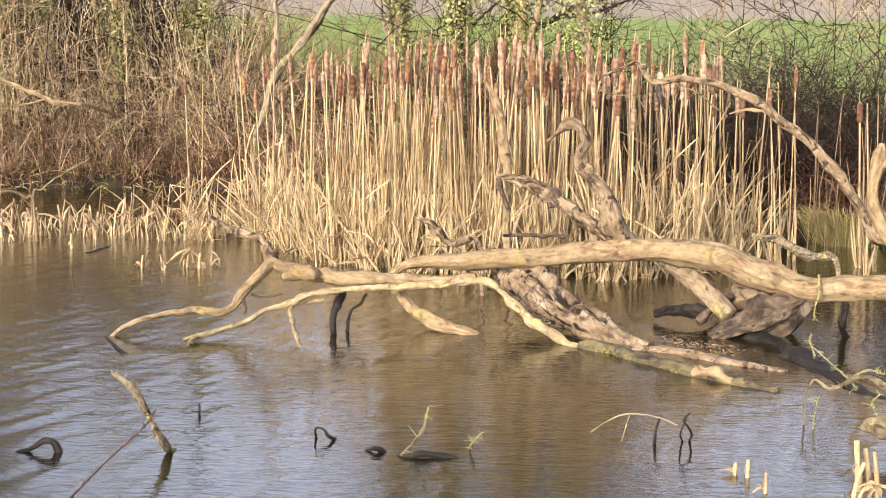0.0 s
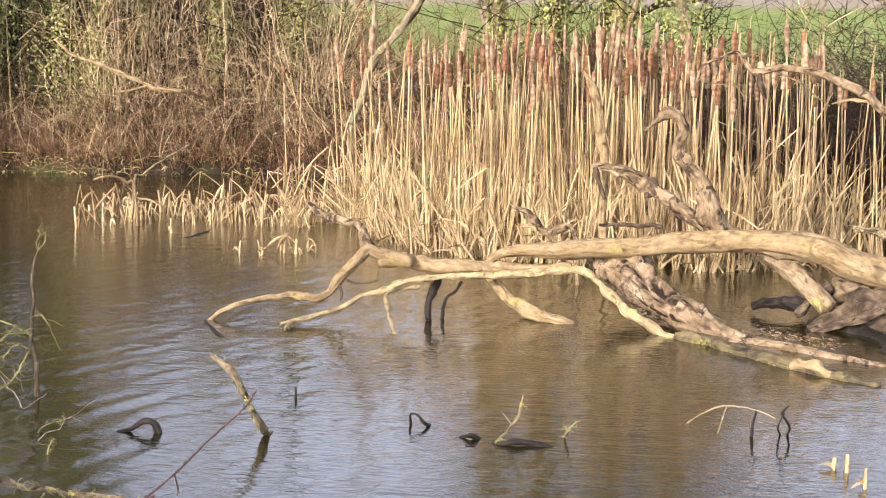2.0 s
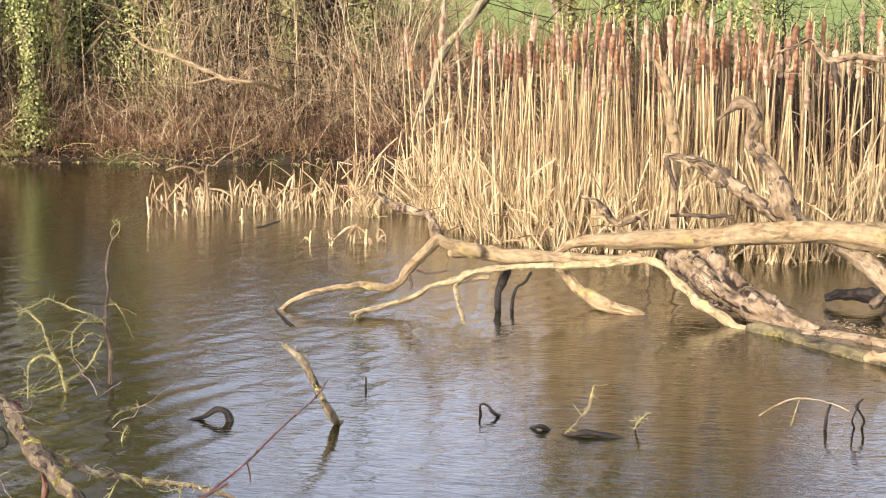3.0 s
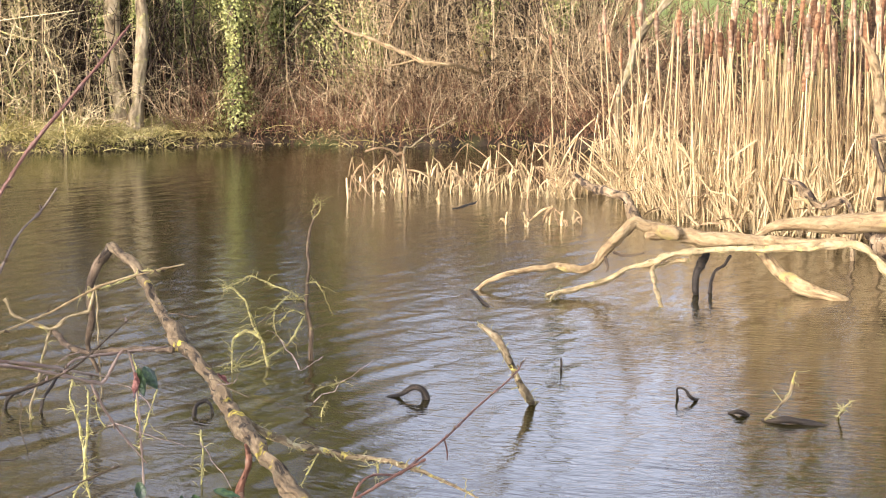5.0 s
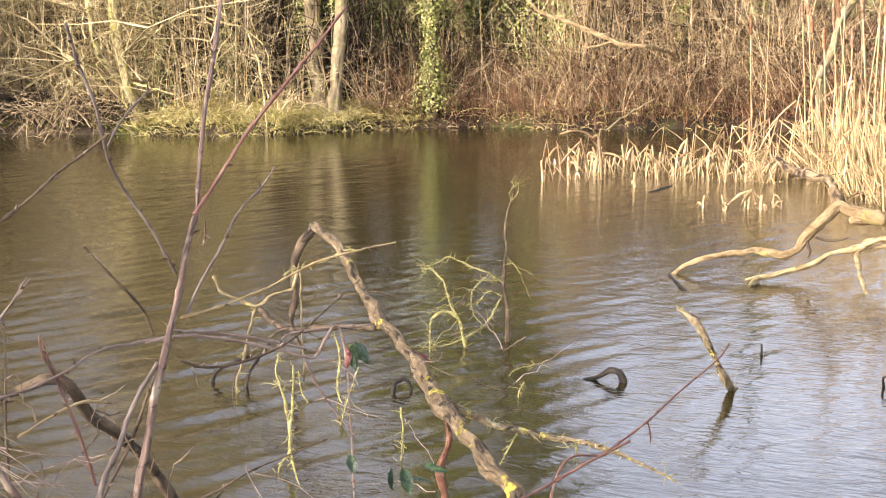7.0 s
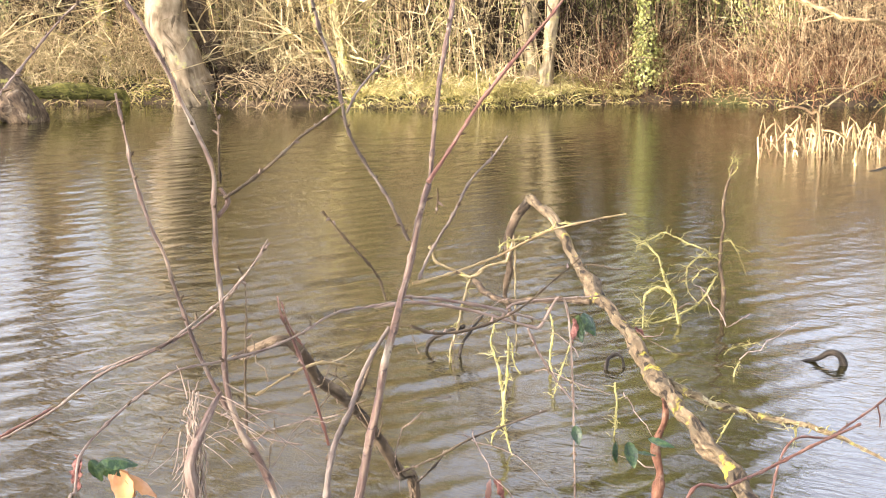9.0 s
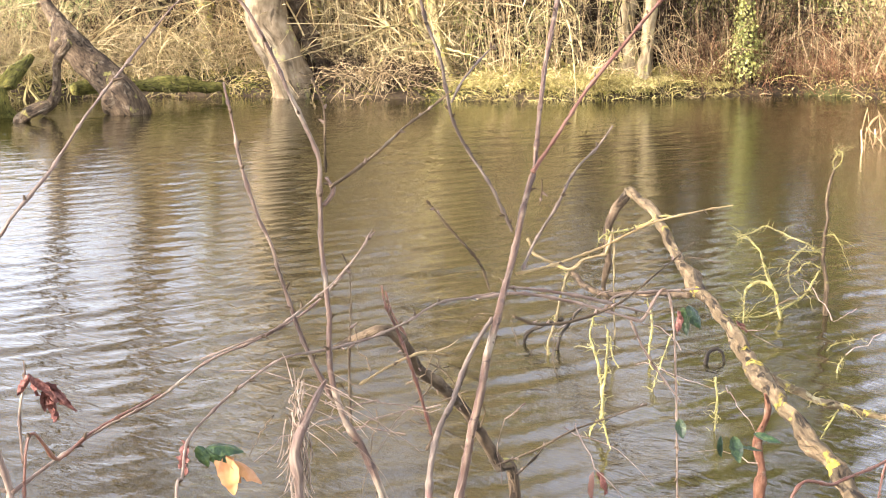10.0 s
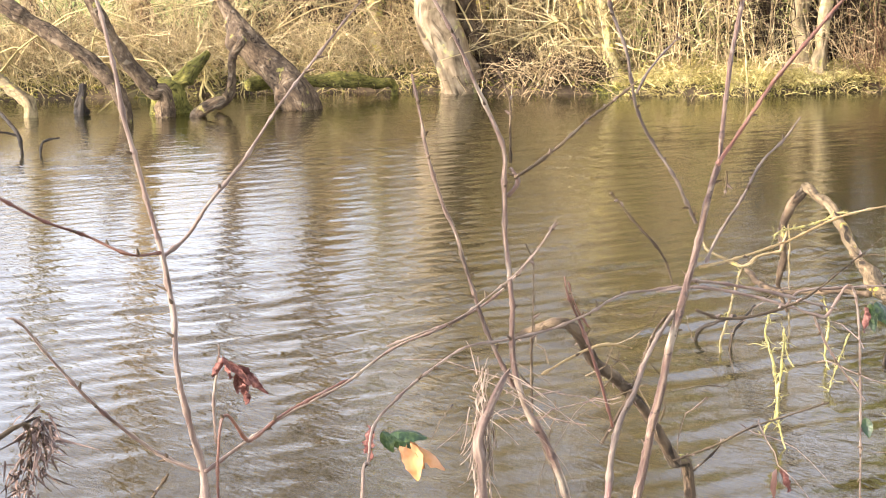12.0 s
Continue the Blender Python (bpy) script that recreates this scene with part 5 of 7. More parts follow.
limb(T, "twig", bark_pink, [(-2.04, 3.31, 1.27, 0.003), (-2.03, 3.37, 1.3, 0.004), (-1.96, 3.47, 1.3, 0.004), (-1.87, 3.57, 1.3, 0.003)])
T = stand("dead_branch", (2.01, 8.87, -0.03), "yellow lichen twigs leaning over the near water", "dead branch")
limb(T, "limb", bark_lichen, [(2.54, 8.26, 0.31, 0.0318), (2.38, 8.54, 0.33, 0.0239), (2.27, 8.8, 0.34, 0.0182), (2.15, 8.96, 0.24, 0.0114), (2.0, 8.99, 0.19, 0.0057)], root=-1)
limb(T, "twig", lichen_yellow, [(2.38, 8.66, 0.4, 0.0068), (2.3, 8.8, 0.39, 0.0068), (2.21, 8.93, 0.28, 0.0068), (2.13, 8.96, 0.23, 0.0045)])
limb(T, "twig", lichen_yellow, [(2.26, 8.81, 0.27, 0.0057), (2.21, 8.93, 0.33, 0.0057), (2.13, 9.07, 0.4, 0.0045), (2.04, 9.21, 0.48, 0.0034)])
limb(T, "twig", lichen_yellow, [(2.08, 9.32, 0.52, 0.0034), (2.05, 9.21, 0.48, 0.0045), (2.06, 9.09, 0.42, 0.0045)])
limb(T, "twig", lichen_yellow, [(2.01, 8.87, -0.12, 0.0045), (2.02, 8.87, 0.08, 0.0045), (2.04, 8.87, 0.2, 0.0034)])
limb(T, "branch", bark_lichen, [(2.44, 7.93, 0.16, 0.0455), (2.33, 8.2, 0.16, 0.0489), (2.24, 8.34, 0.17, 0.0466), (2.19, 8.38, 0.14, 0.0284)])
limb(T, "twig", lichen_yellow, [(2.26, 8.33, 0.22, 0.0068), (2.26, 8.46, 0.27, 0.0091), (2.3, 8.45, 0.32, 0.0057)])
T = stand("leaning_tree", (-20.0, 14.19, -0.03), "old willow limb leaning down into the water", "tree")
limb(T, "trunk", bark_dark, [(-22.05, 12.69, 2.4, 0.1276), (-21.51, 13.14, 1.89, 0.1221), (-21.06, 13.45, 1.53, 0.121), (-20.58, 13.76, 1.15, 0.1155), (-20.25, 14.04, 0.74, 0.1144), (-20.03, 14.17, 0.26, 0.1001), (-20.0, 14.19, -0.12, 0.1001)])
T = stand("leaning_tree", (-22.35, 13.87, -0.03), "bleached leaning limb beside the old willow", "tree")
limb(T, "trunk", bark_lichen, [(-23.49, 13.4, 1.06, 0.1252), (-23.02, 13.74, 0.61, 0.1147), (-22.39, 13.87, 0.27, 0.1018), (-22.35, 13.87, -0.12, 0.1018)])
T = stand("leaning_tree", (-20.11, 15.04, 0.33), "dark slanting willow stem at the pond edge", "tree")
limb(T, "trunk", bark_dark, [(-20.79, 14.09, 2.17, 0.097), (-20.61, 14.35, 1.51, 0.107), (-20.45, 14.59, 0.94, 0.127), (-20.22, 14.9, 0.45, 0.146), (-20.11, 15.04, 0.33, 0.127)], root=-1)
T = stand("tree_stump", (-21.75, 14.51, -0.03), "short black stump in the shallows", "tree stump")
limb(T, "trunk", bark_wet, [(-21.83, 14.66, 0.52, 0.0618), (-21.77, 14.55, 0.29, 0.091), (-21.75, 14.51, -0.12, 0.091)])
T = stand("leaning_tree", (-18.9, 17.2, 0.0), "massive dark willow stem leaning over the water", "tree")
limb(T, "trunk", bark_dark, [(-21.2, 16.9, 2.6, 0.05), (-20.8, 16.9, 1.95, 0.09), (-20.45, 16.9, 1.56, 0.16), (-20.19, 16.9, 1.34, 0.22), (-19.81, 16.95, 1.0, 0.235), (-19.35, 17.05, 0.6, 0.25), (-19.0, 17.15, 0.2, 0.27), (-18.9, 17.2, -0.15, 0.28)])
limb(T, "limb", bark_dark, [(-20.1, 16.8, 1.36, 0.09), (-19.5, 16.3, 1.22, 0.075), (-19.64, 16.2, 0.96, 0.075), (-19.67, 16.2, 0.57, 0.085), (-19.8, 16.2, 0.26, 0.085), (-20.11, 16.2, 0.12, 0.08)], "thin hooked limb")
T = stand("tree_stump", (-20.65, 15.58, -0.03), "wet mossy stump standing in the pond", "tree stump")
limb(T, "trunk", bark_mossy, [(-20.66, 15.58, -0.12, 0.27), (-20.64, 15.58, 0.10, 0.25), (-20.60, 15.58, 0.34, 0.22), (-20.52, 15.6, 0.56, 0.16)], "stout mossy stump")
limb(T, "limb", bark_mossy, [(-20.54, 15.58, 0.45, 0.15), (-20.41, 15.78, 0.66, 0.14), (-20.33, 15.98, 0.84, 0.115), (-20.27, 16.18, 1.02, 0.07)], "leaning mossy stem")
limb(T, "trunk", bark_dark, [(-19.58, 15.29, -0.09, 0.09), (-19.49, 15.29, 0.07, 0.1), (-19.32, 15.29, 0.18, 0.1), (-19.17, 15.39, 0.24, 0.085), (-19.12, 15.54, 0.28, 0.05)], "dark broken stump")
T = stand("dead_stick", (-17.45, 10.62, -0.03), "dark bare branch poking out of the shallows", "stick")
limb(T, "stem", bark_wet, [(-18.17, 10.6, 0.67, 0.0237), (-17.75, 10.63, 0.42, 0.026), (-17.49, 10.62, 0.21, 0.0294), (-17.45, 10.62, -0.12, 0.0294)])
limb(T, "twig", bark_wet, [(-17.51, 10.6, 0.24, 0.0158), (-17.59, 10.47, 0.29, 0.0158), (-17.69, 10.28, 0.3, 0.0136)])
T = stand("dead_stick", (-17.1, 10.66, -0.03), "small dark twig poking out of the shallows", "stick")
limb(T, "stem", bark_wet, [(-17.1, 10.66, -0.12, 0.0198), (-17.08, 10.69, 0.12, 0.0198), (-17.04, 10.76, 0.19, 0.0165), (-16.95, 10.9, 0.21, 0.0099)])
T = stand("fallen_log", (-19.63, 20.1, 0.21), "low mossy log lying along the foot of the bank", "log")
limb(T, "log", bark_mossy, [(-20.45, 17.18, 0.38, 0.104), (-20.35, 17.75, 0.38, 0.147), (-20.17, 18.39, 0.36, 0.138), (-19.9, 19.12, 0.32, 0.139), (-19.75, 19.7, 0.26, 0.108), (-19.63, 20.1, 0.21, 0.066)], root=-1)
T = stand("willow_tree", (-18.61, 21.03, -0.09), "thick pale willow trunk standing on the mossy bank", "tree")
limb(T, "trunk", bark_willow, [(-18.61, 21.03, -0.09, 0.45), (-18.7, 20.94, 0.3, 0.41), (-18.82, 20.86, 0.94, 0.38), (-18.98, 20.77, 1.57, 0.355), (-18.98, 20.69, 2.52, 0.349), (-19.08, 20.6, 3.85, 0.306), (-19.11, 20.57, 5.57, 0.241), (-19.12, 20.56, 7.53, 0.166)])
limb(T, "limb", bark_dark, [(-18.48, 21.92, 0.13, 0.19), (-18.71, 21.73, 0.68, 0.189), (-18.94, 21.53, 1.45, 0.189), (-19.07, 21.42, 2.52, 0.167), (-19.18, 21.32, 3.99, 0.134), (-19.09, 21.67, 6.28, 0.079)], "dark second stem")
limb(T, "limb", bark_pale, [(-19.02, 20.66, 2.72, 0.163), (-19.56, 20.15, 3.55, 0.131), (-20.09, 19.63, 4.76, 0.088), (-20.4, 19.31, 5.94, 0.055)])
limb(T, "limb", bark_pale, [(-19.09, 20.59, 3.96, 0.153), (-18.36, 21.24, 4.97, 0.12), (-17.61, 21.86, 6.27, 0.066)])
T = stand("alder_tree", (-15.62, 22.0, -0.05), "slim lichen-yellow tree with bare branches on the bank", "tree")
ALDER = T
limb(T, "trunk", bark_alder, [(-15.62, 22.0, -0.12, 0.17), (-15.76, 22.05, 0.30, 0.145), (-15.96, 22.08, 0.92, 0.125), (-16.07, 22.02, 1.54, 0.112), (-16.12, 21.99, 2.46, 0.10), (-16.19, 21.94, 4.08, 0.069), (-16.19, 21.94, 6.04, 0.038)], root=1)
limb(T, "limb", bark_alder, [(-16.0, 22.08, 0.87, 0.053), (-16.18, 21.82, 1.24, 0.061), (-16.34, 21.7, 1.65, 0.061), (-16.35, 21.57, 2.27, 0.053), (-16.45, 21.49, 3.47, 0.034)])
limb(T, "branch", bark_alder, [(-15.95, 22.11, 1.02, 0.03), (-16.18, 21.45, 1.0, 0.022), (-16.33, 20.96, 0.86, 0.014), (-16.39, 20.53, 0.5, 0.006), (-16.42, 20.3, 0.2, 0.004)])
limb(T, "branch", bark_alder, [(-15.91, 22.14, 0.92, 0.028), (-15.34, 22.05, 0.82, 0.018), (-14.88, 22.0, 0.71, 0.01), (-14.6, 21.95, 0.5, 0.005)])
limb(T, "branch", bark_alder, [(-16.35, 21.69, 1.24, 0.026), (-16.42, 21.27, 1.36, 0.018), (-16.58, 20.64, 1.18, 0.012), (-16.64, 20.07, 0.9, 0.006), (-16.66, 19.8, 0.6, 0.004)])
T = stand("bank_tree", (-13.03, 24.08, 0.28), "pale twin trunk with ivy on the bank", "tree")
ivy(T, [(-13.38, 24.24, 0.38), (-13.42, 24.24, 1.39), (-13.46, 24.24, 2.40), (-13.46, 24.24, 3.62)], 3600, 0.2, 211)
ivy(T, [(-12.78, 24.2, 2.1), (-12.75, 24.2, 3.21)], 900, 0.14, 212)
limb(T, "trunk", bark_twin, [(-13.01, 24.08, 0.28, 0.2), (-13.05, 24.08, 0.75, 0.16), (-13.10, 24.08, 1.26, 0.15), (-13.08, 24.08, 1.80, 0.145), (-13.11, 24.08, 2.40, 0.14), (-13.05, 24.13, 4.63, 0.1), (-12.95, 24.24, 6.66, 0.05)], root=1)
limb(T, "trunk", bark_twin, [(-12.65, 23.78, 0.28, 0.19), (-12.58, 23.78, 0.77, 0.15), (-12.51, 23.78, 1.29, 0.13), (-12.44, 23.78, 1.80, 0.12), (-12.40, 23.78, 2.40, 0.115), (-12.34, 23.78, 4.43, 0.08), (-12.24, 23.78, 6.25, 0.04)], "second pale trunk", root=1)
T = stand("fallen_branch", (-12.80, 24.58, 0.07), "pale fallen branch lying along the foot of the bank", "branch")
limb(T, "limb", bark_twin, [(-13.10, 24.37, 0.26, 0.02), (-12.80, 24.48, 0.11, 0.026), (-12.49, 24.79, 0.06, 0.026), (-11.73, 25.27, 0.06, 0.022), (-11.07, 25.74, 0.07, 0.012)])
limb(T, "branch", bark_twin, [(-13.72, 23.84, -0.10, 0.014), (-12.99, 24.16, 0.13, 0.02), (-12.75, 24.37, 0.24, 0.02)])
T = stand("arching_limb", (-16.00, 22.40, 0.30), "lichen-yellow limb arching over the grassy bank", "shrub")
ARCH = T
limb(T, "limb", bark_alder, [(-16.03, 22.4, 0.3, 0.028), (-16.02, 22.4, 1.44, 0.022), (-15.5, 22.4, 1.85, 0.02), (-14.84, 22.45, 2.12, 0.017), (-14.1, 22.4, 2.0, 0.016), (-13.57, 22.35, 1.85, 0.014), (-13.22, 22.4, 1.5, 0.012), (-13.12, 22.4, 0.86, 0.01)], root=1)
limb(T, "branch", bark_alder, [(-13.57, 22.40, 1.82, 0.02), (-13.30, 22.30, 1.20, 0.018), (-13.20, 22.30, 0.40, 0.014)], root=-1)
T = stand("leaning_sapling", (-10.84, 25.44, 0.19), "thin pale stem leaning among the ivy trunks", "tree")
limb(T, "stem", bark_slender, [(-13.35, 25.44, 3.16, 0.012), (-12.87, 25.44, 2.41, 0.014), (-12.35, 25.44, 1.66, 0.016), (-11.64, 25.44, 0.92, 0.016), (-10.84, 25.44, 0.35, 0.016)], root=-1)
limb(T, "branch", bark_slender, [(-12.35, 25.44, 1.66, 0.014), (-11.97, 25.33, 1.73, 0.012), (-11.55, 25.33, 2.10, 0.008)])
for x, lean in ((-10.5, 0.0), (-11.15, 0.06), (-12.0, -0.03), (-9.4, 0.05), (-8.55, -0.04), (-14.1, 0.05), (-14.7, -0.06)):
    y = shore_y(x) + 0.55
    T = stand("pole_tree", (x, y, 0.3), "thin straight pale stem on the bank", "tree", "pole stems on the bank")
    limb(T, "stem", bark_slender, [(x, y, 0.3, 0.017), (x + lean * 0.6 + 0.04, y, 1.2, 0.014), (x + lean * 1.8, y + 0.02, 2.4, 0.013), (x + lean * 4, y + 0.05, 4.6, 0.008)], root=1)
T = stand("bank_tree", (-6.82, 26.64, 0.95), "slender pale tree behind the brambles", "tree")
limb(T, "trunk", bark_lichen, [(-6.82, 26.64, 0.95, 0.054), (-6.87, 26.63, 1.52, 0.05), (-6.91, 26.62, 2.24, 0.046), (-6.92, 26.62, 2.95, 0.046), (-6.86, 26.63, 3.97, 0.042), (-6.78, 26.65, 5.98, 0.031), (-6.7, 26.67, 7.95, 0.016)], root=1)
limb(T, "branch", bark_pale, [(-8.53, 23.5, 2.12, 0.028), (-7.97, 23.7, 1.91, 0.032), (-7.54, 23.84, 1.71, 0.039), (-7.11, 23.97, 1.55, 0.035), (-6.75, 24.39, 1.5, 0.028), (-6.84, 26.43, 1.26, 0.023)])
limb(T, "twig", bark_pale, [(-7.84, 23.74, 1.5, 0.021), (-7.54, 23.84, 1.54, 0.021), (-7.32, 23.91, 1.62, 0.018)])
limb(T, "twig", bark_pale, [(-8.53, 23.5, 2.12, 0.025), (-8.65, 23.46, 2.25, 0.021), (-8.73, 23.43, 2.34, 0.014)])
T = stand("bank_tree", (-7.12, 26.87, 1.3), "slender grey tree behind the brambles", "tree")
limb(T, "trunk", bark_lichen, [(-7.12, 26.87, 1.3, 0.035), (-7.23, 26.85, 2.23, 0.035), (-7.29, 26.83, 2.96, 0.035), (-7.32, 26.82, 3.98, 0.031), (-7.34, 26.82, 6.0, 0.02)], root=1)
T = stand("bank_tree", (-3.85, 23.69, 0.86), "leaning pale willow stem behind the reeds", "tree")
limb(T, "trunk", bark_twin, [(-3.85, 23.69, 0.86, 0.044), (-3.74, 23.71, 1.3, 0.054), (-3.5, 23.75, 2.08, 0.067), (-3.13, 23.8, 2.54, 0.067), (-2.68, 23.85, 3.18, 0.067), (-2.13, 23.91, 4.0, 0.061), (-1.41, 23.96, 5.45, 0.041)], root=1)
limb(T, "limb", bark_twin, [(-3.5, 23.75, 2.13, 0.04), (-3.48, 23.75, 2.72, 0.037), (-3.53, 23.74, 3.26, 0.034), (-3.58, 23.73, 4.34, 0.027), (-3.66, 23.72, 5.75, 0.017)])
T = stand("bank_tree", (-1.59, 24.95, 1.71), "pale multi-stemmed willow behind the reeds", "tree")
limb(T, "trunk", bark_willow, [(-1.59, 24.95, 1.71, 0.07), (-1.64, 24.95, 2.38, 0.063), (-1.74, 24.94, 2.86, 0.046), (-1.72, 24.94, 3.33, 0.035), (-1.75, 24.94, 4.65, 0.028)], root=1)
limb(T, "limb", bark_willow, [(-1.64, 24.95, 2.38, 0.035), (-1.84, 24.93, 2.86, 0.032), (-1.91, 24.93, 3.33, 0.028), (-2.04, 24.92, 4.64, 0.018)])
limb(T, "limb", bark_willow, [(-1.62, 24.95, 2.57, 0.028), (-1.5, 24.96, 2.96, 0.025), (-1.53, 24.95, 3.34, 0.021), (-1.47, 24.96, 4.65, 0.014)])
limb(T, "limb", bark_willow, [(-1.45, 24.96, 2.48, 0.025), (-1.64, 24.95, 2.76, 0.025), (-1.74, 24.94, 3.05, 0.018)])
T = stand("bank_tree", (0.01, 27.0, 1.48), "dark spreading bare tree at the field edge", "tree")
SPREADING = T
limb(T, "trunk", bark_dark, [(0.01, 27.0, 1.48, 0.151), (0.15, 27.0, 2.42, 0.129), (0.35, 27.0, 3.24, 0.114), (0.54, 26.99, 4.26, 0.091), (0.76, 26.99, 5.87, 0.053)], root=1)
limb(T, "limb", bark_dark, [(0.3, 27.0, 2.83, 0.076), (0.92, 26.98, 2.99, 0.068), (1.43, 26.96, 3.3, 0.053), (1.94, 26.93, 3.61, 0.038), (2.84, 26.85, 4.07, 0.023)])
limb(T, "limb", bark_dark, [(0.54, 26.99, 4.26, 0.07), (1.6, 26.9, 5.4, 0.06), (3.2, 26.8, 6.8, 0.045), (5.0, 26.8, 7.5, 0.02)])
limb(T, "limb", bark_dark, [(1.13, 26.98, 3.15, 0.038), (1.74, 26.94, 3.2, 0.034), (2.25, 26.9, 3.36, 0.027), (3.15, 26.81, 3.67, 0.015)])
T = stand("bank_tree", (-5.71, 27.41, 0.98), "ivy-clad trunk on the far bank", "tree")
ivy(T, [(-5.71, 27.41, 0.98), (-5.59, 27.44, 1.94), (-5.53, 27.45, 2.78), (-5.57, 27.44, 4.04)], 5200, 0.26, 234)
limb(T, "trunk", bark_dark, [(-5.71, 27.41, 0.98, 0.102), (-5.59, 27.44, 1.94, 0.094), (-5.53, 27.45, 2.78, 0.086), (-5.57, 27.44, 4.04, 0.079), (-5.5, 27.46, 6.51, 0.04)], root=1)
T = stand("bank_tree", (-9.08, 27.57, -0.08), "ivy-clad trunk on the far bank", "tree")
ivy(T, [(-9.08, 27.57, -0.08), (-9.1, 27.56, 1.04), (-9.16, 27.54, 2.15), (-9.13, 27.55, 3.47)], 5200, 0.26, 237)
limb(T, "trunk", bark_dark, [(-9.08, 27.57, -0.08, 0.106), (-9.1, 27.56, 1.04, 0.098), (-9.16, 27.54, 2.15, 0.089), (-9.13, 27.55, 3.47, 0.081), (-9.07, 27.57, 5.82, 0.041)])
T = stand("bank_tree", (-11.14, 24.9, 0.34), "ivy-clad trunk on the far bank", "tree")
ivy(T, [(-11.14, 24.9, 0.34), (-11.14, 24.9, 1.31), (-11.18, 24.9, 2.37), (-11.22, 24.9, 3.62)], 5200, 0.26, 240)
limb(T, "trunk", bark_dark, [(-11.14, 24.9, 0.34, 0.102), (-11.14, 24.9, 1.31, 0.094), (-11.18, 24.9, 2.37, 0.086), (-11.22, 24.9, 3.62, 0.079), (-11.2, 24.9, 5.88, 0.04)], root=1)
T = stand("bank_tree", (-12.59, 25.6, 0.26), "ivy-clad trunk on the far bank", "tree")
ivy(T, [(-12.59, 25.6, 0.26), (-12.52, 25.64, 1.3), (-12.4, 25.7, 2.0), (-12.3, 25.75, 2.8)], 5200, 0.26, 243)
limb(T, "trunk", bark_dark, [(-12.59, 25.6, 0.26, 0.12), (-12.52, 25.64, 1.3, 0.096), (-12.4, 25.7, 2.0, 0.08), (-12.3, 25.75, 2.8, 0.04)], root=1)


# ---- reed bed: cattails
def cattail(kind, rng, skin):
    """One dead cattail: stem, seed head with its spike, and clasping leaves; the origin is its foot."""
    h = 1.0
    T = stand("cattail", (0, 0, 0), "", "")
    lean = rng.normal(0, 0.02, 2)
    top = np.array([lean[0] * 2.2, lean[1] * 2.2, 2.2])
    mid = np.array([lean[0] * 0.8 + rng.normal(0, 0.01), lean[1] * 0.8, 1.1])
    v, q, g = tube([(0, 0, -0.35, 0.011), (*(mid * 0.5), 0.0095), (*mid, 0.008), (*(top * 0.9), 0.0065), (*top, 0.005)], 6, 0.1, 0.3)
    part("stem", v, q, skin, T, "", True, g)
    if kind < 2:
        a = top * rng.uniform(0.865, 0.885)
        b = top * rng.uniform(0.99, 1.02)
        r = rng.uniform(0.016, 0.022)
        pts = [(*(a + (b - a) * u), r * w) for u, w in ((0, 0.35), (0.06, 0.85), (0.3, 1.0), (0.7, 1.08), (0.93, 0.85), (1, 0.3))]
        v, q, g = tube(pts, 9, 0.25 if kind == 0 else 0.6, 0.03, seed=int(rng.integers(50)))
        part("seed_head", v, q, head_brown if kind == 0 else head_fluff, T)
        v, q, g = tube([(*b, 0.004), (*(b + np.array([0.004, 0, 0.07])), 0.003), (*(b + np.array([rng.normal(0, 0.01), 0, 0.13])), 0.0015)], 5, 0.05, 0.05)
        part("spike", v, q, skin, T)
    for _ in range(int(rng.integers(2, 5))):
        base = np.array([[rng.normal(0, 0.012), rng.normal(0, 0.012), -0.1]])
        way = np.array([[rng.normal(0, 0.06), rng.normal(0, 0.06), 1.0]])
        v, q = blades(rng, base, way, rng.gamma(5, 0.17), rng.uniform(0.014, 0.028), rng.uniform(0, 0.06), 0.03)
        part("leaf", v, q, skin, T)
    return T


LABELS = ("dry straw-coloured cattail with a brown seed head", "dry cattail whose seed head is bursting into fluff", "dry headless cattail stalk")
rng = np.random.default_rng(11)
# The last five patterns are darkened copies, as if shaded, for the back rows.
patterns = [(k, cattail(k, rng, straw)) for k in (0, 0, 0, 0, 1, 1, 1, 1, 1, 2, 2)] + [(k, cattail(k, rng, straw_dark_shaded)) for k in (0, 0, 1, 1, 2)]
REED_X = [-3.4, -2.6, -1.9, -1.0, 0.2, 1.2, 2.2, 3.2]
REED_FRONT = [19.3, 17.6, 16.4, 15.7, 15.4, 15.2, 15.6, 16.8]
spots = []
while len(spots) < 280:
    x = rng.uniform(-3.5, 3.2)
    if rng.random() > np.interp(x, [-3.5, -2.7, -2.1, -1.5, -1.0, 1, 1.6, 2.3, 3.2], [0.04, 0.10, 0.3, 0.6, 0.95, 1, 0.6, 0.34, 0.12]):
        continue
    y = np.interp(x, REED_X, REED_FRONT) + rng.beta(1.1, 1.7) * 2.6
    spots.append((x, y, min(1.16, rng.normal(0.99, 0.10))))
for x, y in ((-4.15, 20.0), (-4.05, 20.2)):
    spots.append((x, y, 0.93))
for _ in range(15):
    x = rng.uniform(3.0, 6.5)
    spots.append((x, rng.uniform(15.8, 18.0) - 0.2 * (x - 3), rng.normal(0.92, 0.1)))
used = set()
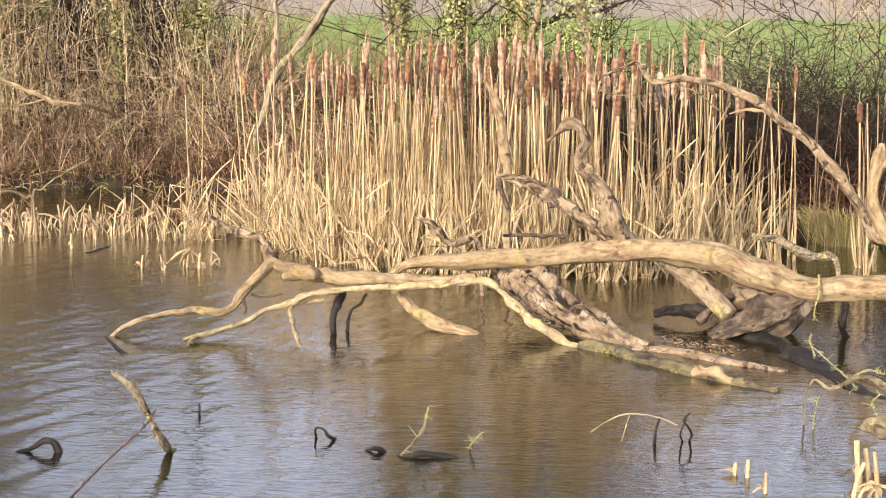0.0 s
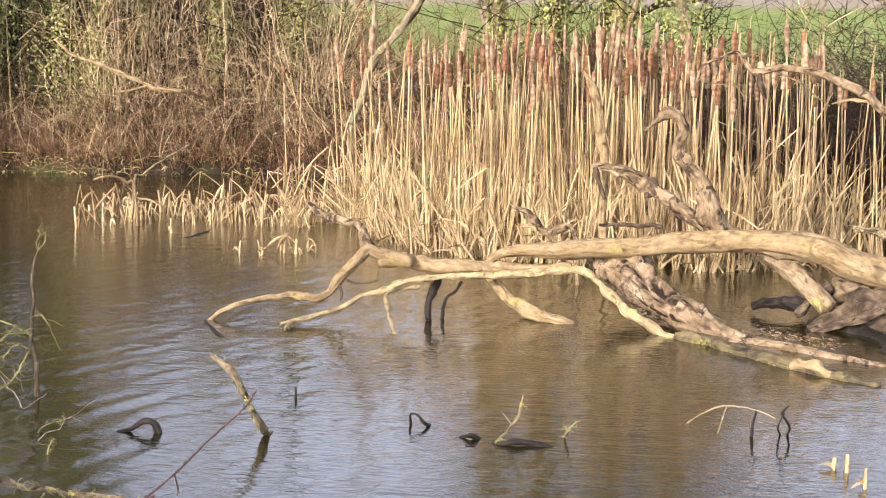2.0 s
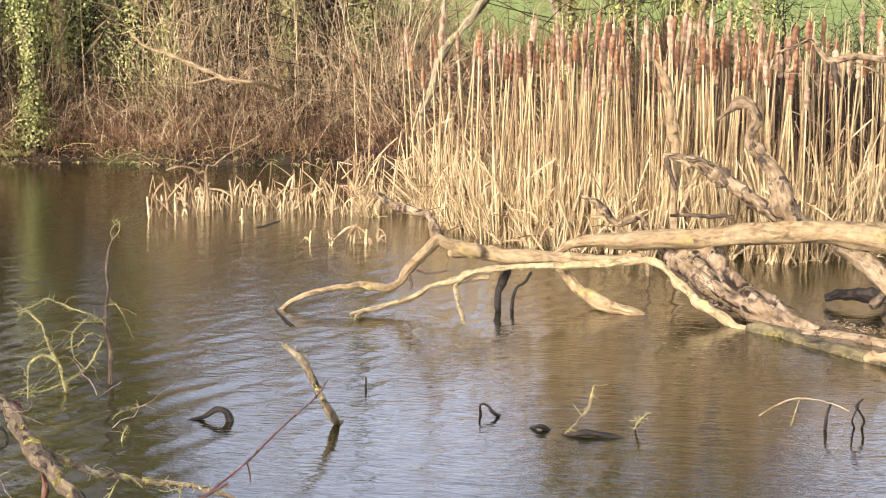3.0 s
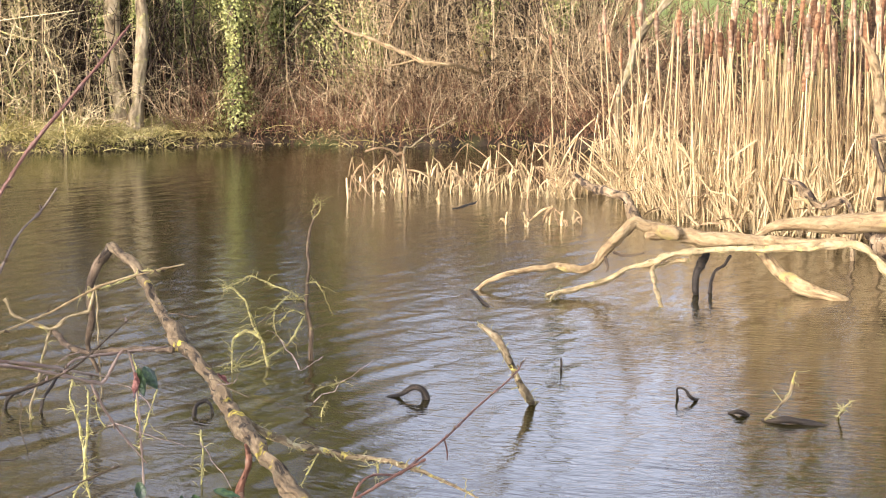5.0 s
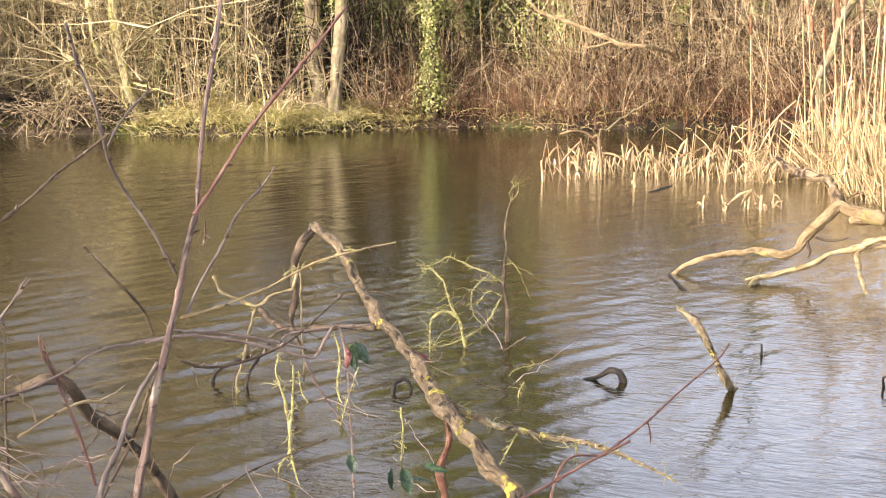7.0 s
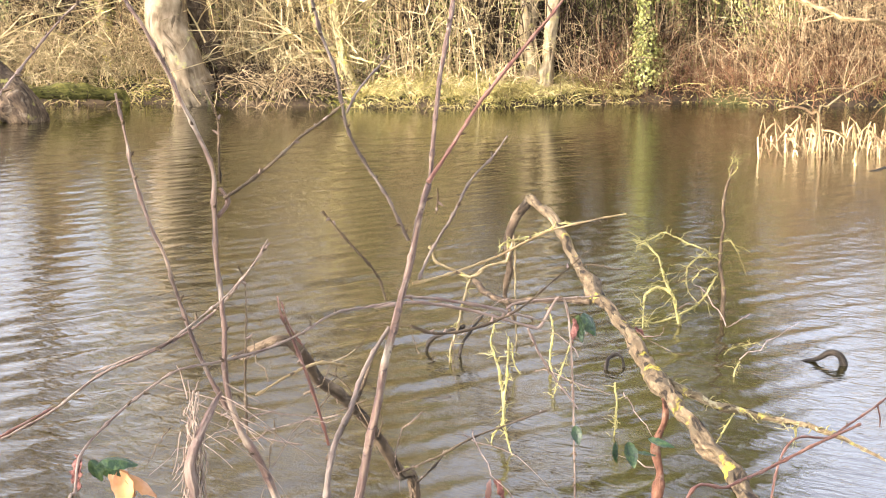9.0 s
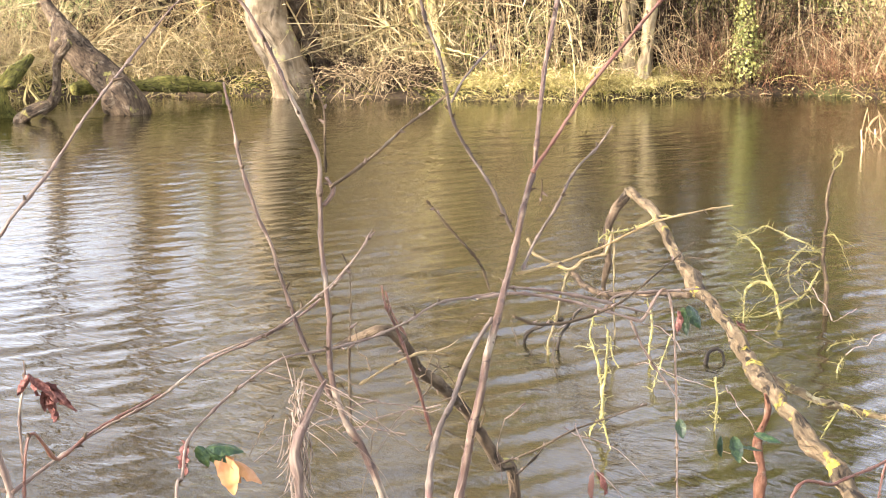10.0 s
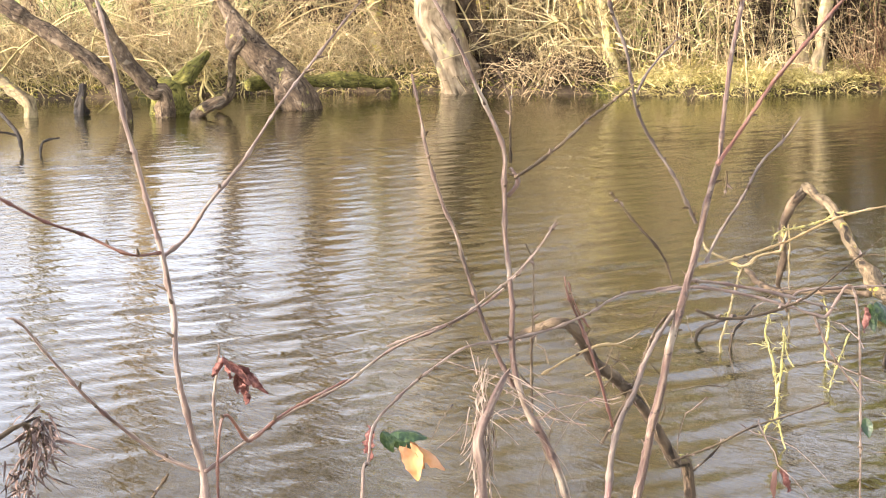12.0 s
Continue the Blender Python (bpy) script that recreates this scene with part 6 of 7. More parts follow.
for x, y, s in spots:
    # Back rows take the darker copies, so shade between stems is in the colour.
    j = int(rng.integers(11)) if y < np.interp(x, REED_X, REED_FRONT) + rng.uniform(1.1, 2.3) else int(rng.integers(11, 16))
    if x > 3 and rng.random() < 0.6:
        j = int(rng.integers(9, 11))
    kind, ob = patterns[j]
    m = pose(x, y, 0, rng.normal(0, 2.2), rng.normal(0.6, 2.4), rng.uniform(0, 360))
    if j not in used:
        used.add(j)
        c = ob
        c.matrix_basis = m
    else:
        c = copy_thing(ob, m)
    wide = rng.uniform(0.9, 1.65)
    c.scale = (wide, wide, s)
    tagged(c, LABELS[kind], "cattail", "cattails of the reed bed")

n = 130
x = rng.normal(0.4, 1.1, n).clip(-2.6, 3.2)
base = np.stack([x, np.interp(x, REED_X, REED_FRONT) + rng.uniform(0.2, 3.2, n), np.full(n, -0.1)], 1)
v, q, _ = strands(rng, base, np.stack([rng.normal(0.01, 0.05, n), rng.normal(0, 0.05, n), np.ones(n)], 1), rng.uniform(0.9, 2.2, n), 0.0085, 0.004, 0.03, 0, 0.03, 5, 5)
# Darker straw here too, so the gaps between the cattails look shaded.
stuff("reed_stalks", v, q, straw_dark_shaded, "thin bare reed stalks between the cattails", "reeds")

n = 150
x = rng.uniform(1.6, 6.8, n)
base = np.stack([x, np.interp(x, REED_X, REED_FRONT) + rng.uniform(0.4, 2.4, n) - 0.15 * np.maximum(0, x - 3), np.full(n, -0.1)], 1)
v, q, _ = strands(rng, base, np.stack([rng.normal(0.01, 0.05, n), rng.normal(0, 0.05, n), np.ones(n)], 1), rng.uniform(0.8, 2.2, n), 0.007, 0.004, 0.03, 0, 0.03, 5, 5)
stuff("reed_stalks", v, q, straw_dark_shaded, "sparse brown reed stalks beside the sedge", "reeds")

# reed stubble, bent leaves and litter between the stalks
n = 2600
x = np.concatenate([np.where(rng.random(2000) < 0.9, rng.uniform(-3.8, 2.3, 2000), rng.uniform(2.3, 3.4, 2000)), np.clip(np.concatenate([rng.normal(c0, 0.11, 46) for c0 in (-6.25, -5.95, -5.35, -4.95, -4.85, -4.1, -3.9, -3.7, -3.5, -3.3)]), -6.6, -3.2), rng.uniform(1.4, 2.9, 140)])
y = np.where(x < -3.4, np.interp(x, [-6.6, -5, -3.4], [18.2, 17.9, 18.0]) + rng.beta(1.2, 2, n) * 1.9, np.interp(x, REED_X, REED_FRONT) - 0.25 + rng.beta(1.1, 1.6, n) * 3.0)
base = np.stack([x, y, np.full(n, -0.12)], 1)
way = np.stack([rng.normal(0, 0.30, n), rng.normal(0, 0.25, n), np.ones(n)], 1)
sh = np.where(x < -3.2, 0.42, 1.0)
way[x < -3.2, :2] *= 1.7
v1, q1, _ = strands(rng, base[:1100], way[:1100], rng.gamma(4, 0.14, 1100) * sh[:1100] + 0.14, 0.011, 0.007, 0.12, 0, 0.05, 4, 4)
v3, q3, _ = strands(rng, base[2000:2460:16], way[2000:2460:16] * np.array([0.8, 0.8, 1]), rng.gamma(4, 0.05, 29) + 0.14, 0.013, 0.009, 0.1, 0.0, 0.05, 3, 5)
keep = np.ones(n, dtype=bool)
keep[2000:2460] = np.arange(460) % 12 == 0
base, way, sh, n = base[keep], way[keep], sh[keep], int(keep.sum())
base, way, sh = base[::2], way[::2], sh[::2]
n = len(base)
v2, q2 = blades(rng, base, way + rng.normal(0, 0.25, (n, 3)) * np.array([1, 1, 0]), rng.gamma(4, 0.14, n) * sh + 0.15, rng.uniform(0.012, 0.036, n), rng.choice([0.02, 0.05, 0.12, 0.6], n), 0.1)
m = 800
x = np.where(rng.random(m) < 0.9, rng.uniform(-3.4, 2.4, m), rng.uniform(-6.0, -3.4, m))
y = np.where(x < -3.4, 18.0 + rng.beta(1.2, 2, m) * 1.7, np.interp(x, REED_X, REED_FRONT) - 0.2 + rng.beta(1.0, 1.8, m) * 2.4)
up = np.stack([rng.normal(0, 0.18, m), rng.normal(0, 0.15, m), np.ones(m)], 1)
tall = np.where(x < -3.4, rng.uniform(0.15, 0.42, m), rng.gamma(5, 0.13, m))
foot = np.stack([x, y, np.full(m, -0.1)], 1)
knee = foot + up * tall[:, None]
down = np.stack([rng.normal(0, 0.8, m), rng.normal(-0.2, 0.5, m), rng.uniform(-1.5, -0.3, m)], 1)
wide = rng.uniform(0.010, 0.022, m)
v4, q4 = blades(rng, foot, up, tall * 1.02, wide, 0, 0.02, 2)
v5, q5 = blades(rng, knee, down, np.minimum(tall, 0.7) * rng.uniform(0.4, 1.0, m), wide, 0.2, 0.12, 4)
stuff("reed_stubble", *joined((v1, q1), (v2, q2), (v3, q3), (v4, q4), (v5, q5)), straw, "broken pale reed stubble standing in shallow water", "reeds")
n = 800
x = rng.uniform(-3.8, 2.5, n)
base = np.stack([x, np.interp(x, REED_X, REED_FRONT) + rng.uniform(-0.3, 2.8, n), rng.uniform(0.0, 0.35, n)], 1)
v, q = blades(rng, base, np.stack([rng.normal(0, 1, n), rng.normal(0, 1, n), rng.uniform(-0.1, 0.5, n)], 1), rng.uniform(0.25, 0.8, n), rng.uniform(0.01, 0.026, n), 0.25, 0.3)
stuff("reed_litter", v, q, straw_dark_shaded, "collapsed dead reed leaves lying between the stalks", "reeds")


def reed_clump(x, y, n, tall, seed):
    """A clump of broken reeds: thick short stems, some of them snapped so that the top hangs down beside the foot."""
    rng = np.random.default_rng(seed)
    T = stand("reed_clump", (x, y, 0), "clump of broken pale reeds bent over in shallow water", "reeds", "reed clumps in the shallows")
    for k in range(n):
        a, d = rng.uniform(0, 2 * math.pi), rng.uniform(0.02, 0.16)
        foot = np.array([x + d * 1.5 * math.cos(a), y + d * math.sin(a), -0.15])
        h = tall * rng.choice([0.3, 0.5, 0.65, 0.85, 1.25]) * rng.uniform(0.8, 1.15)
        lean = np.array([rng.normal(0, 0.16), rng.normal(0, 0.12), 1.0])
        knee = foot + lean * (h + 0.15)
        r = rng.choice([0.006, 0.008, 0.011, 0.016])
        skin = straw_dark_shaded if rng.random() < 0.5 else straw
        v, q, g = tube([(*foot, r), (*(foot * 0.5 + knee * 0.5), r), (*knee, r * 0.75)], 6, 0.3, 0.07, int(rng.integers(90)))
        part("stem", v, q, skin, T, "", True, g)
        for _ in range(int(rng.choice([0, 1, 1, 2]))):
            side = np.array([rng.choice([-1, 1]) * rng.uniform(0.2, 1.3), rng.normal(0, 0.4), -rng.uniform(0.3, 1.6)])
            side *= h * rng.uniform(0.7, 1.4) / np.linalg.norm(side)
            tip = knee + side
            tip[2] = max(tip[2], -0.03)
            start = knee - lean * 0.01 + side * 0.04
            v, q, g = tube([(*start, r * 0.7), (*((start + tip) / 2 + (0, 0, 0.03)), r * 1.1), (*tip, r * 0.5)], 6, 0.35, 0.06, int(rng.integers(90)))
            part("leaf", v, q, skin, T, "", True, g)


for k, (x, y, n, tall) in enumerate(((-6.35, 17.48, 5, 0.24), (-6.8, 19.4, 3, 0.3), (-6.23, 18.22, 8, 0.42), (-5.95, 17.75, 4, 0.36), (-6.3, 18.9, 6, 0.4), (-5.82, 18.47, 9, 0.46), (-6.24, 19.31, 6, 0.36),
                                     (-5.5, 19.0, 5, 0.34), (-5.86, 19.74, 6, 0.4), (-5.5, 20.2, 6, 0.42), (-5.13, 18.79, 5, 0.25), (-5.25, 19.8, 7, 0.45), (-4.95, 19.9, 6, 0.48), (-4.79, 19.35, 6, 0.5), (-4.69, 19.7, 7, 0.55),
                                     (-4.6, 20.2, 6, 0.5), (-4.37, 19.45, 7, 0.6), (-4.29, 19.8, 7, 0.6), (-4.1, 20.2, 7, 0.65), (-3.95, 19.5, 8, 0.6), (-4.1, 18.05, 6, 0.3), (-3.75, 19.1, 9, 0.6), (-3.5, 18.6, 9, 0.6), (-3.19, 15.65, 6, 0.2), (-3.05, 15.85, 5, 0.2))):
    reed_clump(x, y, max(3, int(n * 0.75)), tall * 0.88, 400 + k)


# ---- far bank vegetation
def scatter(rng, n, x0, x1, d0, d1):
    x = rng.uniform(x0, x1, n)
    y = shore_y(x) + rng.uniform(d0, d1, n)
    return np.stack([x, y, ground_z(x, y) - 0.05], 1)


def thicket(name, seed, n, x0, x1, d0, d1, height, r, mat, label, bend=0.3, droop=0.3, tilt=0.35, forks=3, category="shrubs", lean=0.1):
    """Stems with side twigs along a stretch of the far bank."""
    rng = np.random.default_rng(seed)
    base = scatter(rng, n, x0, x1, d0, d1)
    way = np.stack([rng.normal(0, tilt, n), rng.normal(0, tilt, n) - lean, np.ones(n)], 1)
    length = height * rng.gamma(6, 1 / 6, n)
    v, q, p = strands(rng, base, way, length, r * rng.uniform(0.6, 1.3, n), r * 0.35, bend, droop, 0.06, 5)
    pairs = [(v, q)]
    for k in range(forks):
        at = p[np.arange(n), rng.integers(1, 5, n)]
        w = np.stack([rng.normal(0, 0.8, n), rng.normal(0, 0.8, n), rng.uniform(0.1, 1.1, n)], 1)
        v, q, _ = strands(rng, at, w, length * rng.uniform(0.2, 0.5, n), r * 0.55, r * 0.25, 0.2, 0.1, 0.07, 3)
        pairs.append((v, q))
    return stuff(name, *joined(*pairs), mat, label, category)


thicket("bramble_thicket", 21, 2000, -12.0, 1.0, 0.0, 2.0, 1.25, 0.0075, twig_brown, "red-brown bare bramble thicket along the water", 0.22, 0.3, 0.33, 2)
thicket("bramble_thicket", 20, 1150, -12.5, 1.0, 0.1, 1.8, 1.3, 0.0075, twig_tan, "dry tan stalks among the brambles", 0.2, 0.25, 0.38, 2)
thicket("bramble_fringe", 19, 1100, -12.0, 5.5, -0.05, 0.35, 0.75, 0.0065, twig_brown, "brown bramble shoots overhanging the water", 0.25, 0.5, 0.4, 2, "shrubs", 0.5)
# The near-black colour supplies the unlit depth behind the brambles and reeds.
thicket("bramble_thicket", 22, 3600, -12.0, 5.5, 0.8, 4.0, 1.5, 0.009, twig_dark_shaded, "dark bare thicket behind the brambles", 0.25, 0.3, 0.35)
thicket("bramble_thicket", 23, 3600, 0.0, 9.0, 0.3, 3.6, 1.85, 0.009, twig_dark_shaded, "dark bare thicket behind the reed bed", 0.25, 0.35, 0.35)
thicket("bramble_thicket", 29, 900, -1.0, 9.0, 0.0, 1.2, 0.9, 0.008, twig_brown, "brown bramble along the water behind the reeds", 0.25, 0.35, 0.4, 2)
thicket("dry_stems", 39, 260, -9.0, -4.8, 0.4, 2.0, 2.6, 0.009, twig_tan, "tall pale upright stalks in the bramble hedge", 0.08, 0.04, 0.12, 3)
thicket("dry_stems", 24, 260, -9.5, -4.5, 0.6, 2.6, 2.2, 0.0095, twig_tan, "tall pale dry stems and bare twigs", 0.12, 0.08, 0.2, 3)
thicket("dry_stems", 34, 360, -8.6, -3.5, 0.6, 2.6, 2.3, 0.009, twig_tan, "tan twiggy hedge behind the brambles", 0.25, 0.2, 0.35, 4)
thicket("dry_stems", 30, 900, -6.0, 1.0, 1.5, 4.5, 2.0, 0.010, twig_brown, "tall brown hedge stems behind the reeds", 0.2, 0.12, 0.25, 3)
thicket("dry_stems", 36, 300, -31.0, -14.0, 0.8, 3.6, 1.8, 0.008, twig_brown, "brown bare stems among the dry ones", 0.15, 0.1, 0.18, 3)
thicket("dry_stems", 25, 430, -31.0, -16.3, 0.9, 3.6, 1.8, 0.0085, twig_tan, "tall pale dry stems and bare twigs", 0.2, 0.1, 0.22, 4)
thicket("dry_stems", 33, 230, -16.5, -9.0, 0.7, 2.2, 2.1, 0.0085, twig_tan, "scattered pale dry stems on the grassy bank", 0.1, 0.06, 0.12, 2)
thicket("willow_shoots", 26, 300, -22.0, -13.0, 0.4, 2.0, 1.5, 0.0085, twig_yellow, "yellowish bare willow shoots on the bank", 0.4, 0.4, 0.45, 4)
thicket("willow_shoots", 27, 1300, -33.0, -20.5, -0.1, 2.6, 1.5, 0.0085, twig_yellow, "yellowish bare willow shoots round the old limbs", 0.45, 0.35, 0.5, 5)
thicket("willow_shoots", 41, 620, -33.0, -19.5, 0.3, 3.0, 1.5, 0.0085, twig_tan, "tan bare willow shoots among the old limbs", 0.4, 0.4, 0.5, 4)
thicket("willow_shoots", 32, 480, -33.0, -14.0, 1.5, 4.5, 1.9, 0.0085, twig_yellow, "tan bare shoots behind the old limbs", 0.3, 0.15, 0.3, 5)
thicket("willow_shoots", 38, 620, -20.8, -14.0, 1.2, 3.6, 5.2, 0.012, twig_yellow, "tall bare willow shoots rising behind the bank", 0.1, 0.04, 0.1, 6)
# Near-black stems paint the shade between lit stems, where light hardly penetrates.
thicket("shade_thicket", 28, 2600, -15.5, -5.0, 1.4, 5.0, 2.0, 0.018, twig_dark_shaded, "dark bare undergrowth under the trees", 0.2, 0.1, 0.2)
thicket("shade_thicket", 40, 1500, -24.0, -15.0, 2.0, 5.5, 1.9, 0.018, twig_dark_shaded, "dark bare undergrowth behind the willows", 0.2, 0.1, 0.2)
thicket("shade_thicket", 42, 500, -33.0, -22.0, 3.2, 5.5, 1.5, 0.016, twig_dark_shaded, "dark bare undergrowth behind the old limbs", 0.25, 0.15, 0.3)
# Blackish twigs stand in for the shadow under the drooping dome.
thicket("shade_thicket", 43, 620, -19.4, -15.9, 0.0, 1.1, 0.55, 0.010, twig_dark_shaded, "dark wet undergrowth below the drooping twigs", 0.4, 0.5, 0.5)
thicket("crooked_limbs", 44, 120, -30.0, -14.2, 0.6, 3.4, 2.6, 0.024, twig_yellow, "crooked lichen-yellow limbs crossing in the thicket", 0.7, 0.3, 0.6, 7)
thicket("crooked_limbs", 45, 34, -30.0, -21.5, -0.3, 1.2, 1.7, 0.034, bark_alder, "pale lichen-covered willow limbs slanting out of the bank", 0.5, 0.4, 0.8, 3, "shrubs", 0.2)

thicket("fallen_twigs", 35, 420, -23.0, -8.0, -0.1, 1.6, 0.7, 0.009, twig_tan, "fallen twigs and dead stalks lying on the bank", 0.3, 0.6, 1.3, 2, "twigs", 0.4)

# a dome of drooping twigs over the water beside the alder
rng = np.random.default_rng(37)
n = 120
base = np.stack([-17.1 + rng.normal(0, 0.35, n), 21.75 + rng.normal(0, 0.25, n), np.full(n, 0.15)], 1)
a = rng.uniform(0, 2 * math.pi, n)
v1, q1, p = strands(rng, base, np.stack([np.cos(a) * 0.9, np.sin(a) * 0.7 - 0.35, rng.uniform(0.8, 1.7, n)], 1), rng.uniform(0.9, 1.9, n), 0.0085, 0.004, 0.4, rng.uniform(0.5, 1.1, n), 0.1, 7)
v2, q2, _ = strands(rng, p[np.arange(n), rng.integers(2, 7, n)], rng.normal(0, 1, (n, 3)) + np.array([0, -0.2, 0.1]), rng.uniform(0.2, 0.5, n), 0.005, 0.003, 0.3, 0.4, 0.1, 4)
stuff("arching_twigs", *joined((v1, q1), (v2, q2)), twig_tan, "dome of tan twigs drooping down to the water", "twigs")

# grass of the bank
rng = np.random.default_rng(31)
n = 13500
base = np.vstack([scatter(rng, n - 6000, -15.5, -11.3, -0.08, 1.9), scatter(rng, 1800, -15.5, -6.0, -0.1, 0.8), scatter(rng, 4200, -32.0, -19.0, -0.1, 1.4)])
v, q = blades(rng, base, np.stack([rng.normal(0, 0.5, n), rng.normal(-0.3, 0.5, n), np.ones(n)], 1), rng.gamma(5, 0.06, n), 0.016, 0.6, 0.35, 3)
stuff("bank_grass", v, q, grass_pale, "tussocky yellow-green winter grass on the bank", "grass")
n = 2600
base = scatter(rng, n, -24.0, 5.0, 0.0, 2.0)
v, q = blades(rng, base, np.stack([rng.normal(0, 0.5, n), rng.normal(-0.3, 0.5, n), np.ones(n)], 1), rng.gamma(5, 0.05, n), 0.011, 0.5, 0.3, 3)
stuff("bank_grass", v, q, grass_green, "short green grass along the bank", "grass")
tufts = scatter(rng, 420, -15.6, -11.2, 0.1, 1.5)
n = 420 * 36
a, base = rng.uniform(0, 2 * math.pi, n), np.repeat(tufts, 36, axis=0)
base = base + np.stack([np.cos(a), np.sin(a), 0 * a], 1) * rng.uniform(0, 0.06, n)[:, None]
v, q = blades(rng, base, np.stack([np.cos(a) * 0.55, np.sin(a) * 0.55 - 0.15, np.ones(n)], 1), rng.uniform(0.2, 0.5, n), 0.012, 0.75, 0.15, 4)
stuff("grass_tussocks", v, q, grass_pale, "drooping pale grass tussocks on the sunny bank", "grass")
n = 13000
base = scatter(rng, n, -32.0, -11.5, -0.1, 0.8)
v, q = blades(rng, base, np.stack([rng.normal(0, 0.6, n), rng.normal(-0.4, 0.5, n), np.ones(n)], 1), rng.gamma(5, 0.022, n), 0.014, 0.5, 0.3, 3)
stuff("bank_moss", v, q, grass_moss, "bright mossy turf along the water's edge", "moss")
n = 1300
a, d = rng.uniform(0, 2 * math.pi, n), np.abs(rng.normal(0, 0.2, n))
base = np.stack([4.55 + d * np.cos(a), 18.6 + d * np.sin(a), np.full(n, 0.0)], 1)
v, q = blades(rng, base, np.stack([np.cos(a) * 0.5, np.sin(a) * 0.5, np.ones(n)], 1), rng.uniform(0.5, 0.95, n), 0.010, 0.4, 0.15)
stuff("sedge_tussock", v, q, grass_pale, "rounded green-yellow sedge tussock at the water's edge", "sedge")


# ---- trees
def crown(thing, seed, at, n, size, r, mat):
    """Bare twigs of a tree, fanning from points along its limbs."""
    rng = np.random.default_rng(seed)
    at = np.array(at, dtype=float)[rng.integers(len(at), size=n)] + rng.normal(0, 0.25, (n, 3))
    way = np.stack([rng.normal(0, 0.7, n), rng.normal(0, 0.7, n), rng.uniform(0.1, 1.2, n)], 1)
    ln = size * rng.gamma(5, 0.2, n)
    v, q, p = strands(rng, at, way, ln, r, r * 0.3, 0.25, 0.1, 0.15, 4)
    pairs = [(v, q)]
    for _ in range(3):
        w = np.stack([rng.normal(0, 0.8, n), rng.normal(0, 0.8, n), rng.uniform(-0.2, 1.0, n)], 1)
        v, q, _ = strands(rng, p[np.arange(n), rng.integers(1, 5, n)], w, ln * rng.uniform(0.3, 0.6, n), r * 0.4, r * 0.15, 0.25, 0.1, 0.15, 3)
        pairs.append((v, q))
    part("crown", *joined(*pairs), mat, thing)


def wild_tree(x, y, h, r, seed, mat, twig, ivied=0):
    """A bare tree: wavering trunk, limbs, twigs and, where ivied, leaves up the trunk."""
    rng = np.random.default_rng(seed)
    z = ground_z(x, y)
    lean = rng.normal(0, 0.07, 2)
    T = stand("bare_tree", (x, y, z), "ivy-clad bare tree in the wood behind the pond" if ivied else "bare winter tree in the wood behind the pond", "tree", "wood behind the pond")
    pts = [(x + lean[0] * h * u + rng.normal(0, 0.08), y + lean[1] * h * u + rng.normal(0, 0.08), z - 0.2 + h * u, r * (1.15 - u)) for u in np.linspace(0, 1, 7)]
    limb(T, "trunk", mat, pts)
    tips = []
    for k in range(6):
        u = rng.uniform(0.25, 0.85)
        p0 = np.array([np.interp(u, np.linspace(0, 1, 7), [q[i] for q in pts]) for i in range(3)])
        side = 0.3 if ivied > 4000 else 0.8
        d = np.array([rng.normal(0, side), rng.normal(0, side), rng.uniform(0.5, 1.2)])
        d /= np.linalg.norm(d)
        ln = h * rng.uniform(0.2, 0.4)
        p1, p2 = p0 + d * ln * 0.5, p0 + d * ln + np.array([0, 0, 0.2])
        limb(T, "limb", mat, [(*p0, r * 0.45), (*p1, r * 0.3), (*p2, r * 0.12)])
        tips += [p0, p1, p1, p2, p2]
    tips += [np.array(q[:3]) for q in pts[3:]]
    crown(T, seed + 500, tips, 330 if h > 12.4 else 200 if ivied > 2000 else 150 if h > 7.4 else 80, h * 0.16, 0.012, twig)
    if ivied > 4000:
        ivy(T, [q[:3] for q in pts[2:]], 7000, 0.75, seed + 950, "heavy ivy in the crown", 2.0)
    if ivied:
        ivy(T, [q[:3] for q in pts[:6]], int(min(ivied, 3600) * 3.0), r + 0.2, seed + 900)
    return T


rng = np.random.default_rng(41)
WOOD = [(-11.9, 2.8, 1800), (-10.9, 11, 5200), (-10.5, 12, 5600), (-9.8, 7.5, 2600), (-9.1, 4.2, 2000), (-8.4, 4.0, 1100), (-7.6, 3.4, 0), (-6.9, 3.6, 700),
        (-13.9, 4.6, 2400), (-13.3, 6.5, 2400), (-12.7, 6.8, 2200), (-14.7, 9.5, 2400), (-15.6, 6.5, 1600), (-12.2, 2.7, 1500), (-11.0, 4.4, 1800), (-14.4, 4.5, 0), (-15.1, 9.2, 0), (-16.2, 13.5, 1500), (-17.3, 14, 0), (-18.3, 13.5, 0), (-19.4, 14, 1200), (-24.4, 13.8, 0), (-26.4, 14, 0), (-28.6, 13.5, 0), (-25.4, 13.6, 0), (-22.9, 13.5, 0), (-21.3, 10.5, 1000), (-20.5, 9.5, 0),
        (-4.6, 3.6, 0), (-1.5, 7.5, 2600), (-0.6, 8.5, 3000), (0.5, 8, 2800), (1.3, 6.5, 1500), (2.2, 3.6, 0), (3.4, 3.2, 0), (4.6, 3.8, 0), (5.8, 3.4, 0), (7.5, 4.0, 0)]
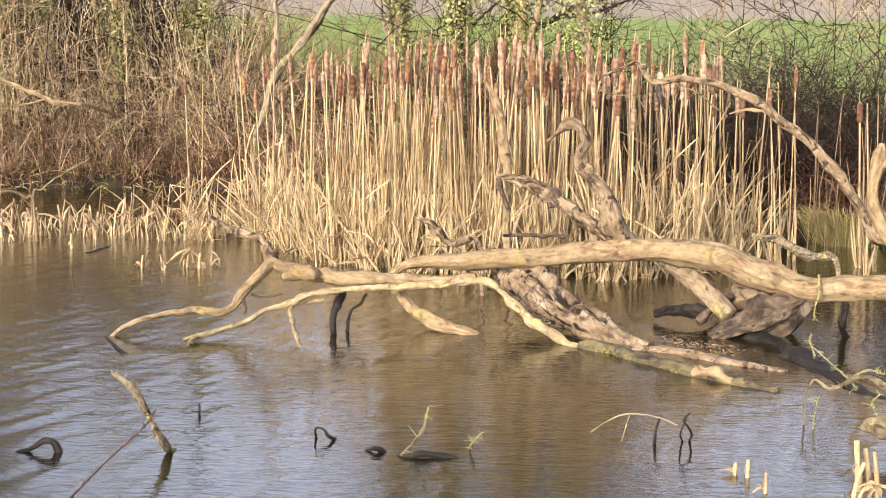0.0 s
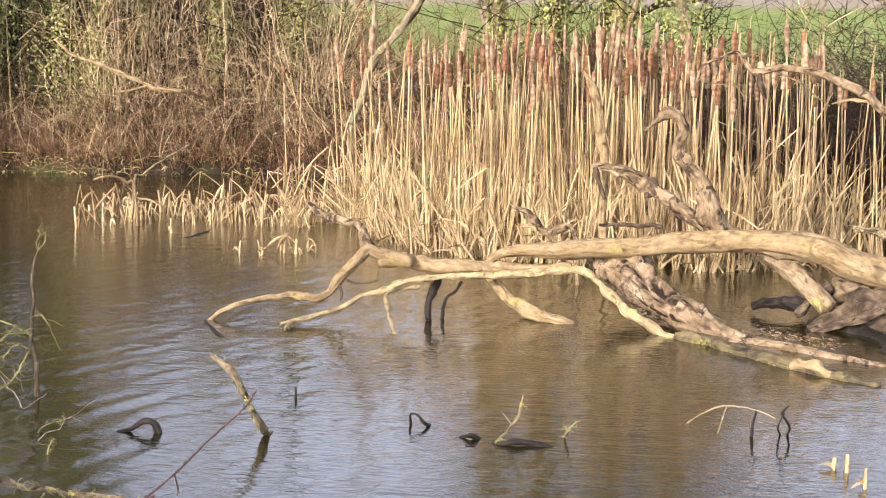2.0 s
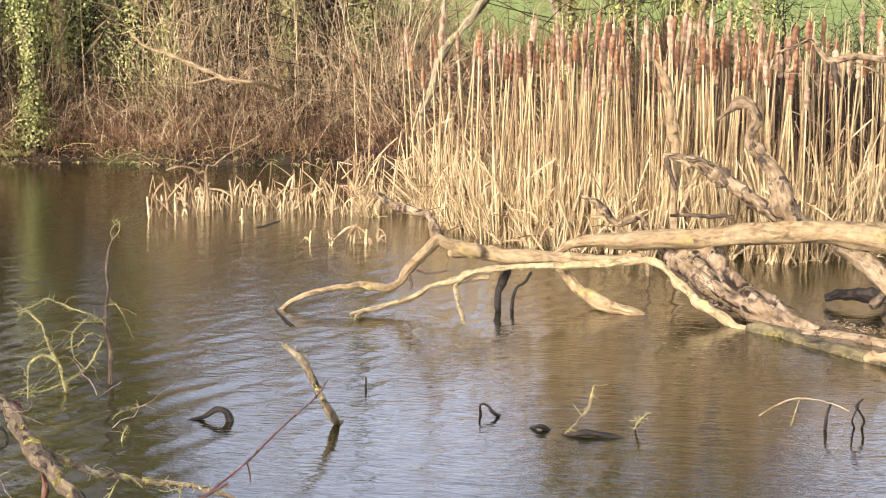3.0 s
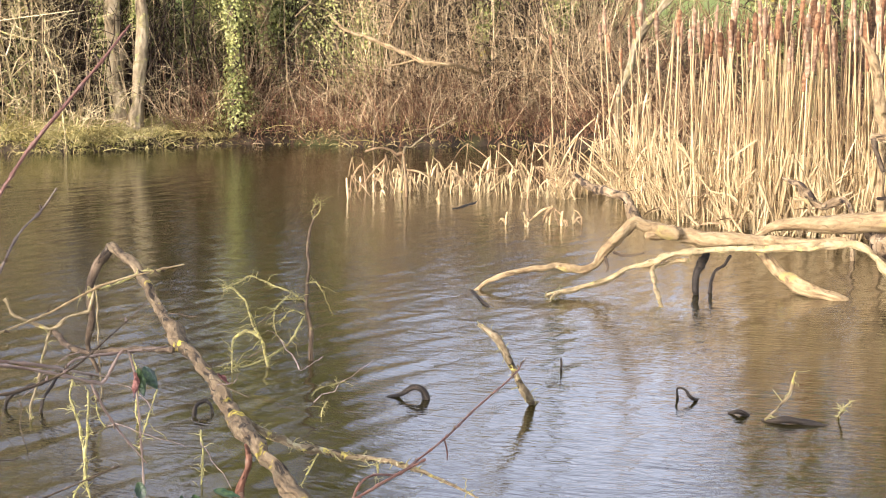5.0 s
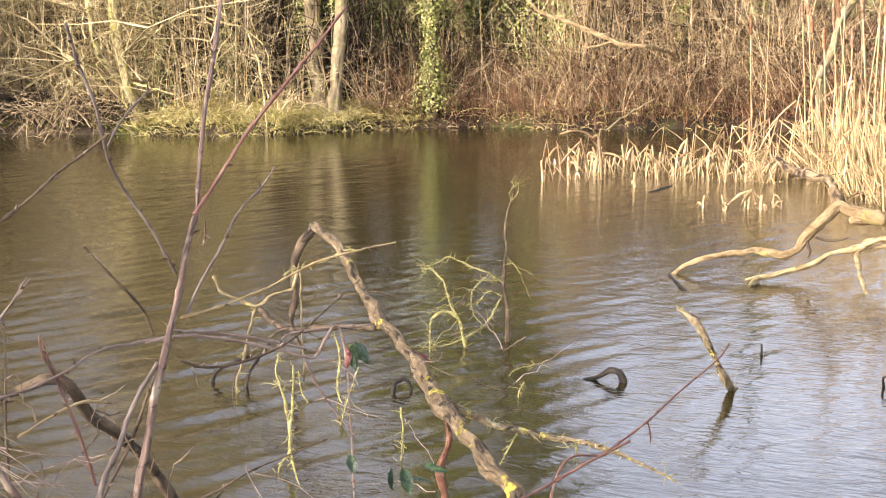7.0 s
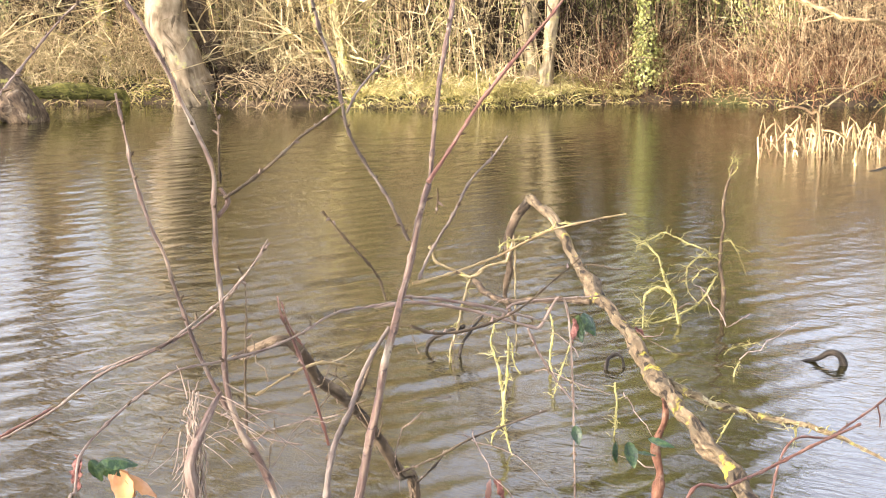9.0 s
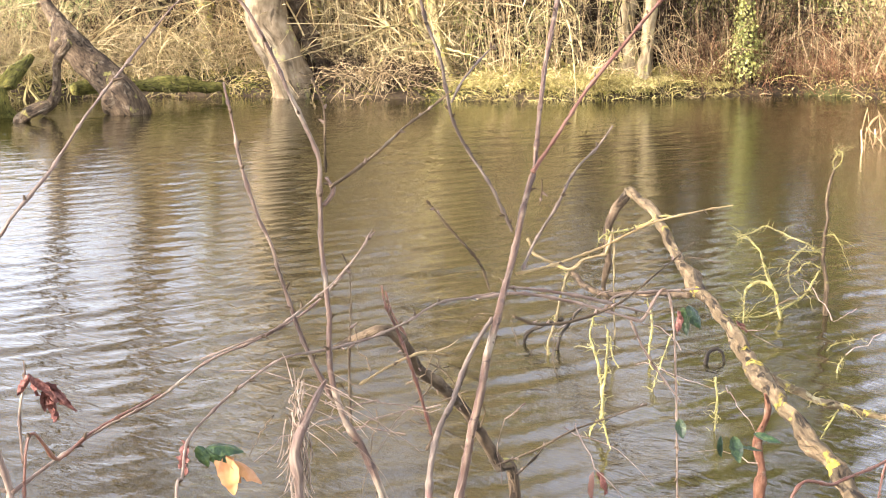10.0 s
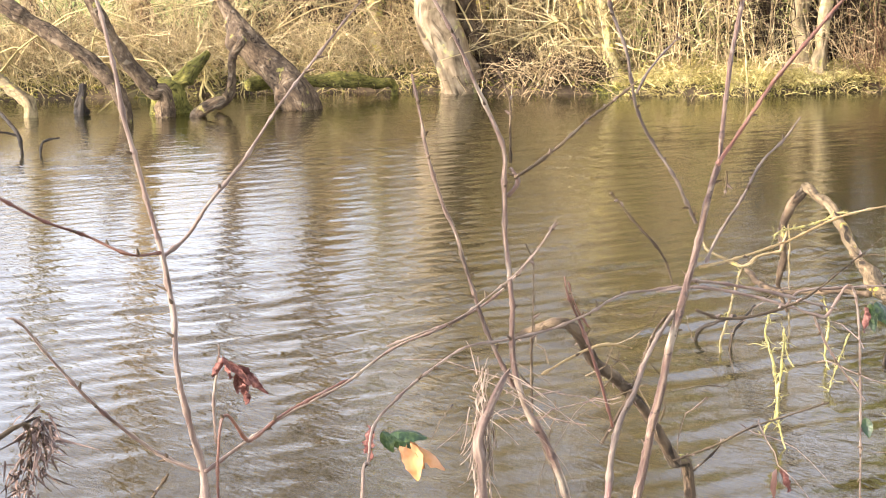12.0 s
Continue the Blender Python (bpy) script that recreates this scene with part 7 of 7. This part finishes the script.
for k, (x, h, ivied) in enumerate(WOOD):
    y = shore_y(x) + (rng.uniform(0.8, 1.6) if ivied else rng.uniform(2.2, 5.5)) + (1.8 if -14.0 < x < -12.0 else 0)
    wild_tree(x, y, h * rng.uniform(0.92, 1.08), rng.uniform(0.014, 0.019) * h * (0.5 if x > 2 else 1), 100 + k, (bark_dark, bark_pale, bark_lichen)[k % 3], twig_tan if x < -13.6 else (twig_tan, twig_dark_shaded)[k % 2], ivied)
crown(ALDER, 602, [(-15.9, 22.1, 0.9), (-16.0, 22.0, 1.3), (-16.1, 22.0, 1.8), (-16.3, 21.6, 1.8), (-16.3, 21.6, 2.3), (-16.2, 21.3, 1.1), (-15.4, 22.0, 0.8)], 46, 1.2, 0.013, twig_yellow)
crown(ARCH, 603, [(-15.4, 22.4, 1.8), (-14.8, 22.4, 2.0), (-14.0, 22.4, 2.0), (-13.5, 22.4, 1.7), (-13.2, 22.3, 1.1)], 22, 0.9, 0.009, twig_yellow)
crown(SPREADING, 601, [(0.4, 27, 4.2), (0.5, 27, 4.6), (1.5, 27, 4.3), (2.2, 26.9, 4.5), (2.6, 26.9, 5.0), (1.0, 27, 5.5), (0.8, 27, 6.3), (2.0, 26.9, 5.8), (3.2, 26.8, 7.0), (4.2, 26.8, 7.3), (5.0, 26.8, 7.6)], 460, 1.5, 0.016, twig_dark_shaded)
thicket("distant_wood", 62, 350, -27.0, -21.5, 7.0, 20.0, 3.2, 0.03, twig_dark_shaded, "distant bare wood behind the pond", 0.15, 0.05, 0.15, 4, "woods")
thicket("distant_wood", 61, 500, -13.5, -8.0, 7.0, 20.0, 3.2, 0.03, twig_dark_shaded, "distant bare wood behind the pond", 0.15, 0.05, 0.15, 4, "woods")


# ---- near bank details: leaves, dry grass, reed stubs
def leaf(thing, at, way, size, mat, seed, curl=0.5, label=""):
    """One serrated leaf with a folded midrib, drooping from a point."""
    rng = np.random.default_rng(seed)
    way = np.array(way, dtype=float)
    way /= np.linalg.norm(way)
    u = np.cross(way, rng.normal(0, 1, 3))
    u /= np.linalg.norm(u)
    w = np.cross(way, u)
    verts, n = [], 9
    for i in range(n):
        s = i / (n - 1)
        half = (0.15 if mat in (leaf_dead, twig_dark_shaded) else 0.27) * math.sin(math.pi * min(1, (s * 0.95 + 0.03) ** 0.8)) * (1 + (0.10 if i % 2 else -0.06)) + 0.01
        mid = np.array(at) + way * size * s + w * size * curl * s * s * 0.6
        for k in (-1, -0.5, 0, 0.5, 1):
            verts.append(mid + u * k * half * size + w * size * ((0.5 if mat in (leaf_dead, twig_dark_shaded) else 0.2) * abs(k) * half * 2 + rng.normal(0, 0.06 if mat is leaf_dead else 0.012)))
    quads = [(i * 5 + k, i * 5 + k + 1, i * 5 + k + 6, i * 5 + k + 5) for i in range(n - 1) for k in range(4)]
    part("leaf", np.array(verts), quads, mat, thing, label)


def leafy(name, spots, label, category, group=""):
    """A leafy sprig: (place, leaf direction, size, material) for each leaf, on thin stalks from its base."""
    T = stand(name, spots[0][0], label, category, group)
    for k, (at, way, size, mat) in enumerate(spots):
        leaf(T, at, way, size, mat, len(bpy.data.objects), 0.3 + 0.1 * (k % 4))
    return T

leafy("bramble_sprig", [
    ((-1.704, 3.104, 1.358), (0.23, 0.17, -1.02), 0.070, leaf_green),
    ((-1.694, 3.109, 1.362), (0.69, 0.02, -0.86), 0.062, leaf_green),
    ((-1.713, 3.1, 1.348), (-0.16, -0.32, -0.98), 0.06, leaf_dead)], "dark green bramble leaves hanging from a runner", "bramble leaves", "brambles on the near bank")
leafy("bramble_sprig", [
    ((-1.666, 3.011, 1.105), (0.25, -0.05, -0.99), 0.047, leaf_green),
    ((-1.577, 3.053, 1.066), (0.23, 0.17, -1.02), 0.055, leaf_green),
    ((-1.55, 3.066, 1.067), (0.17, -0.1, -0.98), 0.062, leaf_green),
    ((-1.507, 3.085, 1.075), (0.63, 0.31, -0.5), 0.062, leaf_green),
    ((-1.531, 3.074, 1.039), (0.78, 0.45, -0.31), 0.047, leaf_green)], "small green bramble leaves low over the water", "bramble leaves", "brambles on the near bank")
leafy("bramble_sprig", [
    ((-2.135, 1.875, 1.271), (0.5, 0.12, -0.99), 0.047, leaf_green),
    ((-2.124, 1.886, 1.264), (0.81, 0.39, -0.7), 0.055, leaf_green),
    ((-2.109, 1.901, 1.251), (0.74, 0.31, -0.8), 0.072, leaf_autumn),
    ((-2.091, 1.919, 1.237), (0.86, 0.5, -0.36), 0.072, leaf_autumn),
    ((-2.153, 1.856, 1.285), (-0.16, -0.32, -0.98), 0.056, leaf_dead),
    ((-2.146, 1.863, 1.278), (0.17, -0.1, -0.98), 0.063, leaf_dead),
    ((-2.12, 1.89, 1.269), (0.83, 0.57, 0.08), 0.066, leaf_green),
    ((-2.098, 1.912, 1.244), (0.34, 0.01, -0.99), 0.072, leaf_autumn)], "bramble leaves turning yellow and orange", "bramble leaves", "brambles on the near bank")
rng = np.random.default_rng(72)
leafy("dead_leaf", [((-2.236 + 0.004 * k, 1.567 + 0.004 * k, 1.474 - 0.005 * k), (rng.normal(0.45, 0.5), rng.normal(0.2, 0.4), -0.9), rng.uniform(0.04, 0.066), leaf_dead) for k in range(8)], "withered red-brown leaves crumpled on a twig", "dead leaf", "brambles on the near bank")
rng = np.random.default_rng(73)
UMBEL = [((-2.367, 1.260, 1.395), 40), ((-2.390, 1.223, 1.231), 70), ((-2.396, 1.213, 1.301), 60), ((-2.363, 1.267, 1.314), 50)]
T = stand("withered_umbel", UMBEL[0][0], "shrivelled grey-brown leaf cluster hanging over the water", "dead leaves", "")
for k, (tip, lump) in enumerate(UMBEL):
    head = np.array(UMBEL[0][0])
    limb(T, "stalk", bark_dark, [(*(head + (0.02, -0.16, -0.02)), 0.003), (*(head + (0.0, -0.03, 0.01)), 0.0025), (*((head + np.array(tip)) / 2 + (0, 0, 0.012)), 0.002), (*tip, 0.0012)])
    u = rng.uniform(0, 1, lump)[:, None]
    base = head * (1 - u) + np.array(tip) * u + rng.normal(0, 1, (lump, 3)) * np.array([0.013, 0.013, 0.014])
    v, q = blades(rng, base, np.stack([rng.normal(0, 0.7, lump), rng.normal(0, 0.7, lump), rng.normal(-0.5, 0.5, lump)], 1), rng.uniform(0.012, 0.04, lump), rng.uniform(0.003, 0.007, lump), 0.5, 0.6)
    tagged(part("leaf", v, q, withered, T), kind="stuff")
leafy("dead_leaf", [
    ((-1.747, 2.741, 1.038), (0.17, -0.1, -0.98), 0.072, leaf_tan),
    ((-1.74, 2.745, 1.036), (0.3, -0.02, -0.99), 0.055, leaf_dead)], "curled pink-brown dead leaf on a bramble", "dead leaf", "brambles on the near bank")
leafy("dead_leaf", [
    ((-2.847, 5.989, 0.594), (0.47, 0.18, -0.6), 0.070, leaf_dead)], "pale dead leaf caught on the lichen branch", "dead leaf", "")

# dry grass caught in the brambles
rng = np.random.default_rng(71)
knot = np.array((-2.025, 2.116, 1.316))
n = 12
base = knot + rng.normal(0, 1, (n, 3)) * np.array([0.05, 0.05, 0.06])
v, q, _ = strands(rng, base, np.stack([rng.normal(0.7, 0.12, n), rng.normal(0.5, 0.15, n), rng.normal(-0.4, 0.13, n)], 1), rng.uniform(0.06, 0.2, n), 0.0013, 0.0006, 0.2, 0.2, 0.03, 5, 4)
stuff("dry_grass", v, q, bast, "frayed pale dry grass caught in the brambles", "grass")
weed = np.array((-1.974, 1.989, 1.266))
n = 100
base = weed + rng.normal(0, 1, (n, 3)) * np.array([0.012, 0.012, 0.06])
v, q, _ = strands(rng, base, np.stack([rng.normal(0, 0.16, n), rng.normal(0, 0.16, n), rng.choice([-1.0, -1.0, 0.7], n)], 1), rng.uniform(0.025, 0.08, n), 0.0016, 0.0008, 0.2, 0.1, 0.12, 6, 4)
stuff("dry_grass", v, q, bast, "frayed bast hanging round a rotten weed stalk", "grass")

# twiggy brush at the foot of the saplings
for k, (place, wide, n, mat) in enumerate((((-2.248, 2.737, 1.193), 0.2, 11, bark_dark), ((-2.066, 2.406, 1.183), 0.16, 8, bark_pink), ((-2.737, 4.465, 0.87), 0.4, 16, bark_dark), ((-2.152, 4.103, 0.873), 0.3, 10, bark_pink))):
    base = np.array(place) + rng.normal(0, 1, (n, 3)) * np.array([wide, wide, wide * 0.35])
    v, q, p = strands(rng, base, np.stack([rng.normal(0, 1, n), rng.normal(0, 0.8, n), rng.normal(0.15, 0.5, n)], 1), rng.uniform(0.15, 0.4, n), 0.0021, 0.0008, 0.4, 0.2, 0.14, 7, 5)
    tagged(new("bramble_brush", mesh("bramble_brush", v, q, mat, True, v)), "thin tangled bramble twigs over the water", "bramble", "", "stuff")


# dry moss on the half-sunk log
rng = np.random.default_rng(75)
n = 230
u = rng.uniform(0, 1, n)
base = np.array((1.28, 11.38, 0.09)) * (1 - u)[:, None] + np.array((1.90, 10.83, 0.10)) * u[:, None] + rng.normal(0, 1, (n, 3)) * np.array([0.05, 0.06, 0.012])
v, q = blades(rng, base, np.stack([rng.normal(0, 1, n), rng.normal(0, 1, n), rng.uniform(0.1, 0.8, n)], 1), rng.uniform(0.015, 0.04, n), 0.008, 0.4, 0.4, 3)
stuff("log_moss", v, q, straw_dark_shaded, "dry yellow moss growing on the half-sunk log", "moss")

# cut reed stubs by the near bank
def stub(x, y, h, r, seed):
    rng = np.random.default_rng(seed)
    T = stand("reed_stub", (x, y, 0), "short pale broken reed stub in shallow water", "reed stub", "reed stubs near the bank")
    lean = rng.normal(0, 0.15, 2)
    v, q, g = tube([(x, y, -0.15, r), (x + lean[0] * h * 0.5, y + lean[1] * h * 0.5, h * 0.5, r * 0.95), (x + lean[0] * h, y + lean[1] * h, h, r * 0.8)], 8, 0.3, 0.04, seed)
    part("stem", v, q, straw, T)
    for fold in (0.5, 1.3, 0.9):
        v, q = blades(rng, np.array([[x, y, h * 0.2]]), np.array([[rng.normal(0, 0.5), rng.normal(0, 0.4), 0.9]]), h * rng.uniform(0.8, 1.3), r * 2.2, fold, 0.25)
        part("leaf", v, q, straw, T)
for k, (x, y, h, r) in enumerate(((1.42, 7.76, 0.10, 0.020), (1.36, 7.83, 0.06, 0.022), (1.46, 7.47, 0.11, 0.016), (1.92, 7.33, 0.33, 0.030), (2.00, 7.43, 0.26, 0.026), (1.83, 7.22, 0.25, 0.022), (1.99, 7.23, 0.30, 0.022), (-5.00, 17.13, 0.18, 0.035), (-3.78, 15.53, 0.14, 0.020), (-3.51, 15.42, 0.16, 0.020), (-4.11, 18.10, 0.20, 0.030), (-3.16, 15.60, 0.16, 0.030), (-3.37, 15.80, 0.12, 0.018), (-3.07, 15.84, 0.10, 0.020), (-1.90, 15.88, 0.42, 0.022), (-6.28, 18.78, 0.30, 0.030), (-5.92, 18.70, 0.32, 0.035), (-5.79, 19.40, 0.30, 0.030), (-5.18, 18.92, 0.26, 0.030), (-5.04, 19.64, 0.35, 0.030))):
    stub(x, y, h, r * 0.6, 300 + k)

# turf of the near bank
rng = np.random.default_rng(81)
n = 9000
x, y = rng.uniform(-5, 6, n), rng.uniform(-4, 3.6, n)
keep = inland(x, y) > 0.05
base = np.stack([x, y, ground_z(x, y) - 0.02], 1)[keep]
n = len(base)
v, q = blades(rng, base, np.stack([rng.normal(0, 0.5, n), rng.normal(0, 0.5, n), np.ones(n)], 1), rng.gamma(5, 0.025, n), 0.008, 0.5, 0.3, 3)
stuff("bank_grass", v, q, grass_green, "short winter grass on the near bank", "grass")
